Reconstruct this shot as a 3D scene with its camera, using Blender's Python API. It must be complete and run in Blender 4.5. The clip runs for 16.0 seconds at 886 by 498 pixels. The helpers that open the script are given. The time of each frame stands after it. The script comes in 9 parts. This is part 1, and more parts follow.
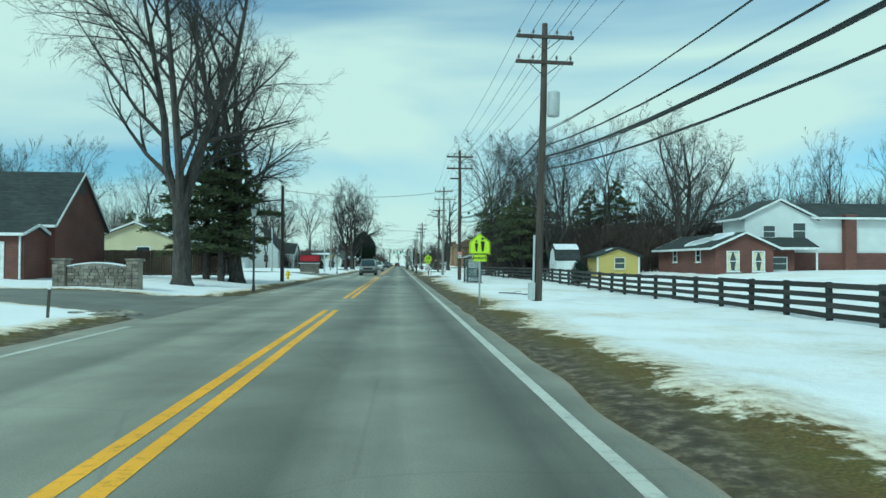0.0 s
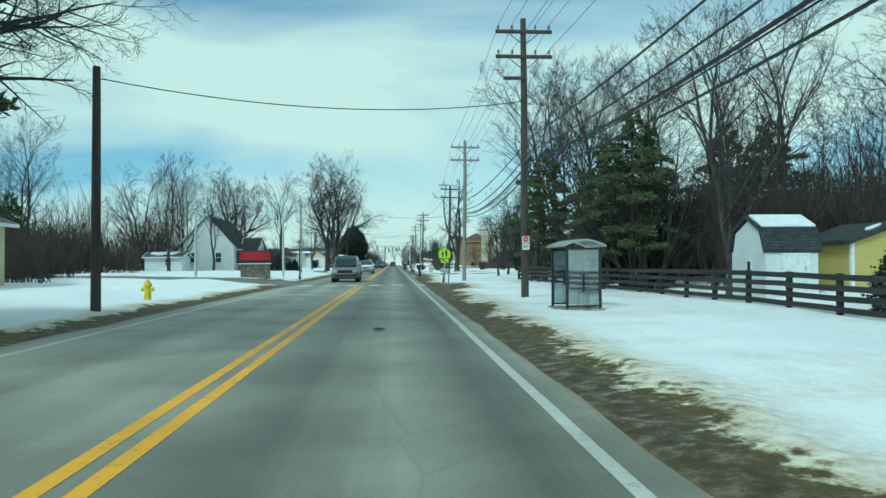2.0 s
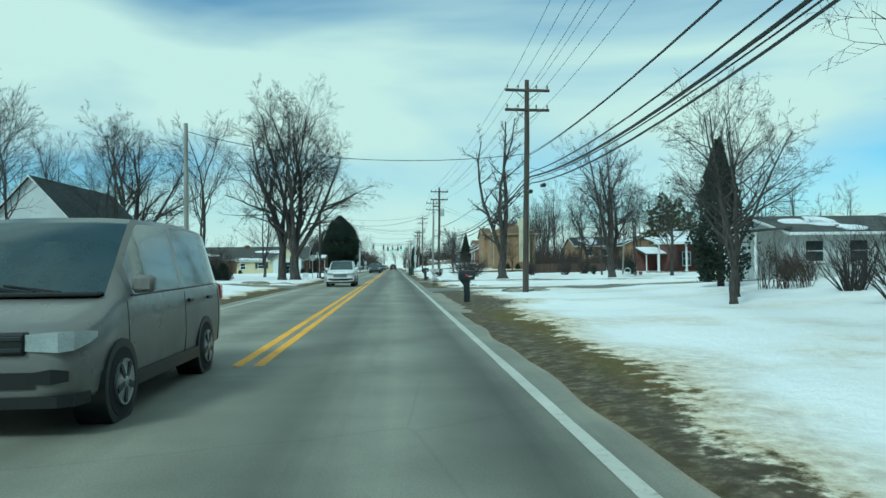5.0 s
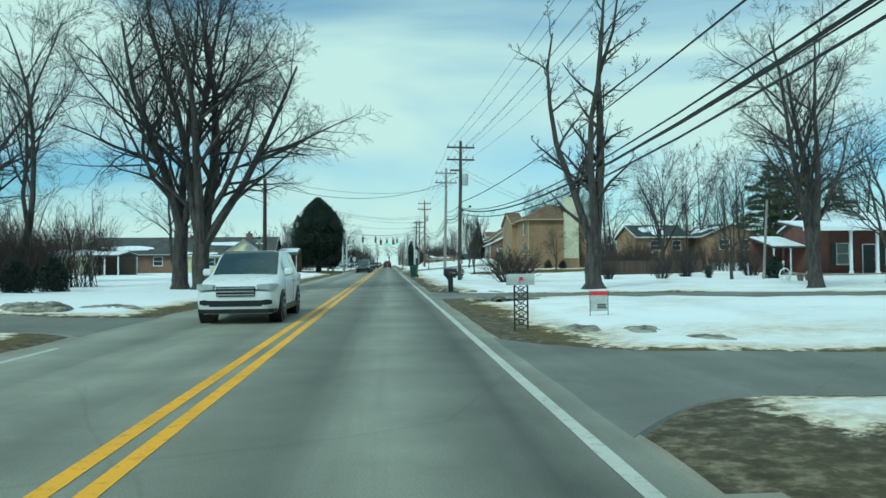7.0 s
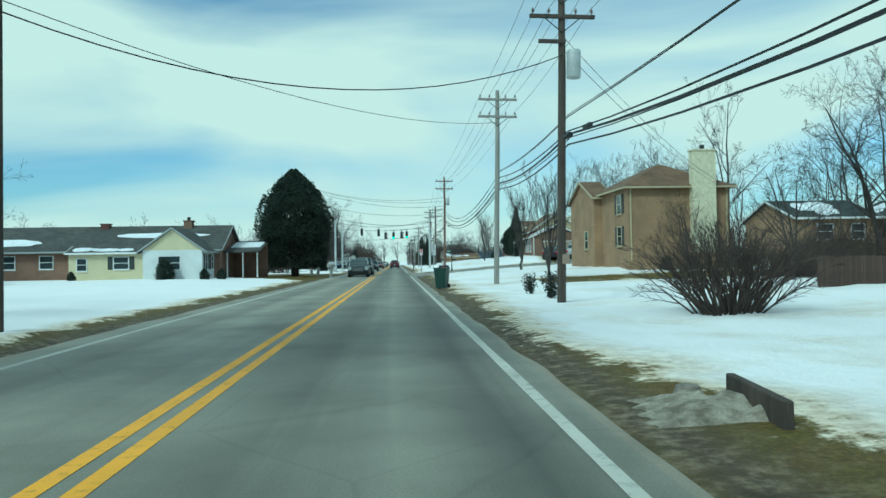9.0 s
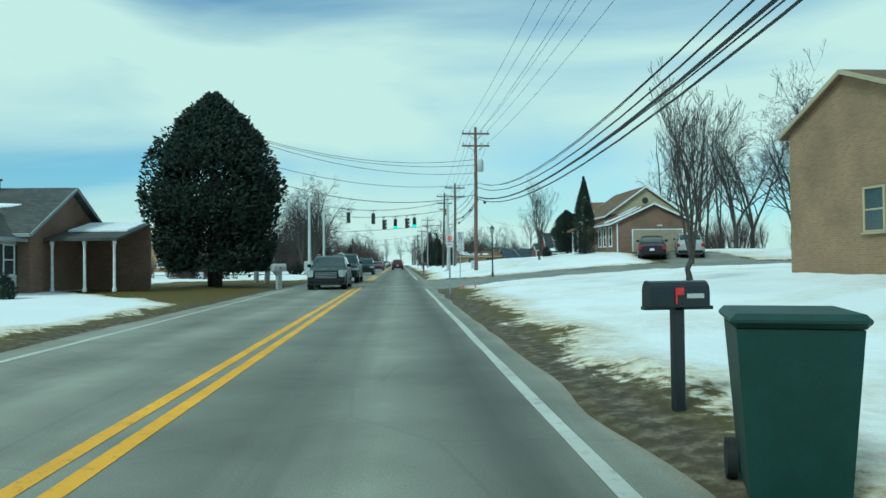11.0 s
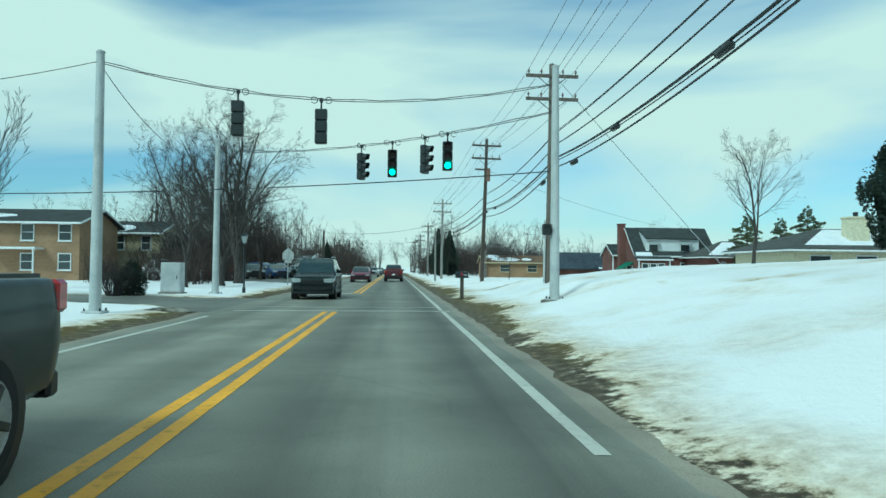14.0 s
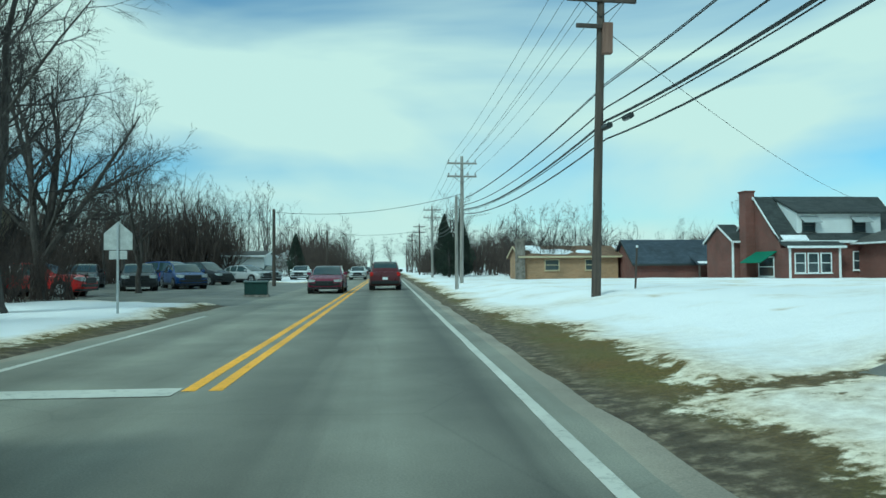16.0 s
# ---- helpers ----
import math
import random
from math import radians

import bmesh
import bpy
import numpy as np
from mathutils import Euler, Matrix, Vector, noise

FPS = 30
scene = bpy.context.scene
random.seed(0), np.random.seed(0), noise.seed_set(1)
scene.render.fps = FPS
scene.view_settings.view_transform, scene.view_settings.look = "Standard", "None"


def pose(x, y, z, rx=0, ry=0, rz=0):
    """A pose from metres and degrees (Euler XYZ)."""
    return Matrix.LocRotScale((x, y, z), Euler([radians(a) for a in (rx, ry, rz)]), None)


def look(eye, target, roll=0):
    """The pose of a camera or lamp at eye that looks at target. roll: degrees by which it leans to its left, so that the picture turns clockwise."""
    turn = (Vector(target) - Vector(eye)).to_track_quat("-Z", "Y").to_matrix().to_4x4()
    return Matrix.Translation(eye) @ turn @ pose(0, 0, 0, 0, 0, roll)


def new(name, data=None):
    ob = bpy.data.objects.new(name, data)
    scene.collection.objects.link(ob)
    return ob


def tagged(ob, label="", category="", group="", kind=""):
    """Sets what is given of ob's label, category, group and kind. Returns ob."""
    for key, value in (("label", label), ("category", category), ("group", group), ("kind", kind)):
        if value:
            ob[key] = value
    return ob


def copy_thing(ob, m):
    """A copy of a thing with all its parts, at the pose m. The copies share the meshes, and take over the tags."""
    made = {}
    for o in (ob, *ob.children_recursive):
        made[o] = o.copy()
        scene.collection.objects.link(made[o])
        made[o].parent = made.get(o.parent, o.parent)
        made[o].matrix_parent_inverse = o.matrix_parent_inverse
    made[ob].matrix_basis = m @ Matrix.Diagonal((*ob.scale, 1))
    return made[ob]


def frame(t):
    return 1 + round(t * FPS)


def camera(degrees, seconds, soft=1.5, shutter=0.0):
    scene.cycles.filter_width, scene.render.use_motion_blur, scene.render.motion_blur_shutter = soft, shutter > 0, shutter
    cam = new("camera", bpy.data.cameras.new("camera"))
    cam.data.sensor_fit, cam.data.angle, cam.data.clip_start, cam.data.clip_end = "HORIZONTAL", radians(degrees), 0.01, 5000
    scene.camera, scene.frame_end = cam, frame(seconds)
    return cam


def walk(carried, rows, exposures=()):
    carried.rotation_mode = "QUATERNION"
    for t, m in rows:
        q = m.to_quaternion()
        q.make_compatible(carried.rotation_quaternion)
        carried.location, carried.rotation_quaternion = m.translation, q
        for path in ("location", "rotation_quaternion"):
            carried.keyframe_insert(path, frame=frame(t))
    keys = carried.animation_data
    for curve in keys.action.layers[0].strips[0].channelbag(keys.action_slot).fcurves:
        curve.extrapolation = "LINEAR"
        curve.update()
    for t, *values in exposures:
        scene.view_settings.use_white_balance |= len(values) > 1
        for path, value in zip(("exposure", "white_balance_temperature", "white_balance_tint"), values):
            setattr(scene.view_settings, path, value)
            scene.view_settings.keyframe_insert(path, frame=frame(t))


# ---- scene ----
cam = camera(64.0, 16.0)
PATH = [
    (0, (-0.047, 0.558, 1.361), (0.594, 10.536, 1.566), 0.20),
    (0.5, (-0.056, 7.937, 1.365), (0.603, 17.914, 1.565), 0.05),
    (1, (-0.045, 15.308, 1.364), (0.630, 25.283, 1.559), -0.10),
    (1.5, (-0.015, 22.673, 1.358), (0.675, 32.647, 1.549), -0.20),
    (2, (0.033, 30.033, 1.348), (0.734, 40.006, 1.539), -0.30),
    (2.5, (0.095, 37.354, 1.337), (0.788, 47.328, 1.533), -0.40),
    (3, (0.138, 44.624, 1.326), (0.811, 54.599, 1.529), -0.50),
    (3.5, (0.141, 51.960, 1.317), (0.808, 61.936, 1.525), -0.58),
    (4, (0.118, 59.371, 1.315), (0.787, 69.346, 1.539), -0.67),
    (4.2, (0.107, 62.345, 1.318), (0.778, 72.320, 1.548), -0.70),
    (6.3, (-0.076, 93.623, 1.350), (0.686, 103.592, 1.551), -0.60),
    (6.5, (-0.075, 96.585, 1.352), (0.696, 106.554, 1.549), -0.57),
    (7, (-0.042, 103.996, 1.351), (0.738, 113.964, 1.534), -0.50),
    (7.5, (0.020, 111.440, 1.347), (0.782, 121.410, 1.527), -0.65),
    (8, (0.078, 118.952, 1.345), (0.805, 128.924, 1.528), -0.80),
    (8.5, (0.106, 126.547, 1.346), (0.805, 136.521, 1.525), -0.86),
    (9, (0.106, 134.179, 1.350), (0.774, 144.155, 1.520), -0.92),
    (9.5, (0.085, 141.827, 1.351), (0.731, 151.805, 1.511), -0.98),
    (9.7, (0.071, 144.892, 1.349), (0.711, 154.870, 1.511), -1.00),
    (11.8, (0.273, 177.373, 1.310), (0.889, 187.352, 1.499), -0.30),
    (12, (0.248, 180.453, 1.308), (0.871, 190.431, 1.510), -0.13),
    (12.5, (0.169, 188.112, 1.308), (0.802, 198.089, 1.550), 0.30),
    (13, (0.084, 195.677, 1.315), (0.737, 205.652, 1.582), 0.40),
    (13.5, (0.013, 203.122, 1.321), (0.679, 213.096, 1.597), 0.50),
    (14, (-0.037, 210.482, 1.326), (0.645, 220.455, 1.604), 0.50),
    (14.5, (-0.062, 217.780, 1.330), (0.652, 227.751, 1.581), 0.50),
    (15, (-0.056, 225.067, 1.332), (0.705, 235.035, 1.564), 0.25),
    (15.5, (-0.011, 232.321, 1.334), (0.772, 242.287, 1.578), 0.00),
    (16, (0.090, 239.549, 1.337), (0.860, 249.516, 1.592), -0.40),
]
walk(cam, [(t, look(e, g, r)) for t, e, g, r in PATH], [(0.0, -0.05, 5150, -24), (16.0, -0.05, 5150, -24)])

# ---- world, sun, exposure ----
world = bpy.data.worlds.new("world")
scene.world = world
world.use_nodes = True
wt = world.node_tree
wt.nodes.clear()


def link(tree, a, b):
    tree.links.new(a, b)


w_out = wt.nodes.new("ShaderNodeOutputWorld")
w_bg = wt.nodes.new("ShaderNodeBackground")
w_sky = wt.nodes.new("ShaderNodeTexSky")
w_sky.sky_type = "NISHITA"
w_sky.sun_disc = False
w_sky.sun_elevation = radians(42)
w_sky.sun_rotation = radians(-140)
w_sky.air_density, w_sky.dust_density, w_sky.ozone_density = 1.0, 0.6, 2.0
w_co = wt.nodes.new("ShaderNodeTexCoord")
w_map = wt.nodes.new("ShaderNodeMapping")
w_map.inputs["Scale"].default_value = (1.0, 1.0, 3.4)
w_map.inputs["Rotation"].default_value = (0.0, 0.0, radians(20))
w_map.inputs["Location"].default_value = (0.35, 0.1, 0.2)
w_n = wt.nodes.new("ShaderNodeTexNoise")
w_n.inputs["Scale"].default_value = 1.5
w_n.inputs["Detail"].default_value = 5.0
w_n.inputs["Roughness"].default_value = 0.45
w_n.inputs["Distortion"].default_value = 0.5
w_r = wt.nodes.new("ShaderNodeValToRGB")
w_r.color_ramp.elements[0].position, w_r.color_ramp.elements[1].position = 0.37, 0.60
w_r.color_ramp.elements[0].color = (0.12, 0.12, 0.12, 1)
w_r.color_ramp.elements[1].color = (1.0, 1.0, 1.0, 1)
w_mix = wt.nodes.new("ShaderNodeMixRGB")
w_mix.inputs[2].default_value = (7.5, 7.7, 7.05, 1)
w_bg.inputs["Strength"].default_value = 0.105
link(wt, w_co.outputs["Generated"], w_map.inputs["Vector"])
link(wt, w_map.outputs["Vector"], w_n.inputs["Vector"])
# layered cover: thin low down, a clearer belt above it, then thick again
w_sep = wt.nodes.new("ShaderNodeSeparateXYZ")
w_belt = wt.nodes.new("ShaderNodeValToRGB")
w_stops = w_belt.color_ramp.elements
for k, (p, v) in enumerate(((0.0, 0.60), (0.035, 0.55), (0.065, 0.39), (0.135, 0.39), (0.19, 0.55), (0.27, 0.57), (0.34, 0.44), (0.6, 0.5))):
    e = w_stops[k] if k < 2 else w_stops.new(p)
    e.position = p
    e.color = (v, v, v, 1)
w_sum = wt.nodes.new("ShaderNodeMath")
w_sum.operation = "ADD"
w_less = wt.nodes.new("ShaderNodeMath")
w_less.operation = "SUBTRACT"
w_less.inputs[1].default_value = 0.5
link(wt, w_co.outputs["Generated"], w_sep.inputs[0])
link(wt, w_sep.outputs["Z"], w_belt.inputs["Fac"])
link(wt, w_n.outputs["Fac"], w_sum.inputs[0])
link(wt, w_belt.outputs["Color"], w_sum.inputs[1])
link(wt, w_sum.outputs[0], w_less.inputs[0])
link(wt, w_less.outputs[0], w_r.inputs["Fac"])
link(wt, w_r.outputs["Color"], w_mix.inputs[0])
w_deep = wt.nodes.new("ShaderNodeMixRGB")
w_deep.blend_type = "MULTIPLY"
w_deep.inputs[0].default_value = 1.0
w_deep.inputs[2].default_value = (0.80, 1.0, 1.10, 1)
link(wt, w_sky.outputs["Color"], w_deep.inputs[1])
link(wt, w_deep.outputs["Color"], w_mix.inputs[1])
link(wt, w_mix.outputs["Color"], w_bg.inputs["Color"])
link(wt, w_bg.outputs["Background"], w_out.inputs["Surface"])

sun_data = bpy.data.lights.new("sun", "SUN")
sun_data.energy, sun_data.angle, sun_data.color = 1.9, radians(14), (1.0, 0.965, 0.91)
sun = new("sun", sun_data)
sun.matrix_world = look((-32, -38, 45), (0, 0, 0))

# ---- materials ----


def nodes_of(name):
    m = bpy.data.materials.new(name)
    m.use_nodes = True
    t = m.node_tree
    return m, t, t.nodes["Principled BSDF"]


def noise_node(t, scale, detail=4.0, rough=0.55, stretch=(1, 1, 1), coord="Object"):
    co = t.nodes.new("ShaderNodeTexCoord")
    mp = t.nodes.new("ShaderNodeMapping")
    mp.inputs["Scale"].default_value = stretch
    n = t.nodes.new("ShaderNodeTexNoise")
    n.inputs["Scale"].default_value = scale
    n.inputs["Detail"].default_value = detail
    n.inputs["Roughness"].default_value = rough
    link(t, co.outputs[coord], mp.inputs["Vector"])
    link(t, mp.outputs["Vector"], n.inputs["Vector"])
    return n.outputs["Fac"]


def ramp(t, fac, stops):
    r = t.nodes.new("ShaderNodeValToRGB")
    e = r.color_ramp.elements
    while len(e) < len(stops):
        e.new(0.5)
    for k, (p, c) in enumerate(stops):
        e[k].position = p
        e[k].color = (*c, 1) if len(c) == 3 else c
    link(t, fac, r.inputs["Fac"])
    return r.outputs["Color"]


def mixed(t, fac, a, b, mode="MIX"):
    m = t.nodes.new("ShaderNodeMixRGB")
    m.blend_type = mode
    for socket, value in ((m.inputs[0], fac), (m.inputs[1], a), (m.inputs[2], b)):
        if isinstance(value, bpy.types.NodeSocket):
            link(t, value, socket)
        elif isinstance(value, (int, float)):
            socket.default_value = value
        else:
            socket.default_value = (*value, 1)
    return m.outputs["Color"]


def bumped(t, bsdf, height, strength=0.4, distance=0.02):
    b = t.nodes.new("ShaderNodeBump")
    b.inputs["Strength"].default_value = strength
    b.inputs["Distance"].default_value = distance
    link(t, height, b.inputs["Height"])
    link(t, b.outputs["Normal"], bsdf.inputs["Normal"])


def surface(name, c1, c2, scale=3.0, rough=0.7, fine=40.0, bump=0.3, metal=0.0, stretch=(1, 1, 1), vary=0.0, coat=0.0):
    """Two colours mixed by a coarse and a fine noise, with relief."""
    m, t, b = nodes_of(name)
    coarse = noise_node(t, scale, stretch=stretch)
    small = noise_node(t, fine, 3.0, stretch=stretch)
    col = ramp(t, coarse, [(0.35, c1), (0.65, c2)])
    tone = ramp(t, small, [(0.3, (0.78, 0.78, 0.78)), (0.7, (1.12, 1.12, 1.12))])
    col = mixed(t, 0.8, col, tone, "MULTIPLY")
    if vary:
        info = t.nodes.new("ShaderNodeObjectInfo")
        shade = ramp(t, info.outputs["Random"], [(0.0, (1 - vary,) * 3), (1.0, (1 + vary,) * 3)])
        col = mixed(t, 1.0, col, shade, "MULTIPLY")
    link(t, col, b.inputs["Base Color"])
    b.inputs["Roughness"].default_value = rough
    b.inputs["Metallic"].default_value = metal
    if coat:
        b.inputs["Coat Weight"].default_value = coat
        b.inputs["Coat Roughness"].default_value = 0.06
    if bump:
        bumped(t, b, small, bump, 0.01)
    return m


def brick_material(name, c1, c2, mortar):
    m, t, b = nodes_of(name)
    co = t.nodes.new("ShaderNodeTexCoord")
    sep = t.nodes.new("ShaderNodeSeparateXYZ")
    add = t.nodes.new("ShaderNodeMath")
    com = t.nodes.new("ShaderNodeCombineXYZ")
    br = t.nodes.new("ShaderNodeTexBrick")
    link(t, co.outputs["Object"], sep.inputs[0])
    link(t, sep.outputs["X"], add.inputs[0])
    link(t, sep.outputs["Y"], add.inputs[1])
    link(t, add.outputs[0], com.inputs["X"])
    link(t, sep.outputs["Z"], com.inputs["Y"])
    link(t, com.outputs[0], br.inputs["Vector"])
    br.inputs["Color1"].default_value = (*c1, 1)
    br.inputs["Color2"].default_value = (*c2, 1)
    br.inputs["Mortar"].default_value = (*mortar, 1)
    br.inputs["Scale"].default_value = 1.0
    br.inputs["Mortar Size"].default_value = 0.006
    br.inputs["Brick Width"].default_value = 0.21
    br.inputs["Row Height"].default_value = 0.075
    big = noise_node(t, 0.7)
    tone = ramp(t, big, [(0.3, (0.75, 0.75, 0.75)), (0.7, (1.15, 1.1, 1.1))])
    link(t, mixed(t, 1.0, br.outputs["Color"], tone, "MULTIPLY"), b.inputs["Base Color"])
    b.inputs["Roughness"].default_value = 0.85
    bumped(t, b, br.outputs["Fac"], -0.4, 0.01)
    return m


def siding_material(name, c, row=0.12):
    m, t, b = nodes_of(name)
    co = t.nodes.new("ShaderNodeTexCoord")
    sep = t.nodes.new("ShaderNodeSeparateXYZ")
    mul = t.nodes.new("ShaderNodeMath")
    mul.operation = "MULTIPLY"
    mul.inputs[1].default_value = 1.0 / row
    fr = t.nodes.new("ShaderNodeMath")
    fr.operation = "FRACT"
    link(t, co.outputs["Object"], sep.inputs[0])
    link(t, sep.outputs["Z"], mul.inputs[0])
    link(t, mul.outputs[0], fr.inputs[0])
    big = noise_node(t, 0.9)
    dark = tuple(v * 0.85 for v in c)
    col = ramp(t, big, [(0.3, dark), (0.7, c)])
    line = ramp(t, fr.outputs[0], [(0.0, (0.72, 0.72, 0.72)), (0.1, (1, 1, 1))])
    link(t, mixed(t, 1.0, col, line, "MULTIPLY"), b.inputs["Base Color"])
    b.inputs["Roughness"].default_value = 0.6
    bumped(t, b, fr.outputs[0], 0.6, 0.02)
    return m


def shingle_material(name, c1, c2):
    m, t, b = nodes_of(name)
    co = t.nodes.new("ShaderNodeTexCoord")
    br = t.nodes.new("ShaderNodeTexBrick")
    sep = t.nodes.new("ShaderNodeSeparateXYZ")
    add = t.nodes.new("ShaderNodeMath")
    com = t.nodes.new("ShaderNodeCombineXYZ")
    link(t, co.outputs["Object"], sep.inputs[0])
    link(t, sep.outputs["X"], add.inputs[0])
    link(t, sep.outputs["Y"], add.inputs[1])
    link(t, add.outputs[0], com.inputs["X"])
    link(t, sep.outputs["Z"], com.inputs["Y"])
    link(t, com.outputs[0], br.inputs["Vector"])
    br.inputs["Color1"].default_value = (*c1, 1)
    br.inputs["Color2"].default_value = (*c2, 1)
    br.inputs["Mortar"].default_value = (*(v * 0.6 for v in c1), 1)
    br.inputs["Scale"].default_value = 1.0
    br.inputs["Mortar Size"].default_value = 0.008
    br.inputs["Brick Width"].default_value = 0.3
    br.inputs["Row Height"].default_value = 0.1
    big = noise_node(t, 0.6)
    tone = ramp(t, big, [(0.3, (0.75, 0.75, 0.75)), (0.7, (1.2, 1.2, 1.2))])
    link(t, mixed(t, 1.0, br.outputs["Color"], tone, "MULTIPLY"), b.inputs["Base Color"])
    b.inputs["Roughness"].default_value = 0.9
    return m


def glass_material(name, tint=(0.85, 0.9, 0.9), share=0.75):
    m, t, b = nodes_of(name)
    tr = t.nodes.new("ShaderNodeBsdfTransparent")
    tr.inputs["Color"].default_value = (*tint, 1)
    gl = t.nodes.new("ShaderNodeBsdfGlossy")
    gl.inputs["Roughness"].default_value = 0.04
    dirt = noise_node(t, 2.5)
    fac = ramp(t, dirt, [(0.3, (1 - share - 0.08,) * 3), (0.7, (1 - share + 0.08,) * 3)])
    mx = t.nodes.new("ShaderNodeMixShader")
    link(t, fac, mx.inputs[0])
    link(t, tr.outputs[0], mx.inputs[1])
    link(t, gl.outputs[0], mx.inputs[2])
    link(t, mx.outputs[0], t.nodes["Material Output"].inputs["Surface"])
    return m


def plain(name, c, rough=0.5, metal=0.0, coat=0.0, vary=0.12, scale=6.0):
    lo, hi = tuple(v * (1 - vary) for v in c), tuple(min(1.0, v * (1 + vary)) for v in c)
    return surface(name, lo, hi, scale, rough, 60.0, 0.05, metal, coat=coat)


def ground_material():
    """Snow over winter grass and mud, told apart by the sheet's own snow depth."""
    m, t, b = nodes_of("snowy_ground")
    at = t.nodes.new("ShaderNodeAttribute")
    at.attribute_name = "snow"
    wet = t.nodes.new("ShaderNodeAttribute")
    wet.attribute_name = "mud"
    n1 = noise_node(t, 0.9, 6.0, 0.65)
    n2 = noise_node(t, 4.5, 6.0, 0.7)
    n3 = noise_node(t, 26.0, 4.0, 0.7)
    n4 = noise_node(t, 0.16, 3.0)
    grass = ramp(t, n3, [(0.25, (0.046, 0.037, 0.009)), (0.5, (0.125, 0.095, 0.025)), (0.8, (0.28, 0.205, 0.065))])
    tint = ramp(t, n1, [(0.35, (1.0, 0.85, 0.7)), (0.7, (0.85, 1.0, 0.65))])
    grass = mixed(t, 1.0, grass, tint, "MULTIPLY")
    mud = ramp(t, n2, [(0.32, (0.036, 0.027, 0.016)), (0.5, (0.095, 0.074, 0.046)), (0.68, (0.30, 0.25, 0.17))])
    soil = mixed(t, wet.outputs["Fac"], grass, mud)
    snow = ramp(t, n4, [(0.3, (0.89, 0.89, 0.885)), (0.7, (0.95, 0.945, 0.935))])
    dirt = ramp(t, n2, [(0.36, (0.46, 0.35, 0.19)), (0.64, (0.94, 0.86, 0.70))])
    # fringe: thin, dirty snow where the sheet's depth runs out
    a = t.nodes.new("ShaderNodeMath")
    a.operation = "MULTIPLY_ADD"
    link(t, n1, a.inputs[0])
    a.inputs[1].default_value = 1.0
    a.inputs[2].default_value = -0.5
    s = t.nodes.new("ShaderNodeMath")
    s.operation = "ADD"
    link(t, at.outputs["Fac"], s.inputs[0])
    link(t, a.outputs[0], s.inputs[1])
    c = t.nodes.new("ShaderNodeMath")
    c.operation = "MULTIPLY_ADD"
    link(t, n2, c.inputs[0])
    c.inputs[1].default_value = 0.9
    c.inputs[2].default_value = -0.45
    s2 = t.nodes.new("ShaderNodeMath")
    s2.operation = "ADD"
    link(t, s.outputs[0], s2.inputs[0])
    link(t, c.outputs[0], s2.inputs[1])
    cover = ramp(t, s2.outputs[0], [(0.42, (0, 0, 0)), (0.55, (1, 1, 1))])
    # old dirty snow some way in from the edge
    soft = t.nodes.new("ShaderNodeMath")
    soft.operation = "MULTIPLY_ADD"
    link(t, n1, soft.inputs[0])
    soft.inputs[1].default_value = 0.55
    link(t, at.outputs["Fac"], soft.inputs[2])
    half = t.nodes.new("ShaderNodeMath")
    half.operation = "MULTIPLY"
    half.inputs[1].default_value = 0.5
    link(t, soft.outputs[0], half.inputs[0])
    clean = ramp(t, half.outputs[0], [(0.40, (0, 0, 0)), (0.70, (1, 1, 1))])
    snow = mixed(t, clean, mixed(t, 1.0, snow, dirt, "MULTIPLY"), snow)
    # dead grass poking through thin places
    n5 = noise_node(t, 1.7, 7.0, 0.72, (1.0, 0.55, 1.0))
    tuft = ramp(t, n5, [(0.68, (0, 0, 0)), (0.74, (0.6, 0.6, 0.6))])
    tuft = mixed(t, 1.0, tuft, ramp(t, noise_node(t, 0.22, 2.0), [(0.5, (0, 0, 0)), (0.66, (1, 1, 1))]), "MULTIPLY")
    snow = mixed(t, tuft, snow, soil)
    link(t, mixed(t, cover, soil, snow), b.inputs["Base Color"])
    b.inputs["Roughness"].default_value = 0.75
    b.inputs["Specular IOR Level"].default_value = 0.3
    h = mixed(t, 0.35, n2, n3)
    bumped(t, b, mixed(t, cover, h, mixed(t, 0.6, n1, n2)), 0.6, 0.10)
    return m


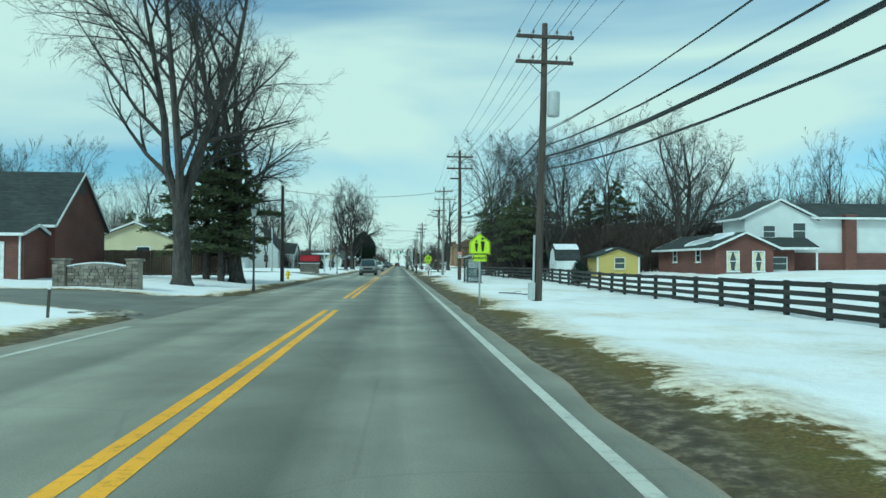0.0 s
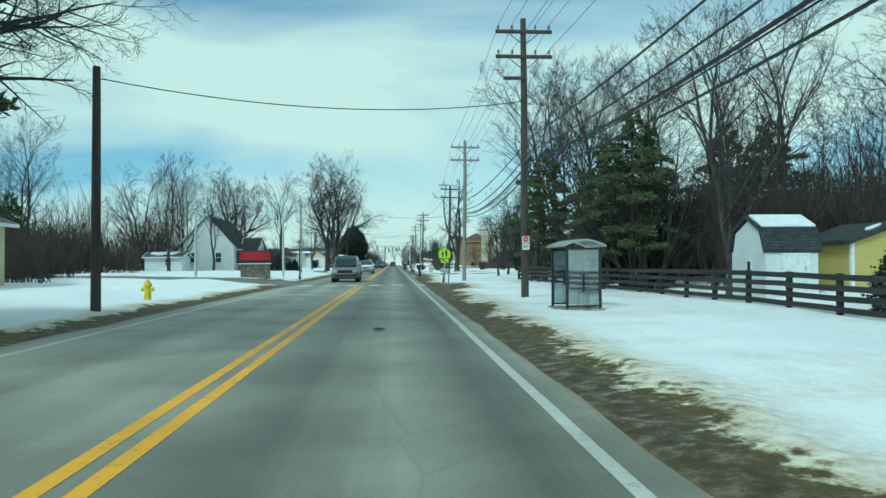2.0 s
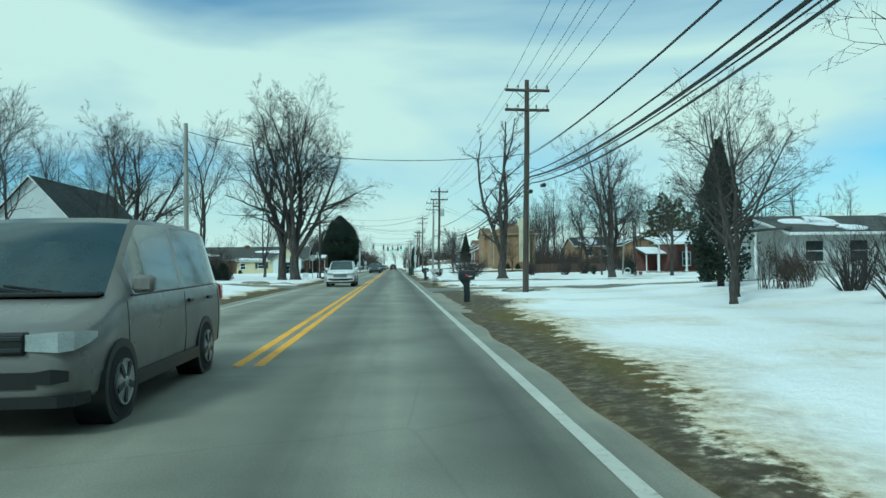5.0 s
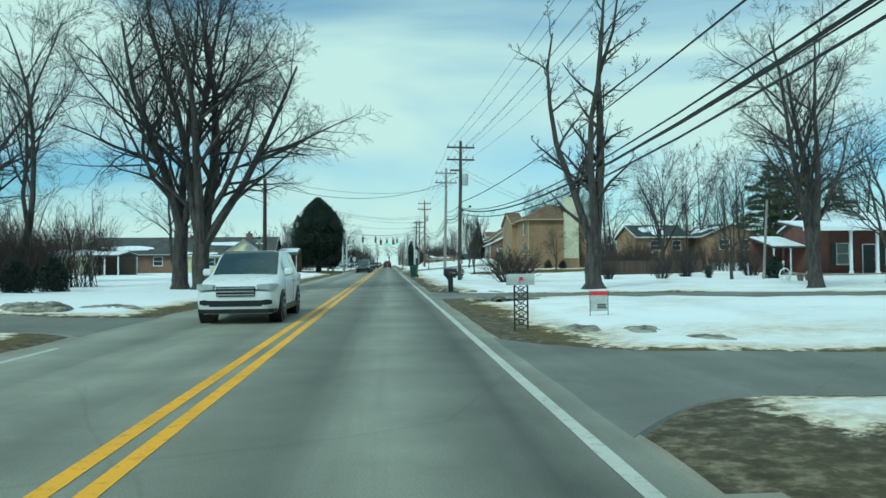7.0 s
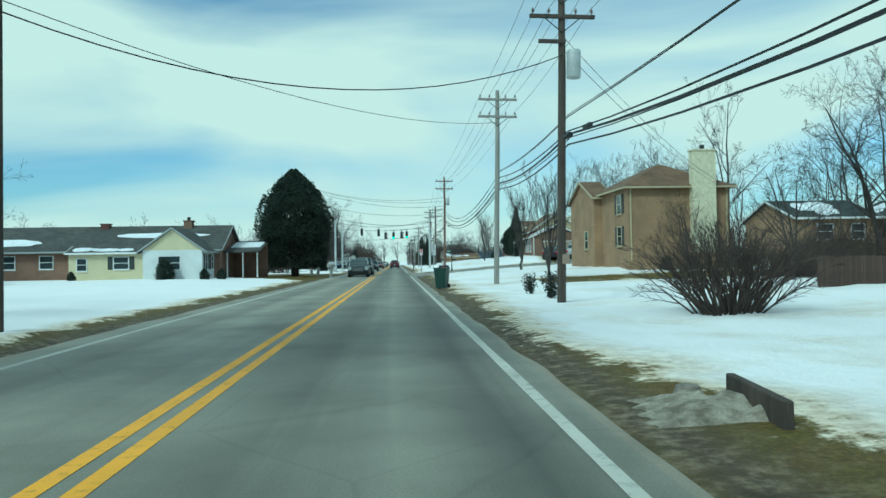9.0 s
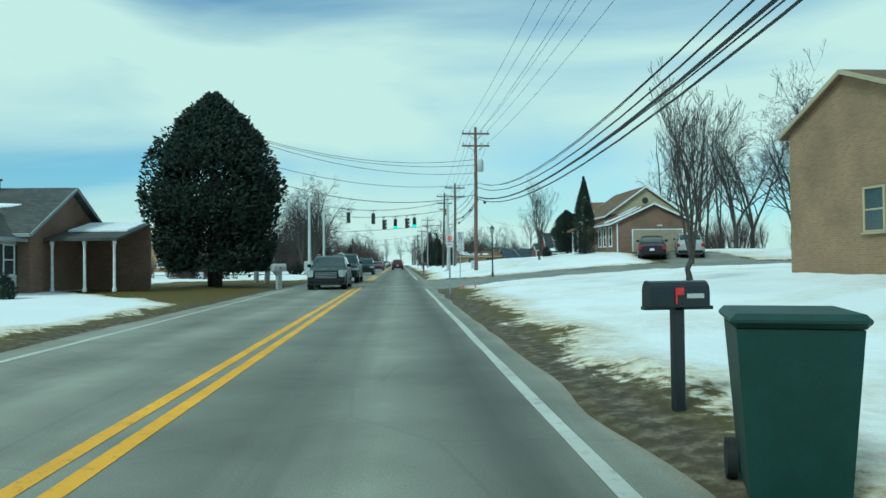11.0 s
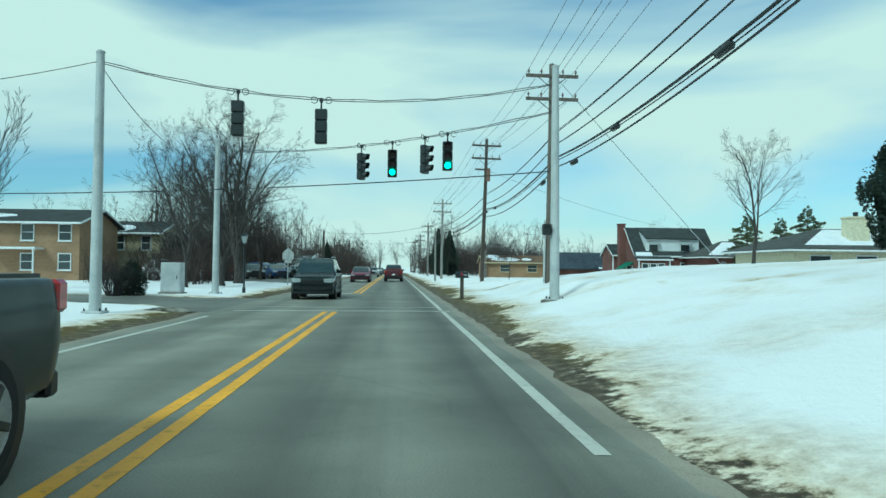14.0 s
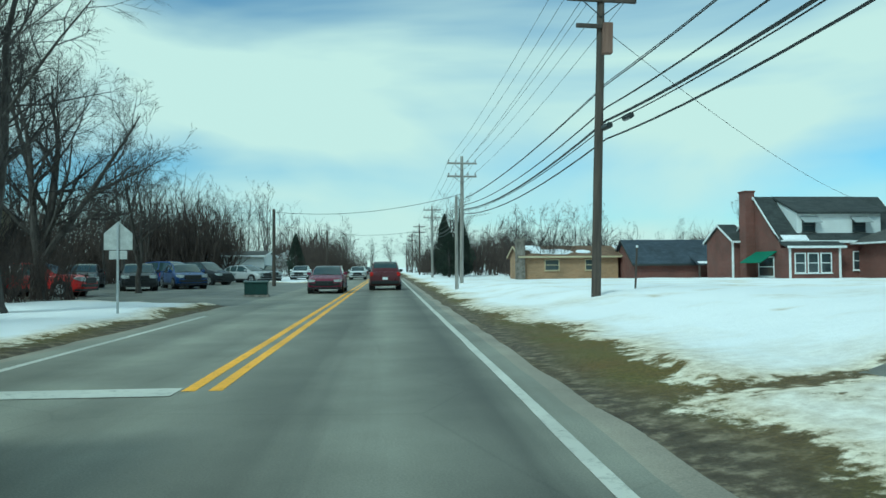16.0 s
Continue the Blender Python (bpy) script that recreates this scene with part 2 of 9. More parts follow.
def asphalt_material(name, base, lanes=True, salt=0.5):
    m, t, b = nodes_of(name)
    co = t.nodes.new("ShaderNodeTexCoord")
    n1 = noise_node(t, 1.0, 5.0, 0.6, (1.6, 0.06, 1))
    n2 = noise_node(t, 0.5, 5.0)
    n3 = noise_node(t, 60.0, 3.0, 0.7)
    lo, hi = tuple(v * 0.72 for v in base), tuple(v * 1.25 for v in base)
    col = ramp(t, n2, [(0.3, lo), (0.7, hi)])
    grit = ramp(t, n3, [(0.3, (0.7, 0.7, 0.7)), (0.7, (1.25, 1.25, 1.25))])
    col = mixed(t, 0.8, col, grit, "MULTIPLY")
    if lanes:
        # wheel paths worn dark, salt-whitened strips between them
        sep = t.nodes.new("ShaderNodeSeparateXYZ")
        link(t, co.outputs["Object"], sep.inputs[0])
        wob = t.nodes.new("ShaderNodeMath")
        wob.operation = "MULTIPLY_ADD"
        link(t, n1, wob.inputs[0])
        wob.inputs[1].default_value = 0.8
        link(t, sep.outputs["X"], wob.inputs[2])
        rng = t.nodes.new("ShaderNodeMapRange")
        rng.inputs["From Min"].default_value = -5.4 + 0.4
        rng.inputs["From Max"].default_value = 2.0 + 0.4
        link(t, wob.outputs[0], rng.inputs["Value"])
        # left-lane stops (below 0.5) raised further: pale road glare put into the colour
        k = [(0.0, 1.45), (0.07, 1.35), (0.15, 1.0), (0.25, 1.62), (0.36, 1.08), (0.46, 1.38), (0.54, 0.95), (0.61, 0.66),
             (0.735, 1.42), (0.865, 0.46), (0.935, 1.05), (1.0, 1.5)]
        bands = ramp(t, rng.outputs["Result"], [(p, (v, v, v * 0.985)) for p, v in k])
        col = mixed(t, 0.9, col, bands, "MULTIPLY")
        # stretches resurfaced in different years: pale and bleached, middling, newer and darker
        age = t.nodes.new("ShaderNodeMapRange")
        age.inputs["From Min"].default_value = 0.0
        age.inputs["From Max"].default_value = 300.0
        link(t, sep.outputs["Y"], age.inputs["Value"])
        k = [(0.0, 1.0), (0.10, 1.02), (0.13, 1.2), (0.24, 1.22), (0.245, 1.0), (0.683, 1.0), (0.687, 0.88), (1.0, 0.86)]
        col = mixed(t, 1.0, col, ramp(t, age.outputs["Result"], [(p, (v, v, v)) for p, v in k]), "MULTIPLY")
    streak = ramp(t, n1, [(0.4, (0.85, 0.85, 0.85)), (0.65, (1.15, 1.15, 1.13))])
    col = mixed(t, salt, col, streak, "MULTIPLY")
    # fine cracks
    vo = t.nodes.new("ShaderNodeTexVoronoi")
    vo.feature = "DISTANCE_TO_EDGE"
    vo.inputs["Scale"].default_value = 0.33
    warp = mixed(t, 0.3, co.outputs["Object"], t.nodes.new("ShaderNodeTexNoise").outputs["Color"], "ADD")
    link(t, warp, vo.inputs["Vector"])
    crack = ramp(t, vo.outputs["Distance"], [(0.0, (0.62, 0.62, 0.62)), (0.008, (1, 1, 1))])
    col = mixed(t, 0.35, col, crack, "MULTIPLY")
    link(t, col, b.inputs["Base Color"])
    b.inputs["Roughness"].default_value = 0.62
    b.inputs["Specular IOR Level"].default_value = 0.45
    bumped(t, b, n3, 0.25, 0.006)
    return m


def paint_material(name, c):
    m, t, b = nodes_of(name)
    n = noise_node(t, 7.0, 6.0, 0.75)
    n2 = noise_node(t, 0.7, 3.0)
    wear = ramp(t, n, [(0.33, (0.45, 0.45, 0.45)), (0.47, (1, 1, 1))])
    tone = ramp(t, n2, [(0.3, (0.8, 0.8, 0.8)), (0.7, (1.05, 1.05, 1.05))])
    link(t, mixed(t, 1.0, mixed(t, 0.7, c, wear, "MULTIPLY"), tone, "MULTIPLY"), b.inputs["Base Color"])
    b.inputs["Roughness"].default_value = 0.6
    return m


M_GROUND = ground_material()
M_ROAD = asphalt_material("worn_asphalt", (0.205, 0.20, 0.162))
M_DRIVE = asphalt_material("drive_asphalt", (0.18, 0.178, 0.152), False, 0.6)
M_CONCRETE = asphalt_material("side_street_concrete", (0.24, 0.235, 0.20), False, 0.6)
M_SHOULDER = asphalt_material("gravel_shoulder", (0.30, 0.265, 0.205), False, 0.5)
M_YELLOW = paint_material("yellow_line_paint", (0.95, 0.46, 0.012))
M_WHITE_LINE = paint_material("white_line_paint", (0.62, 0.61, 0.53))
M_SNOW = surface("roof_snow", (0.78, 0.81, 0.85), (0.88, 0.89, 0.9), 2.0, 0.8, 12.0, 0.3)
M_WOOD_DARK = surface("creosoted_pole_wood", (0.045, 0.036, 0.030), (0.095, 0.075, 0.060), 1.2, 0.85, 30.0, 0.5, stretch=(6, 6, 0.5))
M_WOOD_RED = surface("reddish_pole_wood", (0.13, 0.075, 0.055), (0.22, 0.135, 0.10), 1.2, 0.85, 30.0, 0.5, stretch=(6, 6, 0.5))
M_WOOD_MID = surface("brown_pole_wood", (0.10, 0.085, 0.07), (0.18, 0.155, 0.13), 1.2, 0.85, 30.0, 0.5, stretch=(6, 6, 0.5))
M_WOOD_GREY = surface("weathered_pole_wood", (0.20, 0.19, 0.17), (0.34, 0.33, 0.30), 1.2, 0.85, 30.0, 0.5, stretch=(6, 6, 0.5))
M_STEEL = surface("galvanised_steel", (0.38, 0.40, 0.40), (0.52, 0.54, 0.54), 2.0, 0.45, 30.0, 0.1, 0.6)
M_PALE_STEEL = surface("painted_pale_steel", (0.42, 0.45, 0.45), (0.56, 0.58, 0.57), 1.5, 0.5, 30.0, 0.1)
M_DARK_METAL = plain("dark_painted_metal", (0.02, 0.025, 0.025), 0.4)
M_CABLE = plain("black_cable_sheath", (0.012, 0.013, 0.014), 0.6)
M_WIRE = plain("weathered_wire", (0.10, 0.11, 0.11), 0.5, 0.5)
M_PORCELAIN = plain("grey_porcelain", (0.16, 0.13, 0.12), 0.3)
M_FENCE = surface("black_stained_boards", (0.016, 0.016, 0.015), (0.042, 0.038, 0.034), 2.0, 0.8, 30.0, 0.4, stretch=(1, 0.4, 3), vary=0.25)
M_PRIVACY = surface("brown_fence_boards", (0.055, 0.035, 0.027), (0.11, 0.07, 0.052), 2.0, 0.85, 30.0, 0.4, stretch=(3, 3, 0.4), vary=0.25)
M_BARK = surface("grey_brown_bark", (0.032, 0.028, 0.024), (0.08, 0.07, 0.062), 3.0, 0.9, 20.0, 0.6, stretch=(2, 2, 0.6))
M_TWIG = surface("dark_twigs", (0.024, 0.021, 0.020), (0.052, 0.045, 0.042), 2.0, 0.9, 20.0, 0.0)
M_TWIG_RED = surface("reddish_brush_twigs", (0.040, 0.029, 0.025), (0.088, 0.066, 0.054), 2.0, 0.9, 20.0, 0.0)
M_CEDAR = surface("dark_cedar_needles", (0.010, 0.021, 0.014), (0.026, 0.042, 0.024), 1.2, 0.8, 9.0, 0.0, vary=0.1)
M_PINE = surface("olive_pine_needles", (0.040, 0.056, 0.024), (0.115, 0.128, 0.055), 1.0, 0.8, 9.0, 0.0, vary=0.15)
M_BRICK_RED = brick_material("red_brick", (0.155, 0.058, 0.044), (0.115, 0.045, 0.036), (0.16, 0.12, 0.10))
M_BRICK_BROWN = brick_material("brown_brick", (0.22, 0.13, 0.085), (0.17, 0.10, 0.065), (0.24, 0.19, 0.15))
M_BRICK_TAN = brick_material("tan_brick", (0.32, 0.21, 0.115), (0.26, 0.168, 0.09), (0.33, 0.25, 0.16))
M_WHITE_SIDING = siding_material("white_siding", (0.74, 0.77, 0.76))
M_CREAM_SIDING = siding_material("cream_siding", (0.66, 0.60, 0.38))
M_YELLOW_SIDING = siding_material("yellow_siding", (0.55, 0.44, 0.13))
M_TAN_SIDING = siding_material("tan_siding", (0.50, 0.43, 0.27))
M_BROWN_SIDING = siding_material("brown_siding", (0.20, 0.155, 0.12))
M_GREY_SIDING = siding_material("grey_siding", (0.34, 0.37, 0.37))
M_CREAM = plain("cream_stucco", (0.66, 0.62, 0.44), 0.85)
M_GARAGE = plain("beige_garage_door_paint", (0.36, 0.30, 0.215), 0.6)
M_TRIM = plain("white_trim_paint", (0.74, 0.76, 0.75), 0.5)
M_STREET_GREEN = plain("green_sign_sheeting", (0.01, 0.16, 0.10), 0.35, vary=0.05)
M_SANDY = surface("pale_sandy_grit", (0.15, 0.13, 0.095), (0.40, 0.36, 0.29), 5.0, 0.95, 40.0, 0.7)
M_TAG = plain("faded_tan_board", (0.30, 0.235, 0.17), 0.7)
M_SHUTTER = plain("dark_shutter_paint", (0.03, 0.035, 0.035), 0.5)
M_ROOF_DARK = shingle_material("dark_shingles", (0.030, 0.036, 0.036), (0.055, 0.062, 0.06))
M_ROOF_SLATE = shingle_material("slate_blue_shingles", (0.035, 0.048, 0.065), (0.06, 0.078, 0.10))
M_ROOF_BROWN = shingle_material("brown_shingles", (0.14, 0.085, 0.05), (0.19, 0.12, 0.07))
M_ROOF_GREY = shingle_material("grey_shingles", (0.06, 0.062, 0.058), (0.10, 0.10, 0.092))
M_PANE = plain("window_pane", (0.035, 0.05, 0.055), 0.06, 0.0, 0.6)
M_SHELTER_GLASS = glass_material("scratched_shelter_glass", (0.72, 0.78, 0.78), 0.72)
M_STONE = surface("field_stone", (0.13, 0.115, 0.095), (0.30, 0.27, 0.23), 4.0, 0.9, 25.0, 0.6, vary=0.3)
M_LIME = plain("fluorescent_yellow_green_sheeting", (0.62, 0.85, 0.02), 0.4, vary=0.05)
M_SIGN_WHITE = plain("white_sign_sheeting", (0.78, 0.80, 0.80), 0.4, vary=0.05)
M_SIGN_BACK = plain("bare_aluminium_sign", (0.52, 0.53, 0.5), 0.45, 0.3)
M_SIGN_RED = plain("red_sign_sheeting", (0.62, 0.03, 0.04), 0.4, vary=0.06)
M_BLACK = plain("black_sign_ink", (0.012, 0.012, 0.012), 0.5)
M_HYDRANT = plain("yellow_hydrant_paint", (0.75, 0.55, 0.02), 0.45)
M_BIN = plain("dark_green_plastic", (0.012, 0.045, 0.035), 0.5)
M_MAILBOX_BLACK = plain("black_mailbox_paint", (0.016, 0.022, 0.026), 0.35)
M_MAILBOX_GREY = plain("grey_mailbox_metal", (0.44, 0.45, 0.43), 0.5)
M_ORANGE = plain("orange_marker_plastic", (0.85, 0.10, 0.04), 0.5)
M_RED_LED = plain("red_display_board", (0.34, 0.012, 0.03), 0.35)
M_AWNING = plain("green_awning_cloth", (0.02, 0.16, 0.09), 0.7)
M_RUBBER = plain("tyre_rubber", (0.014, 0.014, 0.015), 0.8)
M_RIM = plain("alloy_rim", (0.45, 0.46, 0.47), 0.3, 0.8)
M_CAR_GLASS = plain("car_glass", (0.030, 0.050, 0.050), 0.04, 0.0, 0.8)
M_LENS = plain("headlamp_lens", (0.40, 0.44, 0.44), 0.1, 0.0, 0.6)
M_TAIL = plain("tail_lamp_lens", (0.42, 0.01, 0.01), 0.12, 0.0, 0.6)
M_GRILLE = plain("black_grille", (0.010, 0.011, 0.012), 0.4)


def car_paint(name, c, metal=0.35):
    """Smooth lacquer with road film in large soft patches."""
    m, t, b = nodes_of(name)
    film = noise_node(t, 1.3, 4.0, 0.6)
    dusty = tuple(v * 0.85 + 0.006 for v in c)
    link(t, ramp(t, film, [(0.4, c), (0.75, dusty)]), b.inputs["Base Color"])
    b.inputs["Metallic"].default_value = metal * 0.4
    link(t, ramp(t, film, [(0.35, (0.25, 0.25, 0.25)), (0.7, (0.45, 0.45, 0.45))]), b.inputs["Roughness"])
    b.inputs["Coat Weight"].default_value = 0.2
    b.inputs["Specular IOR Level"].default_value = 0.3
    b.inputs["Coat Roughness"].default_value = 0.08
    return m


def lamp_material(name, c, strength):
    m, t, b = nodes_of(name)
    b.inputs["Base Color"].default_value = (*(v * 0.5 for v in c), 1)
    b.inputs["Emission Color"].default_value = (*c, 1)
    b.inputs["Emission Strength"].default_value = strength
    return m


M_GREEN_LIGHT = lamp_material("lit_green_signal", (0.05, 1.0, 0.55), 4.0)
M_DARK_LENS = plain("unlit_signal_lens", (0.03, 0.015, 0.01), 0.3)
M_LANTERN_GLASS = plain("frosted_lantern_glass", (0.32, 0.36, 0.36), 0.2, 0.0, 0.3)

# ---- mesh building ----


class Geo:
    """Vertices and faces of one mesh in the making."""

    def __init__(self):
        self.v, self.f = [], []

    def add(self, verts, faces):
        n = len(self.v)
        self.v.extend(tuple(p) for p in verts)
        self.f.extend(tuple(i + n for i in q) for q in faces)
        return self

    def box(self, x0, x1, y0, y1, z0, z1, c=0.0, m=None):
        """A box; c: width of the chamfer along all its edges."""
        X, Y, Z = (x0, x1), (y0, y1), (z0, z1)
        if c <= 0:
            vs = [(X[i], Y[j], Z[k]) for k in (0, 1) for j in (0, 1) for i in (0, 1)]
            fs = [(0, 2, 3, 1), (4, 5, 7, 6), (0, 1, 5, 4), (2, 6, 7, 3), (0, 4, 6, 2), (1, 3, 7, 5)]
        else:
            vs, key = [], {}
            for k in (0, 1):
                for j in (0, 1):
                    for i in (0, 1):
                        s = [(1, -1)[a] for a in (i, j, k)]
                        p = (X[i], Y[j], Z[k])
                        for a in range(3):
                            q = [p[b] + (0 if b == a else s[b] * c) for b in range(3)]
                            key[(i, j, k, a)] = len(vs)
                            vs.append(tuple(q))
            fs = []
            for a in range(3):
                b, d = [q for q in range(3) if q != a]
                for e in (0, 1):
                    ring = []
                    for u, w in ((0, 0), (1, 0), (1, 1), (0, 1)):
                        idx = [0, 0, 0]
                        idx[a], idx[b], idx[d] = e, u, w
                        ring.append(key[(*idx, a)])
                    fs.append(tuple(ring))
                for u in (0, 1):
                    for w in (0, 1):
                        i0, i1 = [0, 0, 0], [0, 0, 0]
                        i0[b] = i1[b] = u
                        i0[d] = i1[d] = w
                        i1[a] = 1
                        fs.append((key[(*i0, b)], key[(*i1, b)], key[(*i1, d)], key[(*i0, d)]))
            for i in (0, 1):
                for j in (0, 1):
                    for k in (0, 1):
                        fs.append(tuple(key[(i, j, k, a)] for a in range(3)))
        if m is not None:
            vs = [tuple(m @ Vector(p)) for p in vs]
        return self.add(vs, fs)

    def tube(self, pts, radii, n=6, caps=True):
        """A round tube along pts; radii: one number or one for each point."""
        pts = [Vector(p) for p in pts]
        if isinstance(radii, (int, float)):
            radii = [radii] * len(pts)
        base = len(self.v)
        last = None
        for i, p in enumerate(pts):
            d = (pts[min(i + 1, len(pts) - 1)] - pts[max(i - 1, 0)]).normalized()
            ref = last if last is not None else (Vector((1, 0, 0)) if abs(d.x) < 0.8 else Vector((0, 1, 0)))
            u = (ref - d * ref.dot(d))
            u = u.normalized() if u.length > 1e-6 else d.orthogonal().normalized()
            w = d.cross(u)
            last = u
            r = radii[i]
            for k in range(n):
                a = 2 * math.pi * k / n
                q = p + (u * math.cos(a) + w * math.sin(a)) * r
                self.v.append((q.x, q.y, q.z))
        for i in range(len(pts) - 1):
            for k in range(n):
                a, b = base + i * n + k, base + i * n + (k + 1) % n
                self.f.append((a, b, b + n, a + n))
        if caps:
            self.f.append(tuple(base + k for k in reversed(range(n))))
            e = base + (len(pts) - 1) * n
            self.f.append(tuple(e + k for k in range(n)))
        return self

    def prism(self, poly, axis, a0, a1):
        """A polygon pushed along an axis; its two numbers are the other two axes in order."""
        def place(p, a):
            q = list(p)
            q.insert("xyz".index(axis), a)
            return tuple(q)
        n = len(poly)
        vs = [place(p, a0) for p in poly] + [place(p, a1) for p in poly]
        fs = [tuple(range(n)), tuple(range(2 * n - 1, n - 1, -1))]
        fs += [(i, i + n, (i + 1) % n + n, (i + 1) % n) for i in range(n)]
        return self.add(vs, fs)

    def lathe(self, profile, n=12, at=(0, 0, 0), m=None):
        """A profile of (radius, height) turned round the upright axis."""
        base = []
        for r, z in profile:
            for k in range(n):
                a = 2 * math.pi * k / n
                base.append(Vector((at[0] + r * math.cos(a), at[1] + r * math.sin(a), at[2] + z)))
        if m is not None:
            base = [m @ p for p in base]
        fs = []
        for i in range(len(profile) - 1):
            for k in range(n):
                a, b = i * n + k, i * n + (k + 1) % n
                fs.append((a, b, b + n, a + n))
        fs.append(tuple(reversed(range(n))))
        e = (len(profile) - 1) * n
        fs.append(tuple(e + k for k in range(n)))
        return self.add([tuple(p) for p in base], fs)


def mesh_of(name, geo, material, smooth=False):
    me = bpy.data.meshes.new(name)
    me.from_pydata(geo.v, [], geo.f)
    me.materials.append(material)
    if len(geo.f) < 6000:
        bm = bmesh.new()
        bm.from_mesh(me)
        bmesh.ops.recalc_face_normals(bm, faces=bm.faces)
        bm.to_mesh(me)
        bm.free()
    if smooth:
        me.polygons.foreach_set("use_smooth", [True] * len(me.polygons))
        if hasattr(me, "set_sharp_from_angle"):
            me.set_sharp_from_angle(angle=radians(40))
    return me


def part(name, geo, material, parent=None, label="", smooth=False):
    """One mesh object under a thing or under a part."""
    ob = new(name, mesh_of(name, geo, material, smooth))
    ob.parent = parent
    return tagged(ob, label)


def thing(name, m, label, category, group=""):
    """The Empty at a thing's base, which carries its parts."""
    ob = new(name)
    ob.empty_display_size = 0.2
    ob.matrix_basis = m
    return tagged(ob, label, category, group)


def structure(name, geo, material, label, category, smooth=False):
    return tagged(part(name, geo, material, None, label, smooth), "", category, "", "structure")


def sagging(p, q, sag, n=12):
    p, q = Vector(p), Vector(q)
    return [p.lerp(q, i / n) - Vector((0, 0, 4 * sag * (i / n) * (1 - i / n))) for i in range(n + 1)]


def letters(text, size, at, parent, material, name="lettering", rx=90, rz=0):
    """Raised lettering in the built-in font, centred at a place, facing -y as a rule."""
    cu = bpy.data.curves.new("lettering", "FONT")
    cu.body, cu.size, cu.align_x, cu.align_y, cu.extrude = text, size, "CENTER", "CENTER", 0.002
    cu.offset = size * 0.022
    tmp = bpy.data.objects.new("lettering", cu)
    scene.collection.objects.link(tmp)
    me = bpy.data.meshes.new_from_object(tmp.evaluated_get(bpy.context.evaluated_depsgraph_get()))
    bpy.data.objects.remove(tmp)
    me.materials.clear()
    me.materials.append(material)
    ob = new(name, me)
    ob.parent = parent
    ob.matrix_basis = pose(*at, rx, 0, rz)
    return ob

# ---- ground, road and pavements ----
RIGHT_X = (2.2, 3.2, 4.7, 6.2, 10.0, 16.0, 25.0, 60.0)
RIGHT_Y = (-200, 36, 50, 95, 128, 152, 171, 180, 200, 209, 216, 224, 240, 252, 262, 300, 420)
RIGHT_Z = (
    (0, .0, -.05, -.08, -.12, .1, .75, 1.2), (0, .0, -.04, -.06, -.15, .2, .8, 1.2), (0, .02, .02, .03, .05, .5, .95, 1.2), (0, .02, .03, .05, .10, .50, .95, 1.2), (0, .02, .03, .03, .03, .02, .0, .3),
    (0, .0, -.06, -.1, -.06, .0, .05, .3), (0, .03, .05, .08, .16, .22, .3, .5), (0, .06, .15, .27, .6, .8, .9, 1.0), (0, .03, .10, .20, .45, .8, 1.0, 1.2),
    (0, .02, .10, .30, .60, .9, 1.0, 1.2), (0, .12, .40, .65, 1.25, 1.75, 1.8, 1.8), (0, .10, .35, .70, 1.35, 1.90, 2.0, 2.0),
    (0, .12, .35, .98, 1.35, 1.65, 1.7, 1.7), (0, .05, .15, .40, .80, 1.0, 1.1, 1.1), (0, .05, .20, .50, .60, .6, .6, .6),
    (0, .03, .08, .15, .20, .25, .3, .3), (0, .02, .05, .05, .10, .1, .1, .1))


LEFT_Y = (-60, 0, 30, 64, 107, 120, 130, 139, 150, 200, 228, 700)
LEFT_X = (-5.6, -5.7, -5.75, -5.75, -5.5, -5.37, -5.1, -5.1, -5.3, -5.4, -5.05, -5.05)


def left_line(y):
    """Where the white line beside the oncoming lane runs."""
    return float(np.interp(y, LEFT_Y, LEFT_X))


def left_edge(y):
    return left_line(y) - 0.42


def ditch(x, y):
    """The hollow before the culvert, deepest at 1."""
    return math.exp(-((x - 4.0) / 0.85) ** 2 - ((y - 129.2) / 1.3) ** 2)


def ground_z(x, y):
    """Height of the lawn and the bank beside the road."""
    if x < 2.2:
        x = x - (left_edge(y) + 5.5) if x < 0 else x
        if x > -5.6:
            return 0.0
        high = float(np.interp(y, (-50, 110, 135), (1.0, 1.0, 0.3)))
        return float(np.interp(-x, (5.6, 6.6, 8.0, 10.0, 20.0), (0.0, 0.04, 0.08, 0.10 + 0.2 * high, 0.12 + 0.4 * high)))
    row = [float(np.interp(x, RIGHT_X, r)) for r in RIGHT_Z]
    return float(np.interp(y, RIGHT_Y, row)) - 0.42 * ditch(x, y)


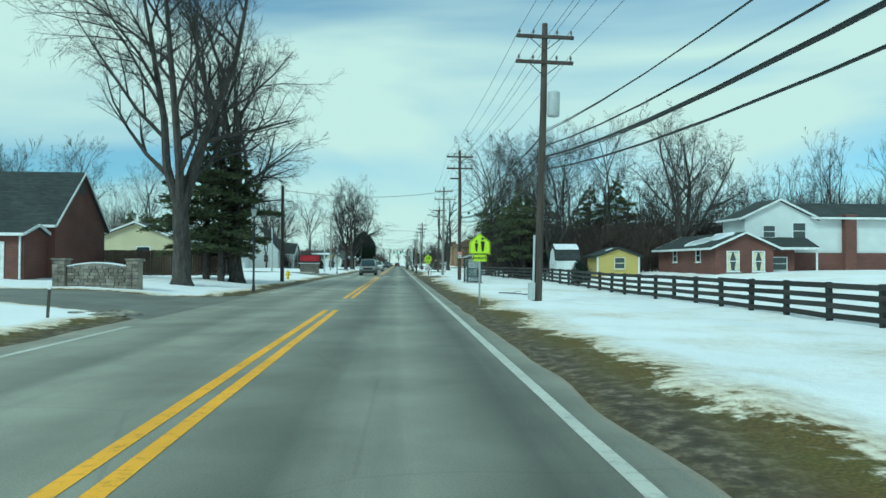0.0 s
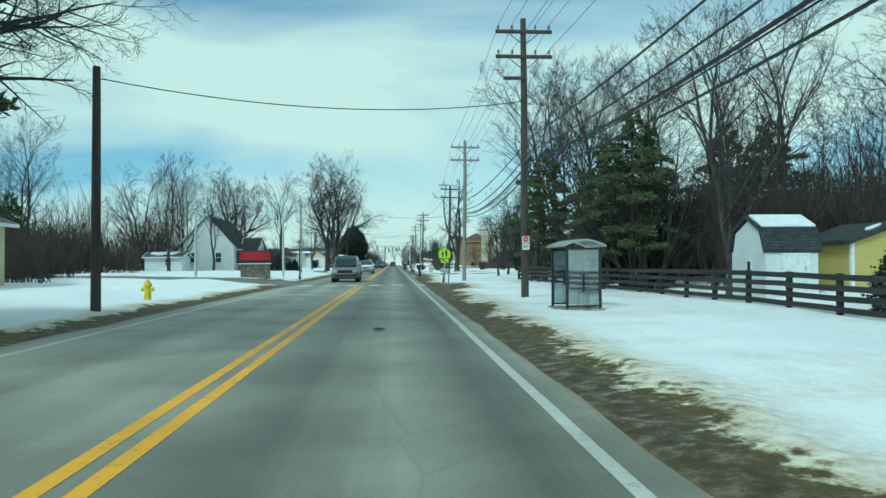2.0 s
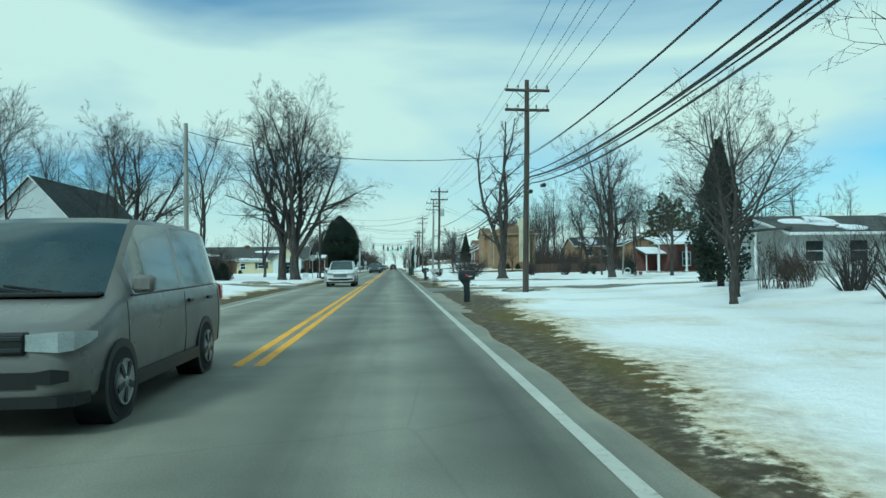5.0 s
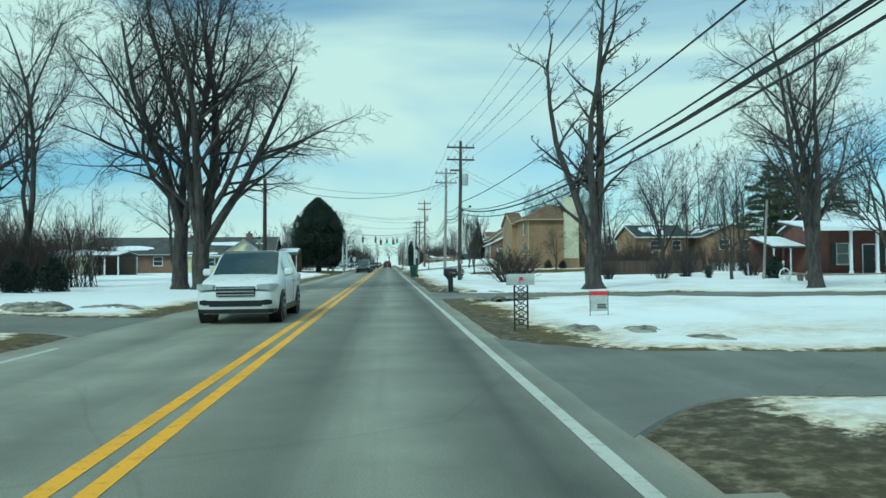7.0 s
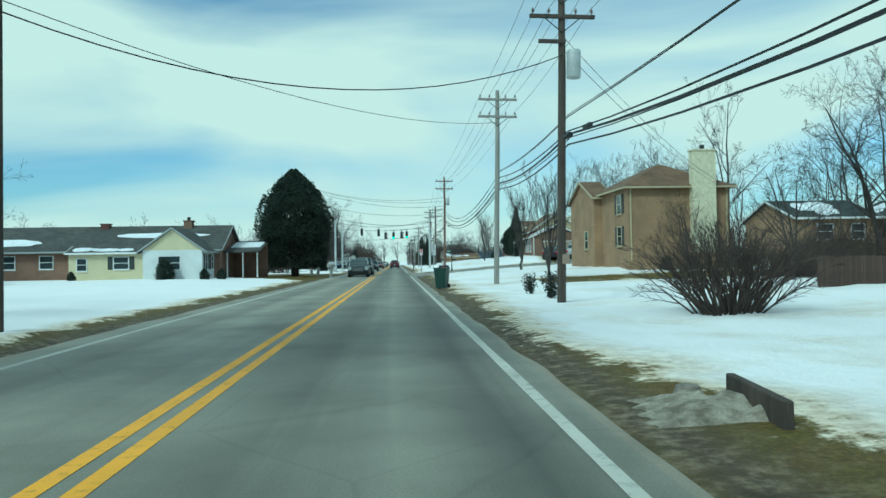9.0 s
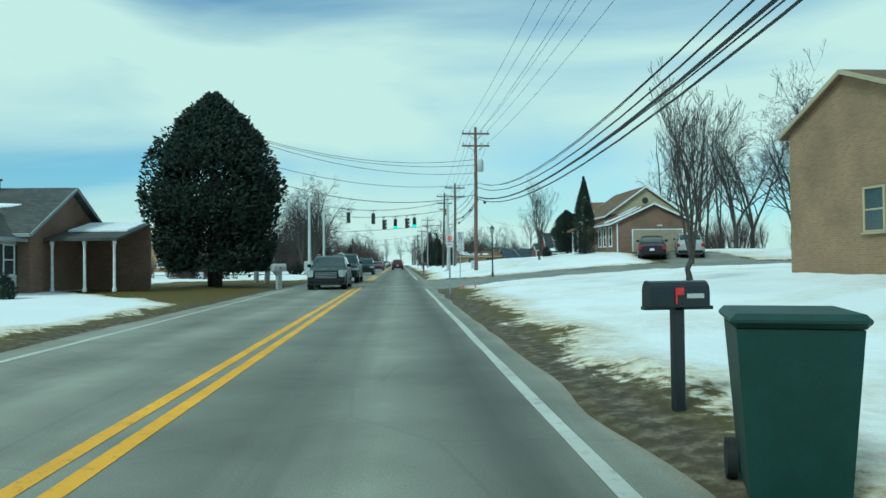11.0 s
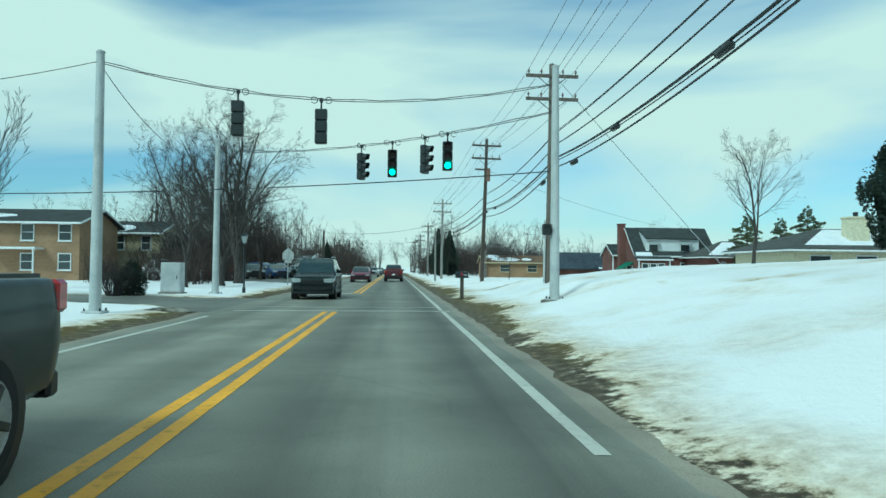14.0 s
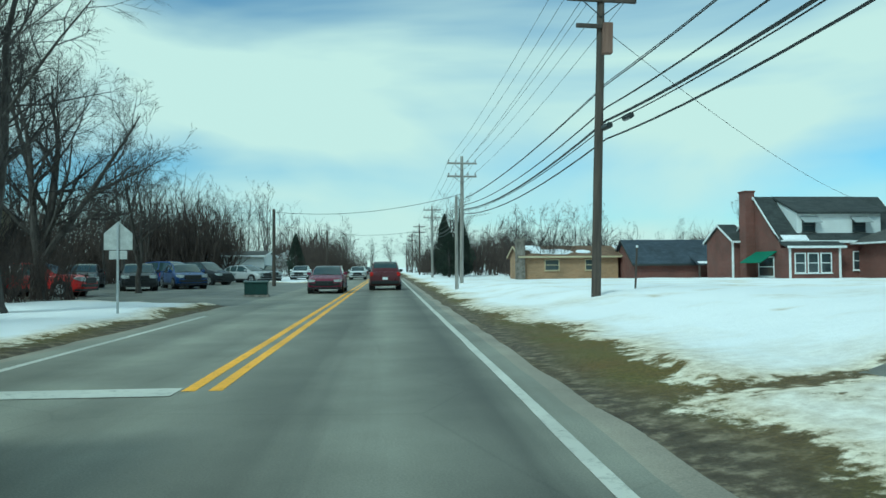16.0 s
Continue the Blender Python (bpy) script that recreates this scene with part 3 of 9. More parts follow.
# paved strips that leave the road: x from, x to, y from, y to, flare, material, name, label
STRIPS = (
    (-60, -4.9, 20.5, 27.6, 4.5, 0.0, M_DRIVE, "side_street", "salt-grey asphalt side street between snowy corners"),
    (-60, -4.9, 75.5, 81.8, 4.5, 0.0, M_DRIVE, "side_street", "wide asphalt side street past a display board"),
    (-40, -4.9, 118.5, 122.0, 2.0, 0.0, M_DRIVE, "driveway", "wet asphalt driveway across a snowy lawn"),
    (1.8, 26, 111.3, 114.6, 2.0, -0.25, M_DRIVE, "driveway", "asphalt driveway cut through snow"),
    (1.8, 40, 131.0, 134.4, 1.6, -0.2, M_DRIVE, "driveway", "narrow asphalt driveway leading across a snowy lawn"),
    (1.8, 60, 203.0, 209.7, 5.0, 0.0, M_CONCRETE, "side_street", "pale concrete side street with salt stains"),
    (17.2, 23.4, 209.3, 216.6, 0.05, 0.0, M_CONCRETE, "driveway", "pale concrete driveway before a garage"),
    (-60, -4.9, 233.5, 239.5, 3.0, 0.0, M_DRIVE, "side_street", "asphalt side street at the signalled junction"),
    (2.7, 26, 244.4, 244.75, 0.05, 0.06, M_DRIVE, "driveway", "wet wheel rut of a snowy driveway"),
    (2.7, 26, 245.8, 246.15, 0.05, 0.06, M_DRIVE, "driveway", "wet wheel rut of a snowy driveway"),
    (-60, -4.9, 266.5, 300.0, 2.0, 0.0, M_DRIVE, "car_park", "wet asphalt car park beside the road"),
)


def strip_gap(x, y):
    """How far a place lies outside the nearest paved strip (below 0: inside)."""
    best = 99.0
    for x0, x1, y0, y1, fl, skew, *_ in STRIPS:
        edge = x1 if x1 < 0 else x0
        y0, y1 = y0 + skew * abs(x - edge), y1 + skew * abs(x - edge)
        d = abs(x - edge)
        grow = fl * max(0.0, 1 - d / (fl * 1.1)) ** 2
        gx = max(x0 - x, x - x1)
        gy = max(y0 - grow - y, y - y1 - grow)
        # snow closes in on mere wheel ruts
        best = min(best, max(gx, gy) + (0.4 if y1 - y0 < 1 else 0.0))
    return best


VERGE_Y = (-50, 0, 25, 50, 64, 68, 72, 78, 94, 98, 108, 117, 126, 140, 146, 160, 185, 196, 214, 220, 232, 244, 250, 262, 420)
VERGE_X = (3.3, 3.4, 3.1, 2.9, 3.0, 4.4, 4.2, 2.8, 3.2, 4.2, 3.7, 3.1, 2.9, 3.3, 2.8, 2.8, 3.0, 3.45, 2.5, 2.5, 3.2, 3.0, 3.6, 2.9, 2.8)


def snow_depth(x, y):
    wob = 0.5 * noise.noise(Vector((x * 0.2, y * 0.33, 0.0))) + 0.3 * noise.noise(Vector((x * 0.9, y * 0.9, 4.0)))
    if x > -2:
        d = (x - float(np.interp(y, VERGE_Y, VERGE_X))) * 0.55
    else:
        edge = 1.1 - left_edge(y)
        if 188 < y < 216:
            edge = edge + 7.0 * min(1, (y - 188) / 8, (216 - y) / 4)
        d = (-x - edge) * 0.75
    d = min(d, (strip_gap(x, y) - 0.3) * 0.8)
    if x > 0:
        d = min(d, 0.6 - 2.2 * ditch(x * 0.8 + 0.7, y))
    if 20 < x < 60 and 60 < y < 100:
        d = min(d, 0.3)
    if 8 < x < 25 and 170.5 < y < 174.5:
        d = min(d, -0.25 + 0.5 * noise.noise(Vector((x * 0.3, y * 0.5, 9.0))))
    if 7 < x < 24 and 226 < y < 272:
        # trampled streaks with grass showing through
        streak = noise.noise(Vector((x * 0.4, y * 0.9, 12.0))) + 0.5 * noise.noise(Vector((x * 1.1, y * 1.3, 15.0)))
        if streak > 0.42:
            d = min(d, 0.35 - 1.6 * (streak - 0.42))
    return max(0.0, min(1.7, 0.5 + d + wob * 0.7))


def spaced(stops):
    out = []
    for a, b, step in stops:
        n = max(1, int(round((b - a) / step)))
        out += [a + (b - a) * i / n for i in range(n)]
    return out + [stops[-1][1]]


def build_ground():
    xs = spaced([(-2500, -300, 400), (-300, -60, 30), (-60, -20, 4), (-20, -9, 0.5), (-9, -5.4, 0.2), (-5.4, 1.79, 1.8), (1.79, 9, 0.25), (9, 24, 1.0),
                 (24, 60, 4), (60, 300, 30), (300, 2500, 400)])
    ys = spaced([(-300, -20, 40), (-20, 290, 0.6), (290, 420, 5), (420, 900, 60), (900, 3500, 500)])
    nx = len(xs)
    vs, snow, mud = [], [], []
    for y in ys:
        for x in xs:
            deep = snow_depth(x, y) if -60 < x < 60 and -20 < y < 420 else 1.7
            s = min(1.0, deep)
            z = ground_z(x, y)
            off = x < left_edge(y) + 0.06 or x > 1.78
            if off and abs(x) < 60:
                lump = noise.noise(Vector((x * 0.45, y * 0.45, 1.0)))
                fine = noise.noise(Vector((x * 1.7, y * 1.7, 2.0)))
                z += 0.09 * s * max(0.0, 0.5 + lump) + 0.02 * fine * s + 0.015 * fine
                # ploughed ridges beside the pavements
                near = math.exp(-((s - 0.62) / 0.16) ** 2)
                z += 0.12 * near * max(0.0, noise.noise(Vector((x * 0.7, y * 0.35, 7.0))) + 0.15)
                gap = strip_gap(x, y)
                if gap < 0.5:
                    z = ground_z(x, y) + (z - ground_z(x, y)) * max(0.0, gap / 0.5) - 0.03 * min(1.0, (0.5 - gap) * 1.5)
                d = x - 1.78 if x > 0 else left_edge(y) - x
                z -= 0.05 * math.exp(-d * 3)
            elif not off:
                z = -0.08
            vs.append((x, y, z))
            snow.append(deep)
            d = abs(x - 2.2) if x > 0 else abs(x - left_edge(y) + 0.3)
            m = math.exp(-(d / 0.45) ** 2) + 0.55 * math.exp(-(strip_gap(x, y) / 1.0) ** 2)
            if x > 0 and (94 < y < 111 or 64 < y < 72):
                m = 1.0
            mud.append(max(0.0, min(1.0, m + 0.4 * noise.noise(Vector((x * 0.5, y * 0.4, 3.0))))))
    fs = [(j * nx + i, j * nx + i + 1, (j + 1) * nx + i + 1, (j + 1) * nx + i) for j in range(len(ys) - 1) for i in range(nx - 1)]
    me = bpy.data.meshes.new("ground")
    me.from_pydata(vs, [], fs)
    me.materials.append(M_GROUND)
    for key, values in (("snow", snow), ("mud", mud)):
        at = me.attributes.new(key, "FLOAT", "POINT")
        at.data.foreach_set("value", values)
    me.polygons.foreach_set("use_smooth", [True] * len(me.polygons))
    tagged(new("ground", me), "lawns and verges under old trampled snow with brown grass fringes", "ground", "", "structure")


build_ground()


def road_strip(name, x0, x1, y0, y1, z, material, label, wob=0.0, step=2.0, left=0.0):
    """A flat strip along the road, with a slightly wandering edge where wob is given; left: the x of the far line to which it keeps its distance."""
    g = Geo()
    n = max(1, int((y1 - y0) / step))
    for i in range(n + 1):
        y = y0 + (y1 - y0) * i / n
        a = wob * noise.noise(Vector((y * 0.5, x0, 0))) + (left_line(y) - left if left else 0.0)
        b = wob * noise.noise(Vector((y * 0.5, x1, 5))) + (left_line(y) - left if left and x1 < 0 else 0.0)
        g.v += [(x0 + a, y, z), (x1 + b, y, z)]
    g.f = [(2 * i, 2 * i + 1, 2 * i + 3, 2 * i + 2) for i in range(n)]
    return structure(name, g, material, label, "road" if "road" in name else "road marking")


road_strip("road", -5.5, 1.80, -60, 700, 0.0, M_ROAD, "worn two-lane asphalt road with dark wheel tracks", 0.10, 0.8, -5.08)
road_strip("shoulder", 1.7, 1.88, -60, 94, -0.012, M_SHOULDER, "crumbled grey shoulder along the lane", 0.10, 0.5)
road_strip("shoulder", 1.7, 2.5, 94, 108, -0.012, M_SHOULDER, "wide crumbled grey shoulder at a drive", 0.25, 0.5)
road_strip("shoulder", 1.7, 1.9, 108, 200, -0.012, M_SHOULDER, "crumbled grey shoulder along the lane", 0.12, 0.5)
road_strip("shoulder", 1.7, 2.08, 211, 330, -0.012, M_SHOULDER, "crumbled grey shoulder along the lane", 0.16, 0.5)
road_strip("shoulder", -5.75, -5.2, -60, 330, -0.012, M_SHOULDER, "crumbled grey shoulder along the lane", 0.15, 0.5, -5.08)
YELLOWS = ((-60, 21.3), (28.2, 71.2), (84.0, 202.4), (210.4, 232.1), (247.5, 700))
for a, b in YELLOWS:
    for x in (-2.17, -1.88):
        road_strip("centre_line", x, x + 0.15, a, b, 0.004, M_YELLOW, "double yellow centre line, scuffed paint", 0.012, 1.5)
for a, b in ((-60, 71.3), (74.1, 199.2), (215.5, 232.2), (233.0, 700)):
    road_strip("edge_line", 1.40, 1.53, a, b, 0.004, M_WHITE_LINE, "worn white edge line", 0.015, 1.5)
for a, b in ((-60, 16.0), (33, 69.5), (88, 116), (125, 230), (245, 260), (303, 700)):
    road_strip("edge_line", -5.14, -5.01, a, b, 0.004, M_WHITE_LINE, "worn white edge line", 0.015, 1.5, -5.08)


def cross_mark(x0, x1, y0, y1, label):
    g = Geo()
    g.add([(x0, y0, 0.008), (x1, y0, 0.008), (x1, y1, 0.008), (x0, y1, 0.008)], [(0, 1, 2, 3)])
    structure("crosswalk_marking", g, M_WHITE_LINE, label, "road marking")


cross_mark(-5.3, 1.75, 71.45, 71.57, "thin white crosswalk edge line")
cross_mark(-5.3, 1.6, 73.85, 73.97, "thin white crosswalk edge line")
for k in range(6):
    cross_mark(-5.45 + k * 1.35, -4.8 + k * 1.35, 71.65, 73.75, "wide white crosswalk bar, worn by tyres")
cross_mark(-4.9, 1.7, 232.3, 232.55, "thin white crosswalk edge line")
cross_mark(-4.4, 1.5, 234.5, 234.66, "thin white crosswalk edge line")
cross_mark(-5.0, -2.2, 247.2, 247.7, "white stop line at the signals")
cross_mark(-0.05, 0.4, 44.25, 44.31, "short worn white dash")

for x0, x1, y0, y1, fl, skew, material, name, label in STRIPS:
    g = Geo()
    edge, far = (x1, x0) if x1 < 0 else (x0, x1)
    n = 40
    for i in range(n + 1):
        x = edge + (far - edge) * (i / n) ** 2
        d = abs(x - edge)
        grow = fl * max(0.0, 1 - d / (fl * 1.1)) ** 2
        for j in range(-1, 10):
            k = min(8, max(0, j))
            y = (y0 - grow) + (y1 - y0 + 2 * grow) * k / 8 + skew * d
            w = 0.15 * noise.noise(Vector((x * 0.7, k, y0))) if k in (0, 8) else 0
            z = (ground_z(x, y) if abs(x - edge) > 0.5 else 0.0) + 0.006 - 0.012 * max(0.0, 1 - max(0.0, d - 0.6) / 1.0)
            # the paving runs down into the soil at its edges
            g.v.append((x, y + w + (j - k) * 0.12, z - (0.1 if j != k else 0.0)))
    for i in range(n):
        for j in range(10):
            a = i * 11 + j
            g.f.append((a, a + 1, a + 12, a + 11))
    structure(name, g, material, label, "street" if "street" in name else "driveway", True)

# ---- trees ----
FINE = [0.008]
REACH = [1.0]


def branch(g, rng, p, d, length, r, level, spread, up, twigs):
    """One limb with its side limbs; the last level are twigs."""
    if level == 0:
        u = d.orthogonal().normalized() * r
        w = d.cross(u)
        tip = p + d * length + Vector((0, 0, length * 0.08))
        h = g[1]
        i = len(h.v)
        h.v += [tuple(p + u), tuple(p - u * 0.5 + w * 0.87), tuple(p - u * 0.5 - w * 0.87), tuple(tip)]
        h.f += [(i, i + 1, i + 3), (i + 1, i + 2, i + 3), (i + 2, i, i + 3)]
        return
    n = 6 if level > 3 else (4 if level > 2 else (3 if level > 1 else 1))
    bend = 0.10 if level > 3 else 0.17
    pts, rad = [p.copy()], [r]
    q, way = p.copy(), d.copy()
    for i in range(n):
        way = (way + Vector((rng.gauss(0, bend), rng.gauss(0, bend), rng.gauss(0, 0.08) + up))).normalized()
        q = q + way * length / n
        pts.append(q.copy())
        rad.append(r * (1 - 0.82 * (i + 1) / n))
    g[0 if level > 2 else 1].tube(pts, rad, 7 if level > 3 else (5 if level > 2 else (4 if level > 1 else 3)), caps=False)
    count = twigs[level]
    for k in range(count):
        f = (0.12 if level > 2 else 0.2) + (0.86 if level > 2 else 0.78) * (k + rng.random()) / count
        i = min(n - 1, int(f * n))
        at = pts[i].lerp(pts[i + 1], f * n - i)
        axis = (pts[i + 1] - pts[i]).normalized()
        side = axis.orthogonal().normalized()
        side.rotate(Matrix.Rotation(rng.uniform(0, 2 * math.pi), 3, axis))
        a = spread * rng.uniform(0.75, 1.3)
        nd = (axis * math.cos(a) + side * math.sin(a)).normalized()
        branch(g, rng, at, nd, length * (1 - 0.5 * f) * rng.uniform(0.45, 0.72) * (REACH[0] if level > 2 else 1.0), max(FINE[0], r * (1 - 0.8 * f) * 0.58), level - 1, spread, up, twigs)


def bare_tree(label, height, stems, spread, seed, trunk_r, bole=0.25, up=0.06, twigs=(0, 4, 5, 5, 6), bark=None, twig=None, flare=1.6, lean=0.16):
    rng = random.Random(seed)
    root = thing("bare_tree", pose(0, 0, 0), label, "tree")
    g = (Geo(), Geo())
    bh = height * bole
    pts = [Vector((0, 0, -0.1)), Vector((0, 0, 0.35)), Vector((rng.gauss(0, 0.05), rng.gauss(0, 0.05), bh * 0.55)),
           Vector((rng.gauss(0, 0.1), rng.gauss(0, 0.1), bh))]
    g[0].tube(pts, [trunk_r * flare, trunk_r * 1.12, trunk_r, trunk_r * 0.92], 10)
    for s in range(stems):
        a = 2 * math.pi * (s + rng.uniform(-0.25, 0.25)) / stems
        tilt = lean * rng.uniform(0.5, 1.4) if s else lean * 0.3
        d = Vector((math.cos(a) * tilt, math.sin(a) * tilt, 1)).normalized()
        branch(g, rng, pts[-1] - Vector((0, 0, 0.3)), d, (height - bh) * rng.uniform(0.82, 1.0), trunk_r * (0.8 if s == 0 else 0.6), 4, spread, up, twigs)
    part("trunk", g[0], bark or M_BARK, root, "", True)
    part("crown", g[1], twig or M_TWIG, root, "leafless branching crown")
    return root


def needle_cloud(rng, count, size, where):
    """Many small blades; where() gives the middle and outward way of one sprig."""
    g = Geo()
    for _ in range(count):
        p, out = where(rng)
        s = size * rng.uniform(0.6, 1.5)
        a = Vector((rng.gauss(0, 1), rng.gauss(0, 1), rng.gauss(0, 1))).normalized()
        d = (out * 1.1 + a * 0.8).normalized()
        w = d.cross(a)
        w = (w.normalized() if w.length > 1e-4 else d.orthogonal()) * s * 0.34
        h = d.cross(w).normalized() * s * 0.16
        i = len(g.v)
        tip, mid = p + d * s, p + d * s * 0.4
        g.v += [tuple(p), tuple(mid + w), tuple(tip), tuple(mid - w), tuple(mid + h)]
        g.f += [(i, i + 1, i + 4), (i + 1, i + 2, i + 4), (i + 2, i + 3, i + 4), (i + 3, i, i + 4)]
    return g


def evergreen(name, label, height, radius, seed, count, size, material, shape, skirt=0.3, trunk_r=0.2, gap=0.0):
    """shape(f): crown radius share at height share f. gap: share of bare bays between the boughs."""
    rng = random.Random(seed)
    root = thing(name, pose(0, 0, 0), label, "tree")
    g = Geo()
    g.tube([(0, 0, -0.1), (0.05, 0, height * 0.4), (0, 0.05, height * 0.93)], [trunk_r * 1.3, trunk_r, 0.03], 8)
    boughs = []
    for k in range(120):
        f = rng.random()
        a = rng.uniform(0, 2 * math.pi)
        boughs.append((f, a, rng.uniform(0.72, 1.12)))
        if k % 2 == 0:
            r = radius * shape(f) * 0.8
            z = skirt + f * (height - skirt)
            g.tube([(0, 0, z - 0.3 * r * 0.5), (math.cos(a) * r * 0.5, math.sin(a) * r * 0.5, z), (math.cos(a) * r, math.sin(a) * r, z + 0.1)], [0.05, 0.035, 0.012], 4)

    def where(rn):
        while True:
            f, a, k = boughs[rn.randrange(len(boughs))]
            f = min(0.995, max(0.0, f + rn.gauss(0, 0.055)))
            a += rn.gauss(0, 0.33)
            r = radius * shape(f) * k * (1 - 0.6 * rn.random() ** 2.2)
            if gap and noise.noise(Vector((math.cos(a) * 2.2, math.sin(a) * 2.2, f * 7 + seed))) < gap - 0.5:
                continue
            break
        z = skirt + f * (height - skirt) + rn.gauss(0, 0.12)
        out = Vector((math.cos(a), math.sin(a), 0.35))
        return Vector((math.cos(a) * r, math.sin(a) * r, z)), out
    part("trunk", g, M_BARK, root, "", True)
    part("crown", needle_cloud(rng, count, size, where), material, root, "dense needle crown with uneven outline")
    return root


def pine(label, height, radius, seed, boughs, sprigs, size, skirt):
    """A loose pine: near-level boughs, each with tufts along its outer half."""
    rng = random.Random(seed)
    root = thing("pine_tree", pose(0, 0, 0), label, "tree")
    g = Geo()
    lean = rng.uniform(-0.3, 0.3)
    g.tube([(0, 0, -0.1), (lean * 0.3, 0, height * 0.4), (lean, 0.1, height * 0.96)], [0.24, 0.17, 0.03], 8)
    limbs = []
    for k in range(boughs):
        f = (k + rng.random()) / boughs
        z = skirt + f * (height - skirt)
        a = k * 2.4 + rng.uniform(-0.5, 0.5)
        reach = radius * (0.75 + 0.35 * f if f < 0.35 else 1.08 * (1 - f) ** 0.75 / 0.72 * 0.87 + 0.06) * rng.uniform(0.55, 1.2)
        p0 = Vector((lean * z / height, 0, z))
        d = Vector((math.cos(a), math.sin(a), 0))
        pts = [p0, p0 + d * reach * 0.5 + Vector((0, 0, 0.10 * reach)), p0 + d * reach + Vector((0, 0, rng.uniform(-0.12, 0.22) * reach))]
        g.tube(pts, [0.05, 0.035, 0.012], 4, caps=False)
        limbs.append((pts, d, reach))
    weights = [q[2] for q in limbs]

    def where(rn):
        pts, d, reach = rn.choices(limbs, weights)[0]
        f = 0.25 + 0.75 * rn.random() ** 0.7
        p = pts[0].lerp(pts[1], f * 2) if f < 0.5 else pts[1].lerp(pts[2], f * 2 - 1)
        side = Vector((-d.y, d.x, 0))
        s = rn.gauss(0, 0.17) * reach * (1.15 - f * 0.5)
        p = p + side * s + Vector((0, 0, rn.gauss(0.03, 0.10)))
        return p, (d + side * s * 0.8 + Vector((0, 0, 0.35))).normalized()
    part("trunk", g, M_BARK, root, "", True)
    part("crown", needle_cloud(rng, sprigs, size, where), M_PINE, root, "loose tufted boughs of needles")
    return root


def scrub(label, height, radius, seed, stems):
    """A far patch of bare brush: many thin stems with a few twigs each."""
    rng = random.Random(seed)
    root = thing("bare_shrub", pose(0, 0, 0), label, "shrub")
    inner, outer = (Geo(), Geo()), (Geo(), Geo())
    for s in range(stems):
        a, q = rng.uniform(0, 2 * math.pi), rng.random() ** 0.5
        p = Vector((math.cos(a) * q * radius * 0.8, math.sin(a) * q * radius * 0.8, -0.05))
        d = Vector((rng.gauss(0, 0.22), rng.gauss(0, 0.22), 1)).normalized()
        branch(outer if q > 0.7 else inner, rng, p, d, height * rng.uniform(0.45, 1.05) * (1.1 - 0.4 * q), 0.035, 1, 0.5, 0.02, (0, 9))
    part("inner_growth", inner[1], M_TWIG_RED, root, "upright leafless stems")
    part("outer_growth", outer[1], M_TWIG_RED, root, "arching leafless stems")
    return root


def thicket(label, height, radius, seed, stems, material, twigs=(0, 4, 4, 0, 0)):
    """Many thin stems that rise from one patch of ground."""
    rng = random.Random(seed)
    root = thing("bare_shrub", pose(0, 0, 0), label, "shrub")
    inner, outer = (Geo(), Geo()), (Geo(), Geo())
    for s in range(stems):
        a, q = rng.uniform(0, 2 * math.pi), rng.random() ** 0.6
        p = Vector((math.cos(a) * q * radius * 0.3, math.sin(a) * q * radius * 0.3, -0.05))
        d = Vector((math.cos(a) * q * radius / height, math.sin(a) * q * radius / height, 1)).normalized()
        branch(outer if q > 0.7 else inner, rng, p, d, height * rng.uniform(0.7, 1.1), 0.03 * height / 2.2, 2, 0.5, 0.02, twigs)
    part("inner_growth", inner[1], material, root, "upright leafless stems")
    part("outer_growth", outer[1], material, root, "arching leafless stems")
    return root


T_BIG = bare_tree("tall leafless maple with a broad crown on snow", 18.5, 3, 0.72, 3, 0.40, 0.2, 0.05, (0, 8, 7, 7, 10), lean=0.26)
T_BIG2 = bare_tree("old leafless maple with many rising limbs", 17.0, 4, 0.75, 8, 0.44, 0.14, 0.045, (0, 8, 7, 7, 8), lean=0.42)
T_MID = bare_tree("slender leafless tree in the snow", 13.0, 2, 0.62, 5, 0.18, 0.22, 0.06, (0, 5, 5, 6, 9), lean=0.16)
T_MID2 = bare_tree("leafless yard tree with forked trunk", 12.0, 3, 0.72, 11, 0.2, 0.18, 0.04, (0, 5, 5, 6, 7), lean=0.34)
T_COL = bare_tree("narrow upright leafless pear tree", 8.5, 6, 0.3, 13, 0.12, 0.14, 0.13, (0, 5, 4, 5, 5), lean=0.16)
REACH[0] = 0.5
T_LOP = bare_tree("lopped leafless tree with thick bare limbs", 15.0, 3, 0.75, 17, 0.36, 0.13, 0.05, (0, 6, 6, 6, 10), lean=0.36, flare=2.0)
REACH[0] = 1.0
FINE[0] = 0.016
T_FAR = bare_tree("leafless tree in a distant wood", 15.0, 2, 0.62, 21, 0.17, 0.2, 0.05, (0, 3, 4, 4, 5), lean=0.2)
T_FAR2 = bare_tree("leafless tree in a distant wood", 13.0, 3, 0.66, 22, 0.16, 0.15, 0.05, (0, 4, 4, 4, 4), lean=0.34)
FINE[0] = 0.008
T_CEDAR = evergreen("cedar_tree", "huge dark green cedar with a full rounded crown", 9.8, 3.9, 4, 62000, 0.19, M_CEDAR,
                    lambda f: (0.62 + 0.55 * f if f < 0.42 else 0.85 * (1 - ((f - 0.42) / 0.6) ** 2.1) + 0.0), 1.0, 0.3)
T_PINE = pine("ragged olive-green pine at the edge of a wood", 12.5, 3.7, 6, 60, 12000, 0.21, 2.2)
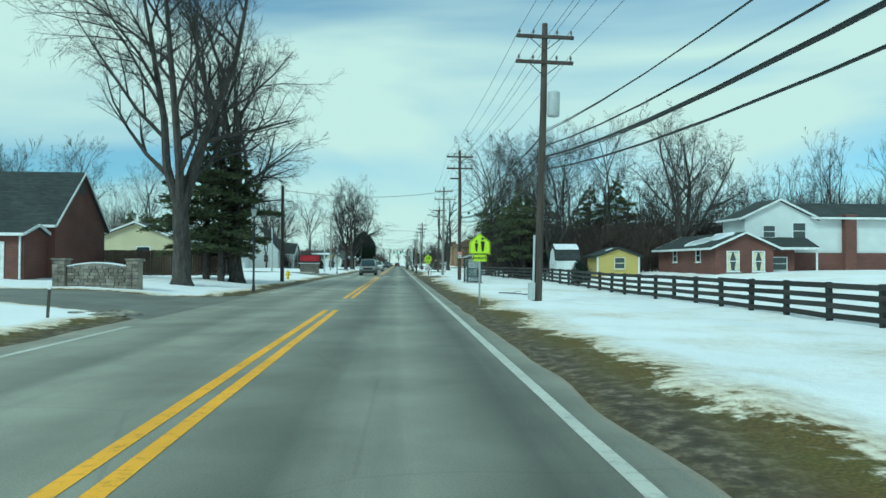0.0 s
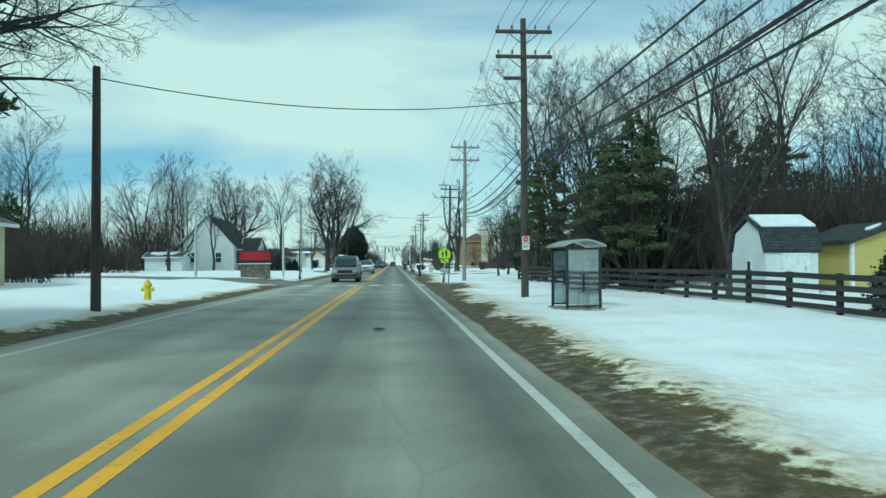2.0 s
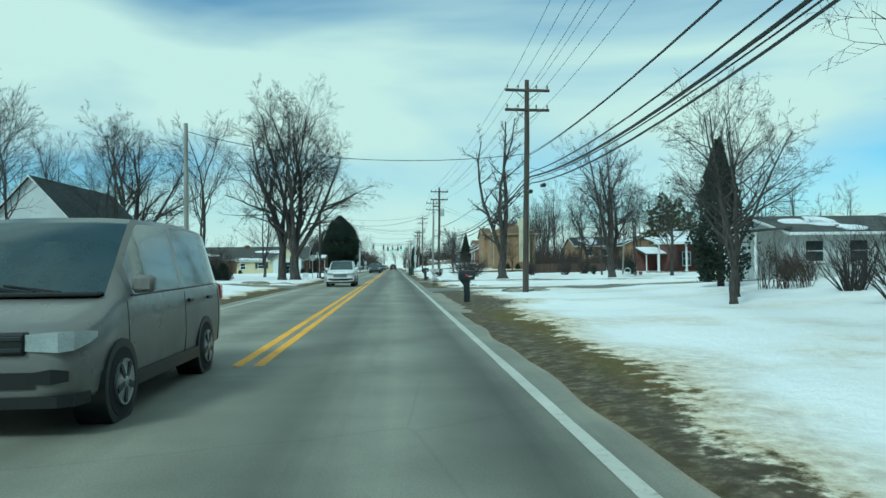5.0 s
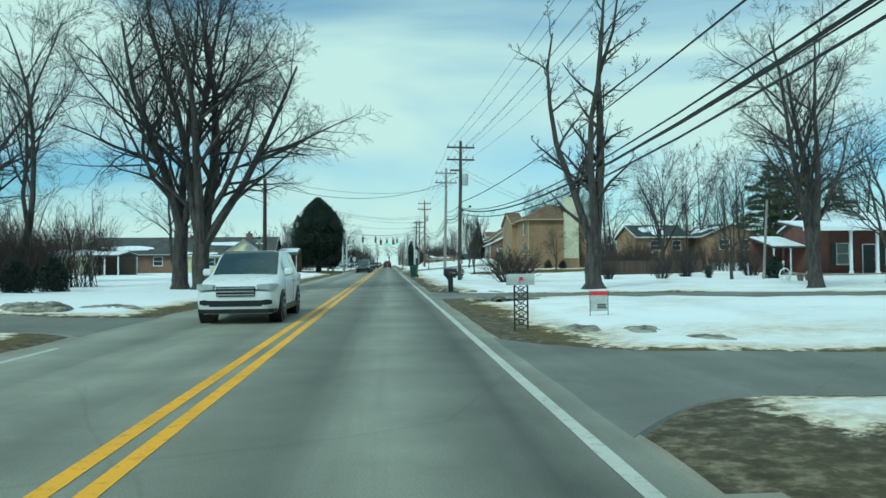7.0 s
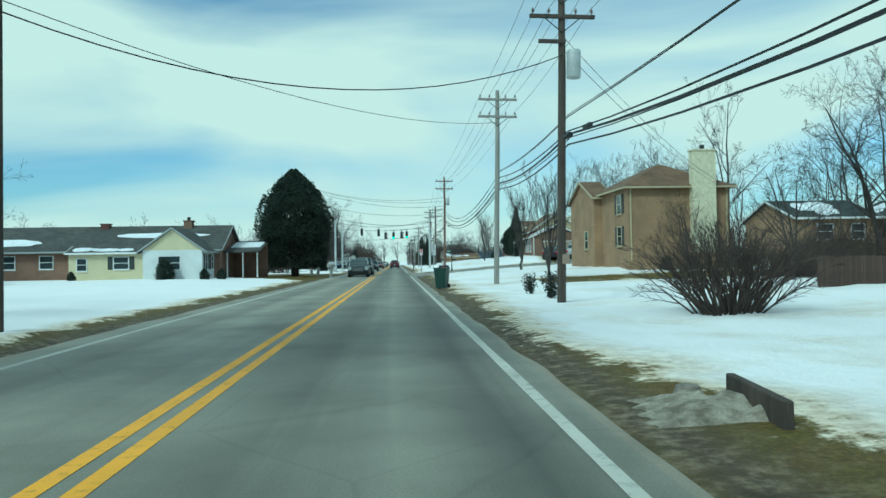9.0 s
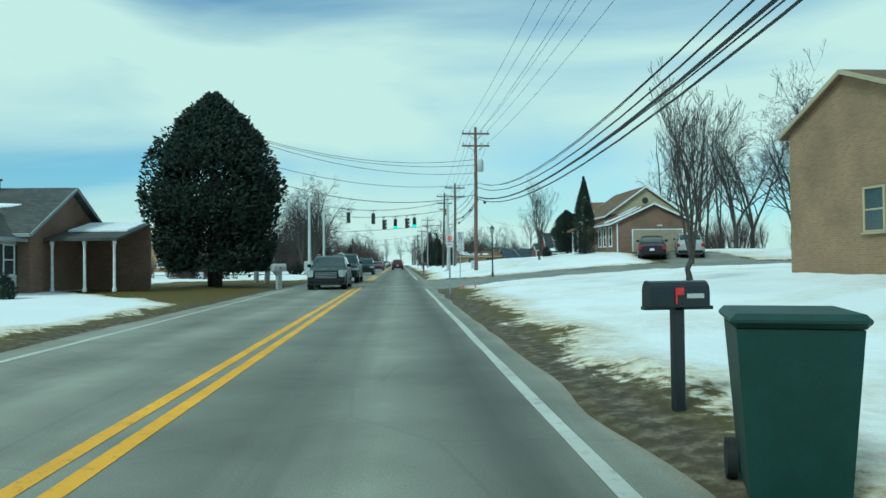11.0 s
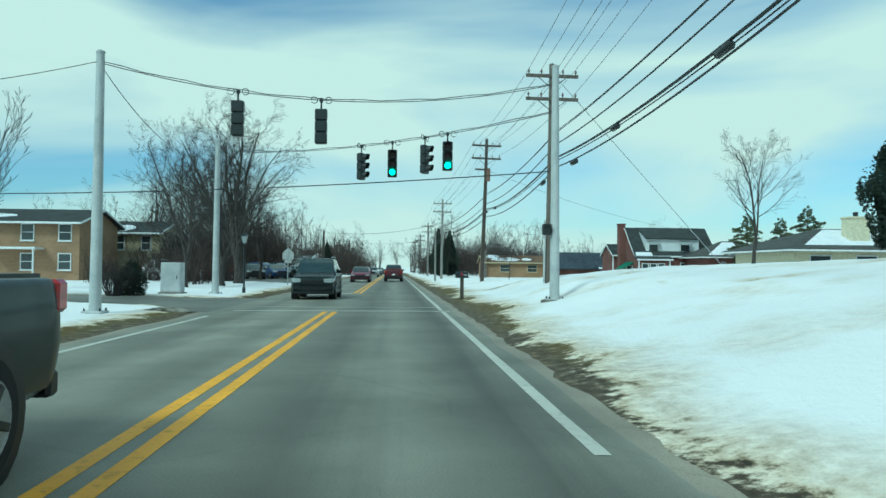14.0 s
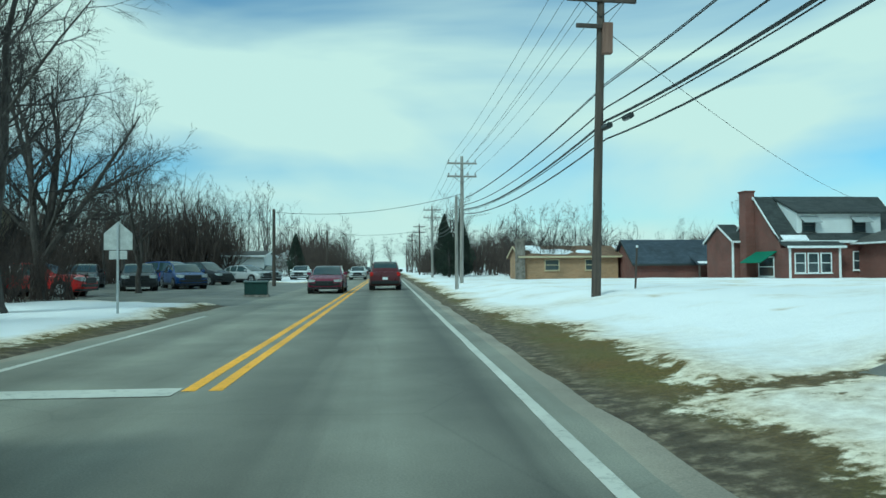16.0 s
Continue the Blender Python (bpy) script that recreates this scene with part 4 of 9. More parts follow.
T_JUNIPER = evergreen("juniper_tree", "tall dark evergreen with a narrow pointed crown", 10.0, 2.2, 7, 12000, 0.2, M_CEDAR,
                      lambda f: 0.7 + 0.3 * f if f < 0.25 else (1 - f) / 0.75 + 0.03, 0.6, 0.2)
T_ARBOR = evergreen("arborvitae", "narrow pointed arborvitae, dark green", 6.2, 1.05, 9, 14000, 0.10, M_CEDAR,
                    lambda f: 0.85 + 0.15 * f if f < 0.2 else (1 - ((f - 0.2) / 0.8) ** 1.5), 0.1, 0.1)
T_YEW = evergreen("evergreen_shrub", "small clipped evergreen shrub in the snow", 1.3, 0.65, 10, 2600, 0.09, M_CEDAR,
                  lambda f: math.sin(math.pi * min(1, f * 0.8 + 0.2)) ** 0.6, 0.02, 0.04)
T_SEEDLING = evergreen("evergreen_shrub", "sparse young evergreen fanning upwards from the snow", 1.15, 0.62, 31, 620, 0.10, M_CEDAR,
                       lambda f: 0.12 + 0.95 * f if f < 0.8 else 0.88 * (1.15 - f) / 0.35, 0.05, 0.03)
T_BRUSH = thicket("wide leafless shrub with arching reddish stems", 2.2, 2.3, 14, 88, M_TWIG_RED, (0, 6, 5, 0, 0))
T_BRUSH2 = thicket("dense thicket of leafless brush", 4.5, 2.6, 15, 50, M_TWIG)
FINE[0] = 0.018
T_SCRUB = scrub("patch of dense brown winter brush", 5.0, 2.8, 16, 72)
used_templates = set()


def plant(template, x, y, scale=1.0, turn=0.0, label="", group=""):
    """The template itself takes the first place, copies the others."""
    m = pose(x, y, ground_z(x, y) - 0.02, 0, 0, turn)
    if template.name not in used_templates:
        used_templates.add(template.name)
        ob = template
        ob.matrix_basis = m
    else:
        ob = copy_thing(template, m)
    ob.scale = (scale, scale, scale)
    return tagged(ob, label, "", group)


# near trees, from the start of the road on
plant(T_BIG, -10.4, 35.4, 1.0, 20, "huge leafless maple beside a brown board fence")
plant(T_BIG2, -9.6, 43.5, 0.9, 130)
plant(T_PINE, -10.3, 42.6, 0.66, 0).scale = (0.92, 0.92, 0.66)
plant(T_PINE, -11.4, 43.6, 0.66, 60).scale = (0.95, 0.95, 0.6)
plant(T_MID, -27.0, 62.0, 0.8, 15)
plant(T_MID2, -33.0, 66.0, 0.9, 40)
plant(T_COL, -33, 60, 1.2, 40)
plant(T_BIG2, -8.7, 138.0, 0.92, 75, "broad leafless maple beside the road")
plant(T_BIG, -10.0, 139.0, 0.84, 200, "broad leafless maple beside the road")
plant(T_CEDAR, -9.6, 203.4, 1.02, 0)
for x, y, s, r, t in ((-24, 108, .9, 10, T_MID), (-30, 116, 1.0, 80, T_MID2), (-27, 124, .95, 150, T_MID), (-20.5, 113, .75, 200, T_MID),
                      (-13.5, 150, .7, 210, T_MID2), (-33, 96, 1.0, 33, T_MID), (-38, 104, .9, 93, T_MID2), (-17.2, 139.0, 1.05, 60, T_MID), (-26, 146, .9, 60, T_BIG2),
                      (-20, 126, .8, 12, T_MID), (-35, 150, 1.1, 150, T_MID), (-42, 165, 1.0, 10, T_MID2),
                      (-17, 236, .85, 40, T_COL), (-15, 229, .95, 100, T_COL), (-19, 243, 1.0, 70, T_COL),
                      (-11.3, 249.6, .72, 25, T_MID2), (-10.4, 254.0, .82, 110, T_MID2), (-10.6, 259.6, .66, 190, T_BIG2), (-13.6, 268.5, .6, 60, T_BIG2), (-14, 262, .7, 45, T_MID2),
                      (-12, 275, .6, 45, T_MID2), (-22, 285, .7, 90, T_MID2)):
    plant(t, x, y, s, r)
for x, y, s, r, t in ((22.9, 56.5, .72, 30, T_BIG2), (14.3, 57.5, .5, 10, T_MID2), (11.5, 53.4, .75, 140, T_MID2), (46, 88, .8, 80, T_MID2), (44, 52, .8, 60, T_BIG2),
                      (10.2, 59.6, .62, 30, T_PINE), (10.9, 65.5, .6, 10, T_PINE), (10.0, 76.5, .68, 60, T_PINE), (18.4, 67.5, .65, 200, T_PINE), (13.4, 66.8, .62, 80, T_PINE), (21.5, 69.0, .7, 140, T_PINE),
                      (10.3, 80.6, 1.15, 50, T_MID), (11.8, 73.0, .8, 50, T_MID), (13.8, 78.0, 1.0, 90, T_MID), (12.6, 83.0, 1.1, 140, T_MID),
                      (15, 84, 1.2, 33, T_MID), (18, 80, 1.1, 73, T_MID), (13.0, 86, .9, 20, T_MID2), (10.8, 96.0, .55, 150, T_MID2), (9.5, 93.5, .5, 0, T_MID2),
                      (12.2, 62, .8, 150, T_MID), (14.5, 60.5, .9, 170, T_MID), (18.5, 63, 1.0, 10, T_MID),
                      (9.7, 137.0, 1.0, 10, T_LOP), (18.6, 133.6, .68, 100, T_BIG2), (22, 148, .5, 20, T_MID2),
                      (26, 139, .75, 20, T_MID2), (33, 168, .8, 140, T_MID), (18.5, 166, .5, 20, T_MID2), (27, 172, .9, 77, T_MID2), (24.5, 166, .8, 7, T_MID),
                      (8.2, 171.2, .66, 0, T_COL), (9.6, 187.5, .72, 50, T_COL), (16.8, 174.0, .38, 10, T_MID2),
                      (10.5, 216.7, .62, 70, T_COL), (13.5, 236.4, .36, 70, T_MID), (25.5, 226, .85, 200, T_MID2), (29, 224, .95, 110, T_MID2), (33, 229, 1.0, 60, T_MID2), (29.5, 216, .85, 30, T_MID2), (31, 209, .8, 130, T_MID), (28.5, 206.5, .7, 230, T_MID), (31, 216, 1.0, 0, T_MID2)):
    plant(t, x, y, s, r)
plant(T_ARBOR, 15.0, 220.9, 0.96, 0)
plant(T_CEDAR, 16.1, 231.4, 0.42, 40, "dense rounded evergreen beside a porch")
for x, y, s, r in ((33.0, 275, .5, 10), (35.8, 274, .46, 100), (39.0, 275, .56, 200)):
    plant(T_PINE, x, y, s, r)
for x, y, k, r in ((38.0, 172.0, 0.85, 20), (41.5, 174.5, 0.8, 200), (44.5, 171.0, 0.7, 110)):
    plant(T_PINE, x, y, k, r, "dark evergreen behind brick houses")
plant(T_JUNIPER, 7.5, 333.0, 0.8, 100)
for x, y, k, r in ((6.8, 318.0, 0.55, 20), (8.6, 322.0, 0.7, 140), (9.4, 327.0, 0.6, 60), (-10.5, 322.0, 0.5, 30)):
    plant(T_JUNIPER, x, y, k, r, "dark evergreen at a distant roadside")
plant(T_JUNIPER, 13.4, 102.5, 0.6, 40)
plant(T_PINE, -21.0, 67.0, 0.4, 70, "dark evergreen among brown brush")
plant(T_PINE, -25.0, 72.0, 0.45, 10, "dark evergreen among brown brush")
plant(T_PINE, -29.0, 86.0, 0.5, 30, "dark evergreen among brown brush")
plant(T_PINE, -33.0, 91.0, 0.58, 200, "dark evergreen among brown brush")
plant(T_BRUSH, 8.3, 151.2, 1.08, 0)
for x, y, s, r in ((11.0, 60.0, 1.2, 0), (11.6, 66.5, 1.3, 50), (12.0, 68, 1.1, 90), (17, 68, 1.3, 10), (18.5, 70.5, 1.2, 60), (20.5, 66, 1.2, 120), (24, 67, 1.3, 150),
                   (28, 68, 1.2, 20), (12, 90, .45, 0), (14, 95, .4, 30), (19, 152, .38, 10), (15.5, 153, .34, 100), (22, 155, .42, 50),
                   (27, 155, .5, 190), (-17, 231, .7, 10), (-18, 226, .8, 60), (-10.8, 238.5, .3, 10), (-15, 262, .9, 90),
                   (-17, 270, .9, 10), (14, 299, .9, 60), (19, 303, .9, 90)):
    plant(T_BRUSH2, x, y, s, r)
for x, y, s, r in ((5.38, 161.9, .62, 20), (5.55, 158.8, .72, 140), (22.1, 151.5, .8, 70)):
    plant(T_SEEDLING, x, y, s, r)
for x, y, s in ((25.5, 149.2, 1.0), (11.7, 45.6, 1.0), (16.5, 176.2, .6), (21.0, 176.3, .9), (18.0, 176.2, .55), (-17.5, 189.6, 1.1), (-14.6, 189.9, .6),
                (-13.4, 190.3, .6), (-15, 134, .9), (-14.5, 136, 1.0), (-10.4, 239.3, .9), (12.6, 224.0, .6), (-24.5, 189.8, .5)):
    plant(T_YEW, x, y, s, x * 37)

# distant woods that close the view on all sides
rng_w = random.Random(77)


def wood(x0, x1, y0, y1, count, s0, s1):
    for k in range(count):
        x, y = rng_w.uniform(x0, x1), rng_w.uniform(y0, y1)
        plant(rng_w.choice((T_FAR, T_FAR2, T_FAR)), x, y, rng_w.uniform(s0, s1), rng_w.uniform(0, 360), "", "distant wood")


def brush_line(x0, x1, y0, y1, count, s0, s1):
    for k in range(count):
        x, y = rng_w.uniform(x0, x1), rng_w.uniform(y0, y1)
        plant(T_SCRUB, x, y, rng_w.uniform(s0, s1), rng_w.uniform(0, 360), "", "brush along the woods")


brush_line(-58, -27, 98, 122, 18, 1.01, 1.79)
brush_line(-30, -24, 84, 98, 5, 0.6, 1.0)
brush_line(12, 30, 65, 84, 12, 0.78, 1.23)
brush_line(18, 30, 58, 65, 12, 0.8, 1.1)
brush_line(-25, -18, 126, 134, 5, 0.6, 0.9)
brush_line(22, 60, 84, 112, 8, 0.90, 1.57)
brush_line(-20, -15.5, 135, 142, 6, 0.55, 0.8)
brush_line(14, 24, 92, 104, 3, 0.3, 0.42)
brush_line(-38, -14, 300, 316, 10, 1.23, 1.90)
brush_line(-14, -7.5, 312, 410, 9, 0.56, 1.01)
brush_line(9, 48, 318, 348, 12, 0.90, 1.46)
brush_line(6.5, 12, 350, 430, 6, 0.67, 1.12)
brush_line(30, 62, 215, 250, 6, 0.67, 1.12)
brush_line(-50, -30, 160, 240, 8, 0.90, 1.46)
brush_line(-60, 60, 430, 470, 10, 1.30, 2.21)
brush_line(18, 48, 166, 180, 9, 0.50, 0.84)
brush_line(24, 62, 190, 206, 10, 0.78, 1.23)
brush_line(20, 36, 165, 174, 14, 0.4, 0.55)
brush_line(15, 24, 57, 62, 6, 0.7, 1.0)
brush_line(24, 60, 58, 68, 20, 1.12, 1.68)
brush_line(-56, -30, 150, 178, 8, 0.67, 1.12)
brush_line(-26, -9, 330, 425, 14, 1.01, 1.68)
brush_line(7.5, 26, 345, 430, 14, 1.01, 1.68)
brush_line(14, 40, 296, 318, 7, 0.60, 0.90)
brush_line(-24, -15, 262, 300, 8, 0.78, 1.12)
brush_line(-22, -13, 217, 227, 8, 0.45, 0.7)
brush_line(-19, -12, 256, 268, 8, 0.45, 0.65)
brush_line(-32, -17, 65, 76, 8, 0.5, 0.75)
brush_line(-46, -28, 84, 98, 12, 0.7, 1.1)
wood(22, 58, 62, 76, 14, .5, .72)
wood(24, 70, 186, 232, 20, .7, 1.0)
wood(20, 60, 150, 172, 8, .5, .8)
wood(-28, -9, 335, 430, 14, .6, .85)
wood(8, 28, 340, 430, 14, .6, .85)
wood(24, 60, 76, 105, 22, .6, .85)
wood(34, 70, 60, 74, 10, .55, .75)
wood(30, 75, 160, 215, 15, .6, .95)
wood(12, 55, 318, 360, 26, .32, .55)
wood(-55, -12, 325, 370, 24, .6, .9)
wood(-60, -34, 70, 140, 18, .6, .95)
wood(-65, -38, 180, 260, 12, .55, .9)
wood(-40, -16, 266, 315, 16, .45, .7)
wood(-9.5, -7.5, 330, 420, 4, .5, .7)
wood(6, 9, 320, 420, 7, .5, .7)
wood(-40, 40, 430, 500, 26, .6, .9)
wood(60, 110, -20, 60, 5, .8, 1.1)
wood(-110, -60, -20, 60, 5, .8, 1.1)

# ---- utility poles, wires and signals ----
ARM_X = (-0.92, -0.42, 0.42, 0.92)


def utility_pole(x, y, h, wood, arms=2, label="", lean=0.0, extras=()):
    z = ground_z(x, y)
    root = thing("utility_pole", pose(x, y, z, 0, lean, 0), label or "tall weathered utility pole with crossarms beside the road", "utility pole", "roadside poles")
    g = Geo()
    g.tube([(0, 0, -0.2), (0, 0, h * 0.35), (0.02, 0, h * 0.7), (0, 0, h)], [0.14, 0.132, 0.12, 0.1], 12)
    part("shaft", g, wood, root, "", True)
    for k in range(arms):
        za = h - 0.5 - 0.9 * k
        arm = part("crossarm", Geo().box(-1.02, 1.02, -0.17, -0.07, za - 0.06, za + 0.06, 0.01), wood, root)
        for ax in ARM_X:
            g = Geo().lathe([(0.02, 0.0), (0.02, 0.06), (0.05, 0.07), (0.03, 0.1), (0.05, 0.12), (0.03, 0.16), (0.015, 0.2)], 8, (ax, -0.12, za + 0.06))
            part("insulator", g, M_PORCELAIN, arm, "", True)
        for s in (-1, 1):
            part("brace", Geo().tube([(s * 0.55, -0.12, za - 0.05), (0, -0.13, za - 0.5)], 0.016, 5), M_DARK_METAL, root)
    for e in extras:
        if e == "conduit":
            part("conduit", Geo().tube([(-0.2, -0.1, 0), (-0.2, -0.1, 2.4)], 0.04, 8), M_PALE_STEEL, root, "pale plastic conduit")
        if e == "transformer":
            g = Geo().lathe([(0.2, 0), (0.22, 0.03), (0.22, 0.8), (0.2, 0.86), (0.06, 0.9)], 14, (0.36, -0.1, h - 3.3))
            part("transformer", g, M_PALE_STEEL, root, "grey transformer can", True)
        if e == "red_box":
            part("cabinet", Geo().box(0.02, 0.3, -0.3, -0.1, h - 3.0, h - 2.1, 0.02), M_WOOD_RED, root, "rusty red equipment box")
        if e == "short_arm":
            part("crossarm", Geo().box(-0.75, 0.1, -0.2, -0.12, h - 2.25, h - 2.13, 0.01), wood, root)
        if e == "plate":
            part("pole_plate", Geo().box(-0.1, 0.24, -0.19, -0.17, 1.75, 2.15, 0.005), M_SIGN_WHITE, root, "small white plate")
        if e == "tag":
            part("pole_plate", Geo().box(-0.02, 0.2, -0.2, -0.17, 1.25, 1.55, 0.005), M_TAG, root, "small faded tan notice")
        if e == "street_lamp":
            g = Geo().tube([(0, -0.1, 6.25), (-0.35, -0.12, 6.55), (-0.9, -0.12, 6.72), (-1.25, -0.12, 6.72)], 0.03, 8)
            arm = part("lamp_arm", g, M_STEEL, root, "curved steel lamp arm", True)
            g = Geo().box(-1.85, -1.2, -0.24, 0.0, 6.66, 6.78, 0.04)
            part("lamp_head", g, M_STEEL, arm)
        if e == "closure":
            for q in ((0.5, h - 4.9), (-0.1, h - 5.2)):
                part("splice_case", Geo().tube([(0.15 + q[0], -0.9, q[1]), (0.15 + q[0], -0.35, q[1] + 0.03)], [0.09, 0.09], 10), M_DARK_METAL, root, "black splice case", True)
        if e == "meter":
            part("cabinet", Geo().box(-0.36, -0.14, -0.2, 0.05, 0.15, 0.75, 0.02), M_PALE_STEEL, root, "pale equipment box")
    return root, Vector((x, y, z)), h, lean


POLES = (
    (4.9, -14.0, 9.8, M_WOOD_DARK, 0.0, ()),
    (4.88, 25.2, 9.9, M_WOOD_DARK, 1.4, ("conduit", "meter", "transformer")),
    (4.74, 55.2, 10.1, M_WOOD_DARK, 0.0, ("short_arm", "closure")),
    (5.0, 79.6, 9.9, M_WOOD_GREY, 0.6, ("street_lamp",)),
    (6.0, 106.2, 9.7, M_WOOD_DARK, 1.2, ("closure",)),
    (5.2, 155.8, 10.3, M_WOOD_DARK, 1.0, ("short_arm", "transformer", "tag", "closure")),
    (5.35, 171.0, 10.2, M_WOOD_GREY, 1.2, ()),
    (5.85, 217.0, 10.6, M_WOOD_RED, 0.4, ("transformer", "meter")),
    (5.9, 237.5, 8.5, M_WOOD_MID, 0.6, ("conduit",)),
    (6.05, 259.6, 10.0, M_WOOD_DARK, 1.6, ("red_box", "short_arm", "closure")),
    (5.1, 288.0, 8.8, M_WOOD_GREY, 0.5, ()),
    (5.2, 322.0, 8.4, M_WOOD_GREY, 0.0, ()),
    (5.2, 356.0, 8.4, M_WOOD_DARK, 0.0, ()),
    (5.2, 392.0, 8.4, M_WOOD_DARK, 0.0, ()),
    (5.2, 440.0, 8.4, M_WOOD_DARK, 0.0, ()),
)
made_poles = [utility_pole(x, y, h, w, 2, "", lean, ex) for x, y, h, w, lean, ex in POLES]


def at_pole(k, x, z):
    """A place on pole k: x beside its middle, z below its top."""
    _, p, h, lean = made_poles[k]
    zz = h - z
    return p + Vector((x + math.tan(radians(lean)) * zz, -0.12, zz))


def wire(p, q, sag, r, material=None, name="overhead_wire", label="thin overhead power wire between poles", n=12):
    g = Geo().tube(sagging(p, q, sag, n), r, 5)
    return tagged(part(name, g, material or M_WIRE, None, label, True), "", "wire", "overhead lines")


# heights of the four cable runs on each pole, and their sag along each span
RUNS = ((6.1, 5.6, 5.2, 4.7), (6.03, 5.54, 5.15, 4.7), (5.75, 5.3, 4.95, 4.6), (5.73, 5.1, 4.83, 4.6), (6.3, 5.5, 5.3, 5.0), (5.73, 5.3, 5.2, 4.89),
        (6.0, 5.7, 5.4, 5.1), (7.04, 6.73, 6.03, 5.85), (6.6, 6.16, 5.65, 5.27), (6.56, 5.91, 5.53, 5.0))
SAGS = {0: (.022, .026, .026, .026), 4: (.0125, .027, .028, .028), 6: (.032, .032, .028, .028)}


def run_at(k, i, ax):
    p, lean = made_poles[k][1], made_poles[k][3]
    zz = RUNS[k][i] if k < len(RUNS) else (6.0, 5.6, 5.3, 5.0)[i]
    return Vector((p.x + ax + math.tan(radians(lean)) * (zz - p.z), p.y - 0.12, zz))


for k in range(len(POLES) - 1):
    span = (made_poles[k + 1][1] - made_poles[k][1]).length
    for ax in ARM_X:
        wire(at_pole(k, ax, 0.24), at_pole(k + 1, ax, 0.24), span * 0.012, 0.009)
    for ax in (-0.42, 0.92):
        wire(at_pole(k, ax, 1.14), at_pole(k + 1, ax, 1.14), span * 0.013, 0.009)
    sags = SAGS.get(k, (.012, .017, .019, .02))
    for i, ax, lift, r in ((0, 0.16, 0.0, 0.016), (0, 0.2, 0.09, 0.012), (1, 0.18, 0.0, 0.022), (2, 0.19, 0.0, 0.036), (2, 0.26, -0.09, 0.016), (3, 0.2, 0.0, 0.026)):
        up = Vector((0, 0, lift))
        wire(run_at(k, i, ax) + up, run_at(k + 1, i, ax) + up, span * sags[i] * (1.0 + lift), r, M_CABLE, "overhead_cable", "thick black overhead cable sagging between poles")


def splice(k, i, f, size=1.0):
    """A black splice case lashed under cable run i, a share f along the span from pole k."""
    p, q = run_at(k, i, 0.19), run_at(k + 1, i, 0.19)
    pts = sagging(p, q, (q - p).length * SAGS.get(k, (.012, .017, .019, .02))[i], 40)
    a, b = pts[round(f * 40)], pts[round(f * 40) + 1]
    m = (a + b) / 2 - Vector((0, 0, 0.10 * size))
    e = (b - a).normalized()
    root = thing("splice_case", Matrix.Translation(m), "black splice case lashed under an overhead cable", "cable fitting")
    ends = [e * t * size for t in (-0.36, -0.3, -0.26, 0.26, 0.3, 0.36)]
    part("shell", Geo().tube(ends, [0.03, 0.07, 0.09, 0.09, 0.07, 0.03], 10), M_DARK_METAL, root, "", True)
    for t in (-0.2, 0.2):
        part("strap", Geo().tube([e * t * size, e * t * size + Vector((0, 0, 0.11 * size))], 0.02, 6), M_STEEL, root)


splice(7, 2, 0.30)
splice(7, 2, 0.62, 0.8)
splice(7, 3, 0.86)
splice(8, 3, 0.10, 0.9)
splice(6, 3, 0.90, 0.9)


def plain_pole(x, y, h, wood, lean=0.0, r=0.12, label="plain wooden pole at the roadside", can=False):
    root = thing("service_pole", pose(x, y, ground_z(x, y), 0, lean, 0), label, "utility pole", "roadside poles")
    part("shaft", Geo().tube([(0, 0, -0.2), (0, 0, h * 0.5), (0, 0, h)], [r * 1.15, r, r * 0.85], 10), wood, root, "", True)
    if can:
        part("transformer", Geo().lathe([(0.17, 0), (0.19, 0.03), (0.19, 0.7), (0.17, 0.75), (0.05, 0.8)], 14, (0.33, -0.05, h - 2.6)), M_PALE_STEEL, root, "grey transformer can", True)
        part("fuse", Geo().tube([(0.2, -0.05, h - 1.55), (0.2, -0.05, h - 1.2)], 0.06, 8), M_DARK_METAL, root, "black cutout fuse", True)
    return Vector((x + math.tan(radians(lean)) * h, y, ground_z(x, y) + h))


lp1 = plain_pole(-7.9, 49.6, 6.6, M_WOOD_DARK)
lp2 = plain_pole(-10.3, 110.5, 8.3, M_WOOD_GREY)
plain_pole(-14.5, 83.5, 4.9, M_PALE_STEEL, 0, 0.1, "pale steel pole on a snowy lawn")
plain_pole(-9.2, 90.5, 5.2, M_PALE_STEEL, 0.0, 0.09)
lp8 = plain_pole(-7.6, 148.4, 6.5, M_WOOD_DARK, 0.4)
lp12 = plain_pole(-8.9, 210.8, 9.4, M_WOOD_GREY, 0.6, 0.14)
lp13 = plain_pole(-8.2, 210.6, 8.0, M_WOOD_GREY, 4.0, 0.15, "leaning wooden pole with a transformer can", True)
lp15 = plain_pole(-7.9, 290.0, 5.4, M_WOOD_DARK)
lp16 = plain_pole(-7.6, 330.0, 6.0, M_WOOD_DARK)
plain_pole(3.9, 279.0, 5.2, M_WOOD_GREY, 0, 0.09)
plain_pole(24.4, 148.5, 5.2, M_WOOD_GREY, 3.5, 0.08, "short leaning wooden pole on a lawn")
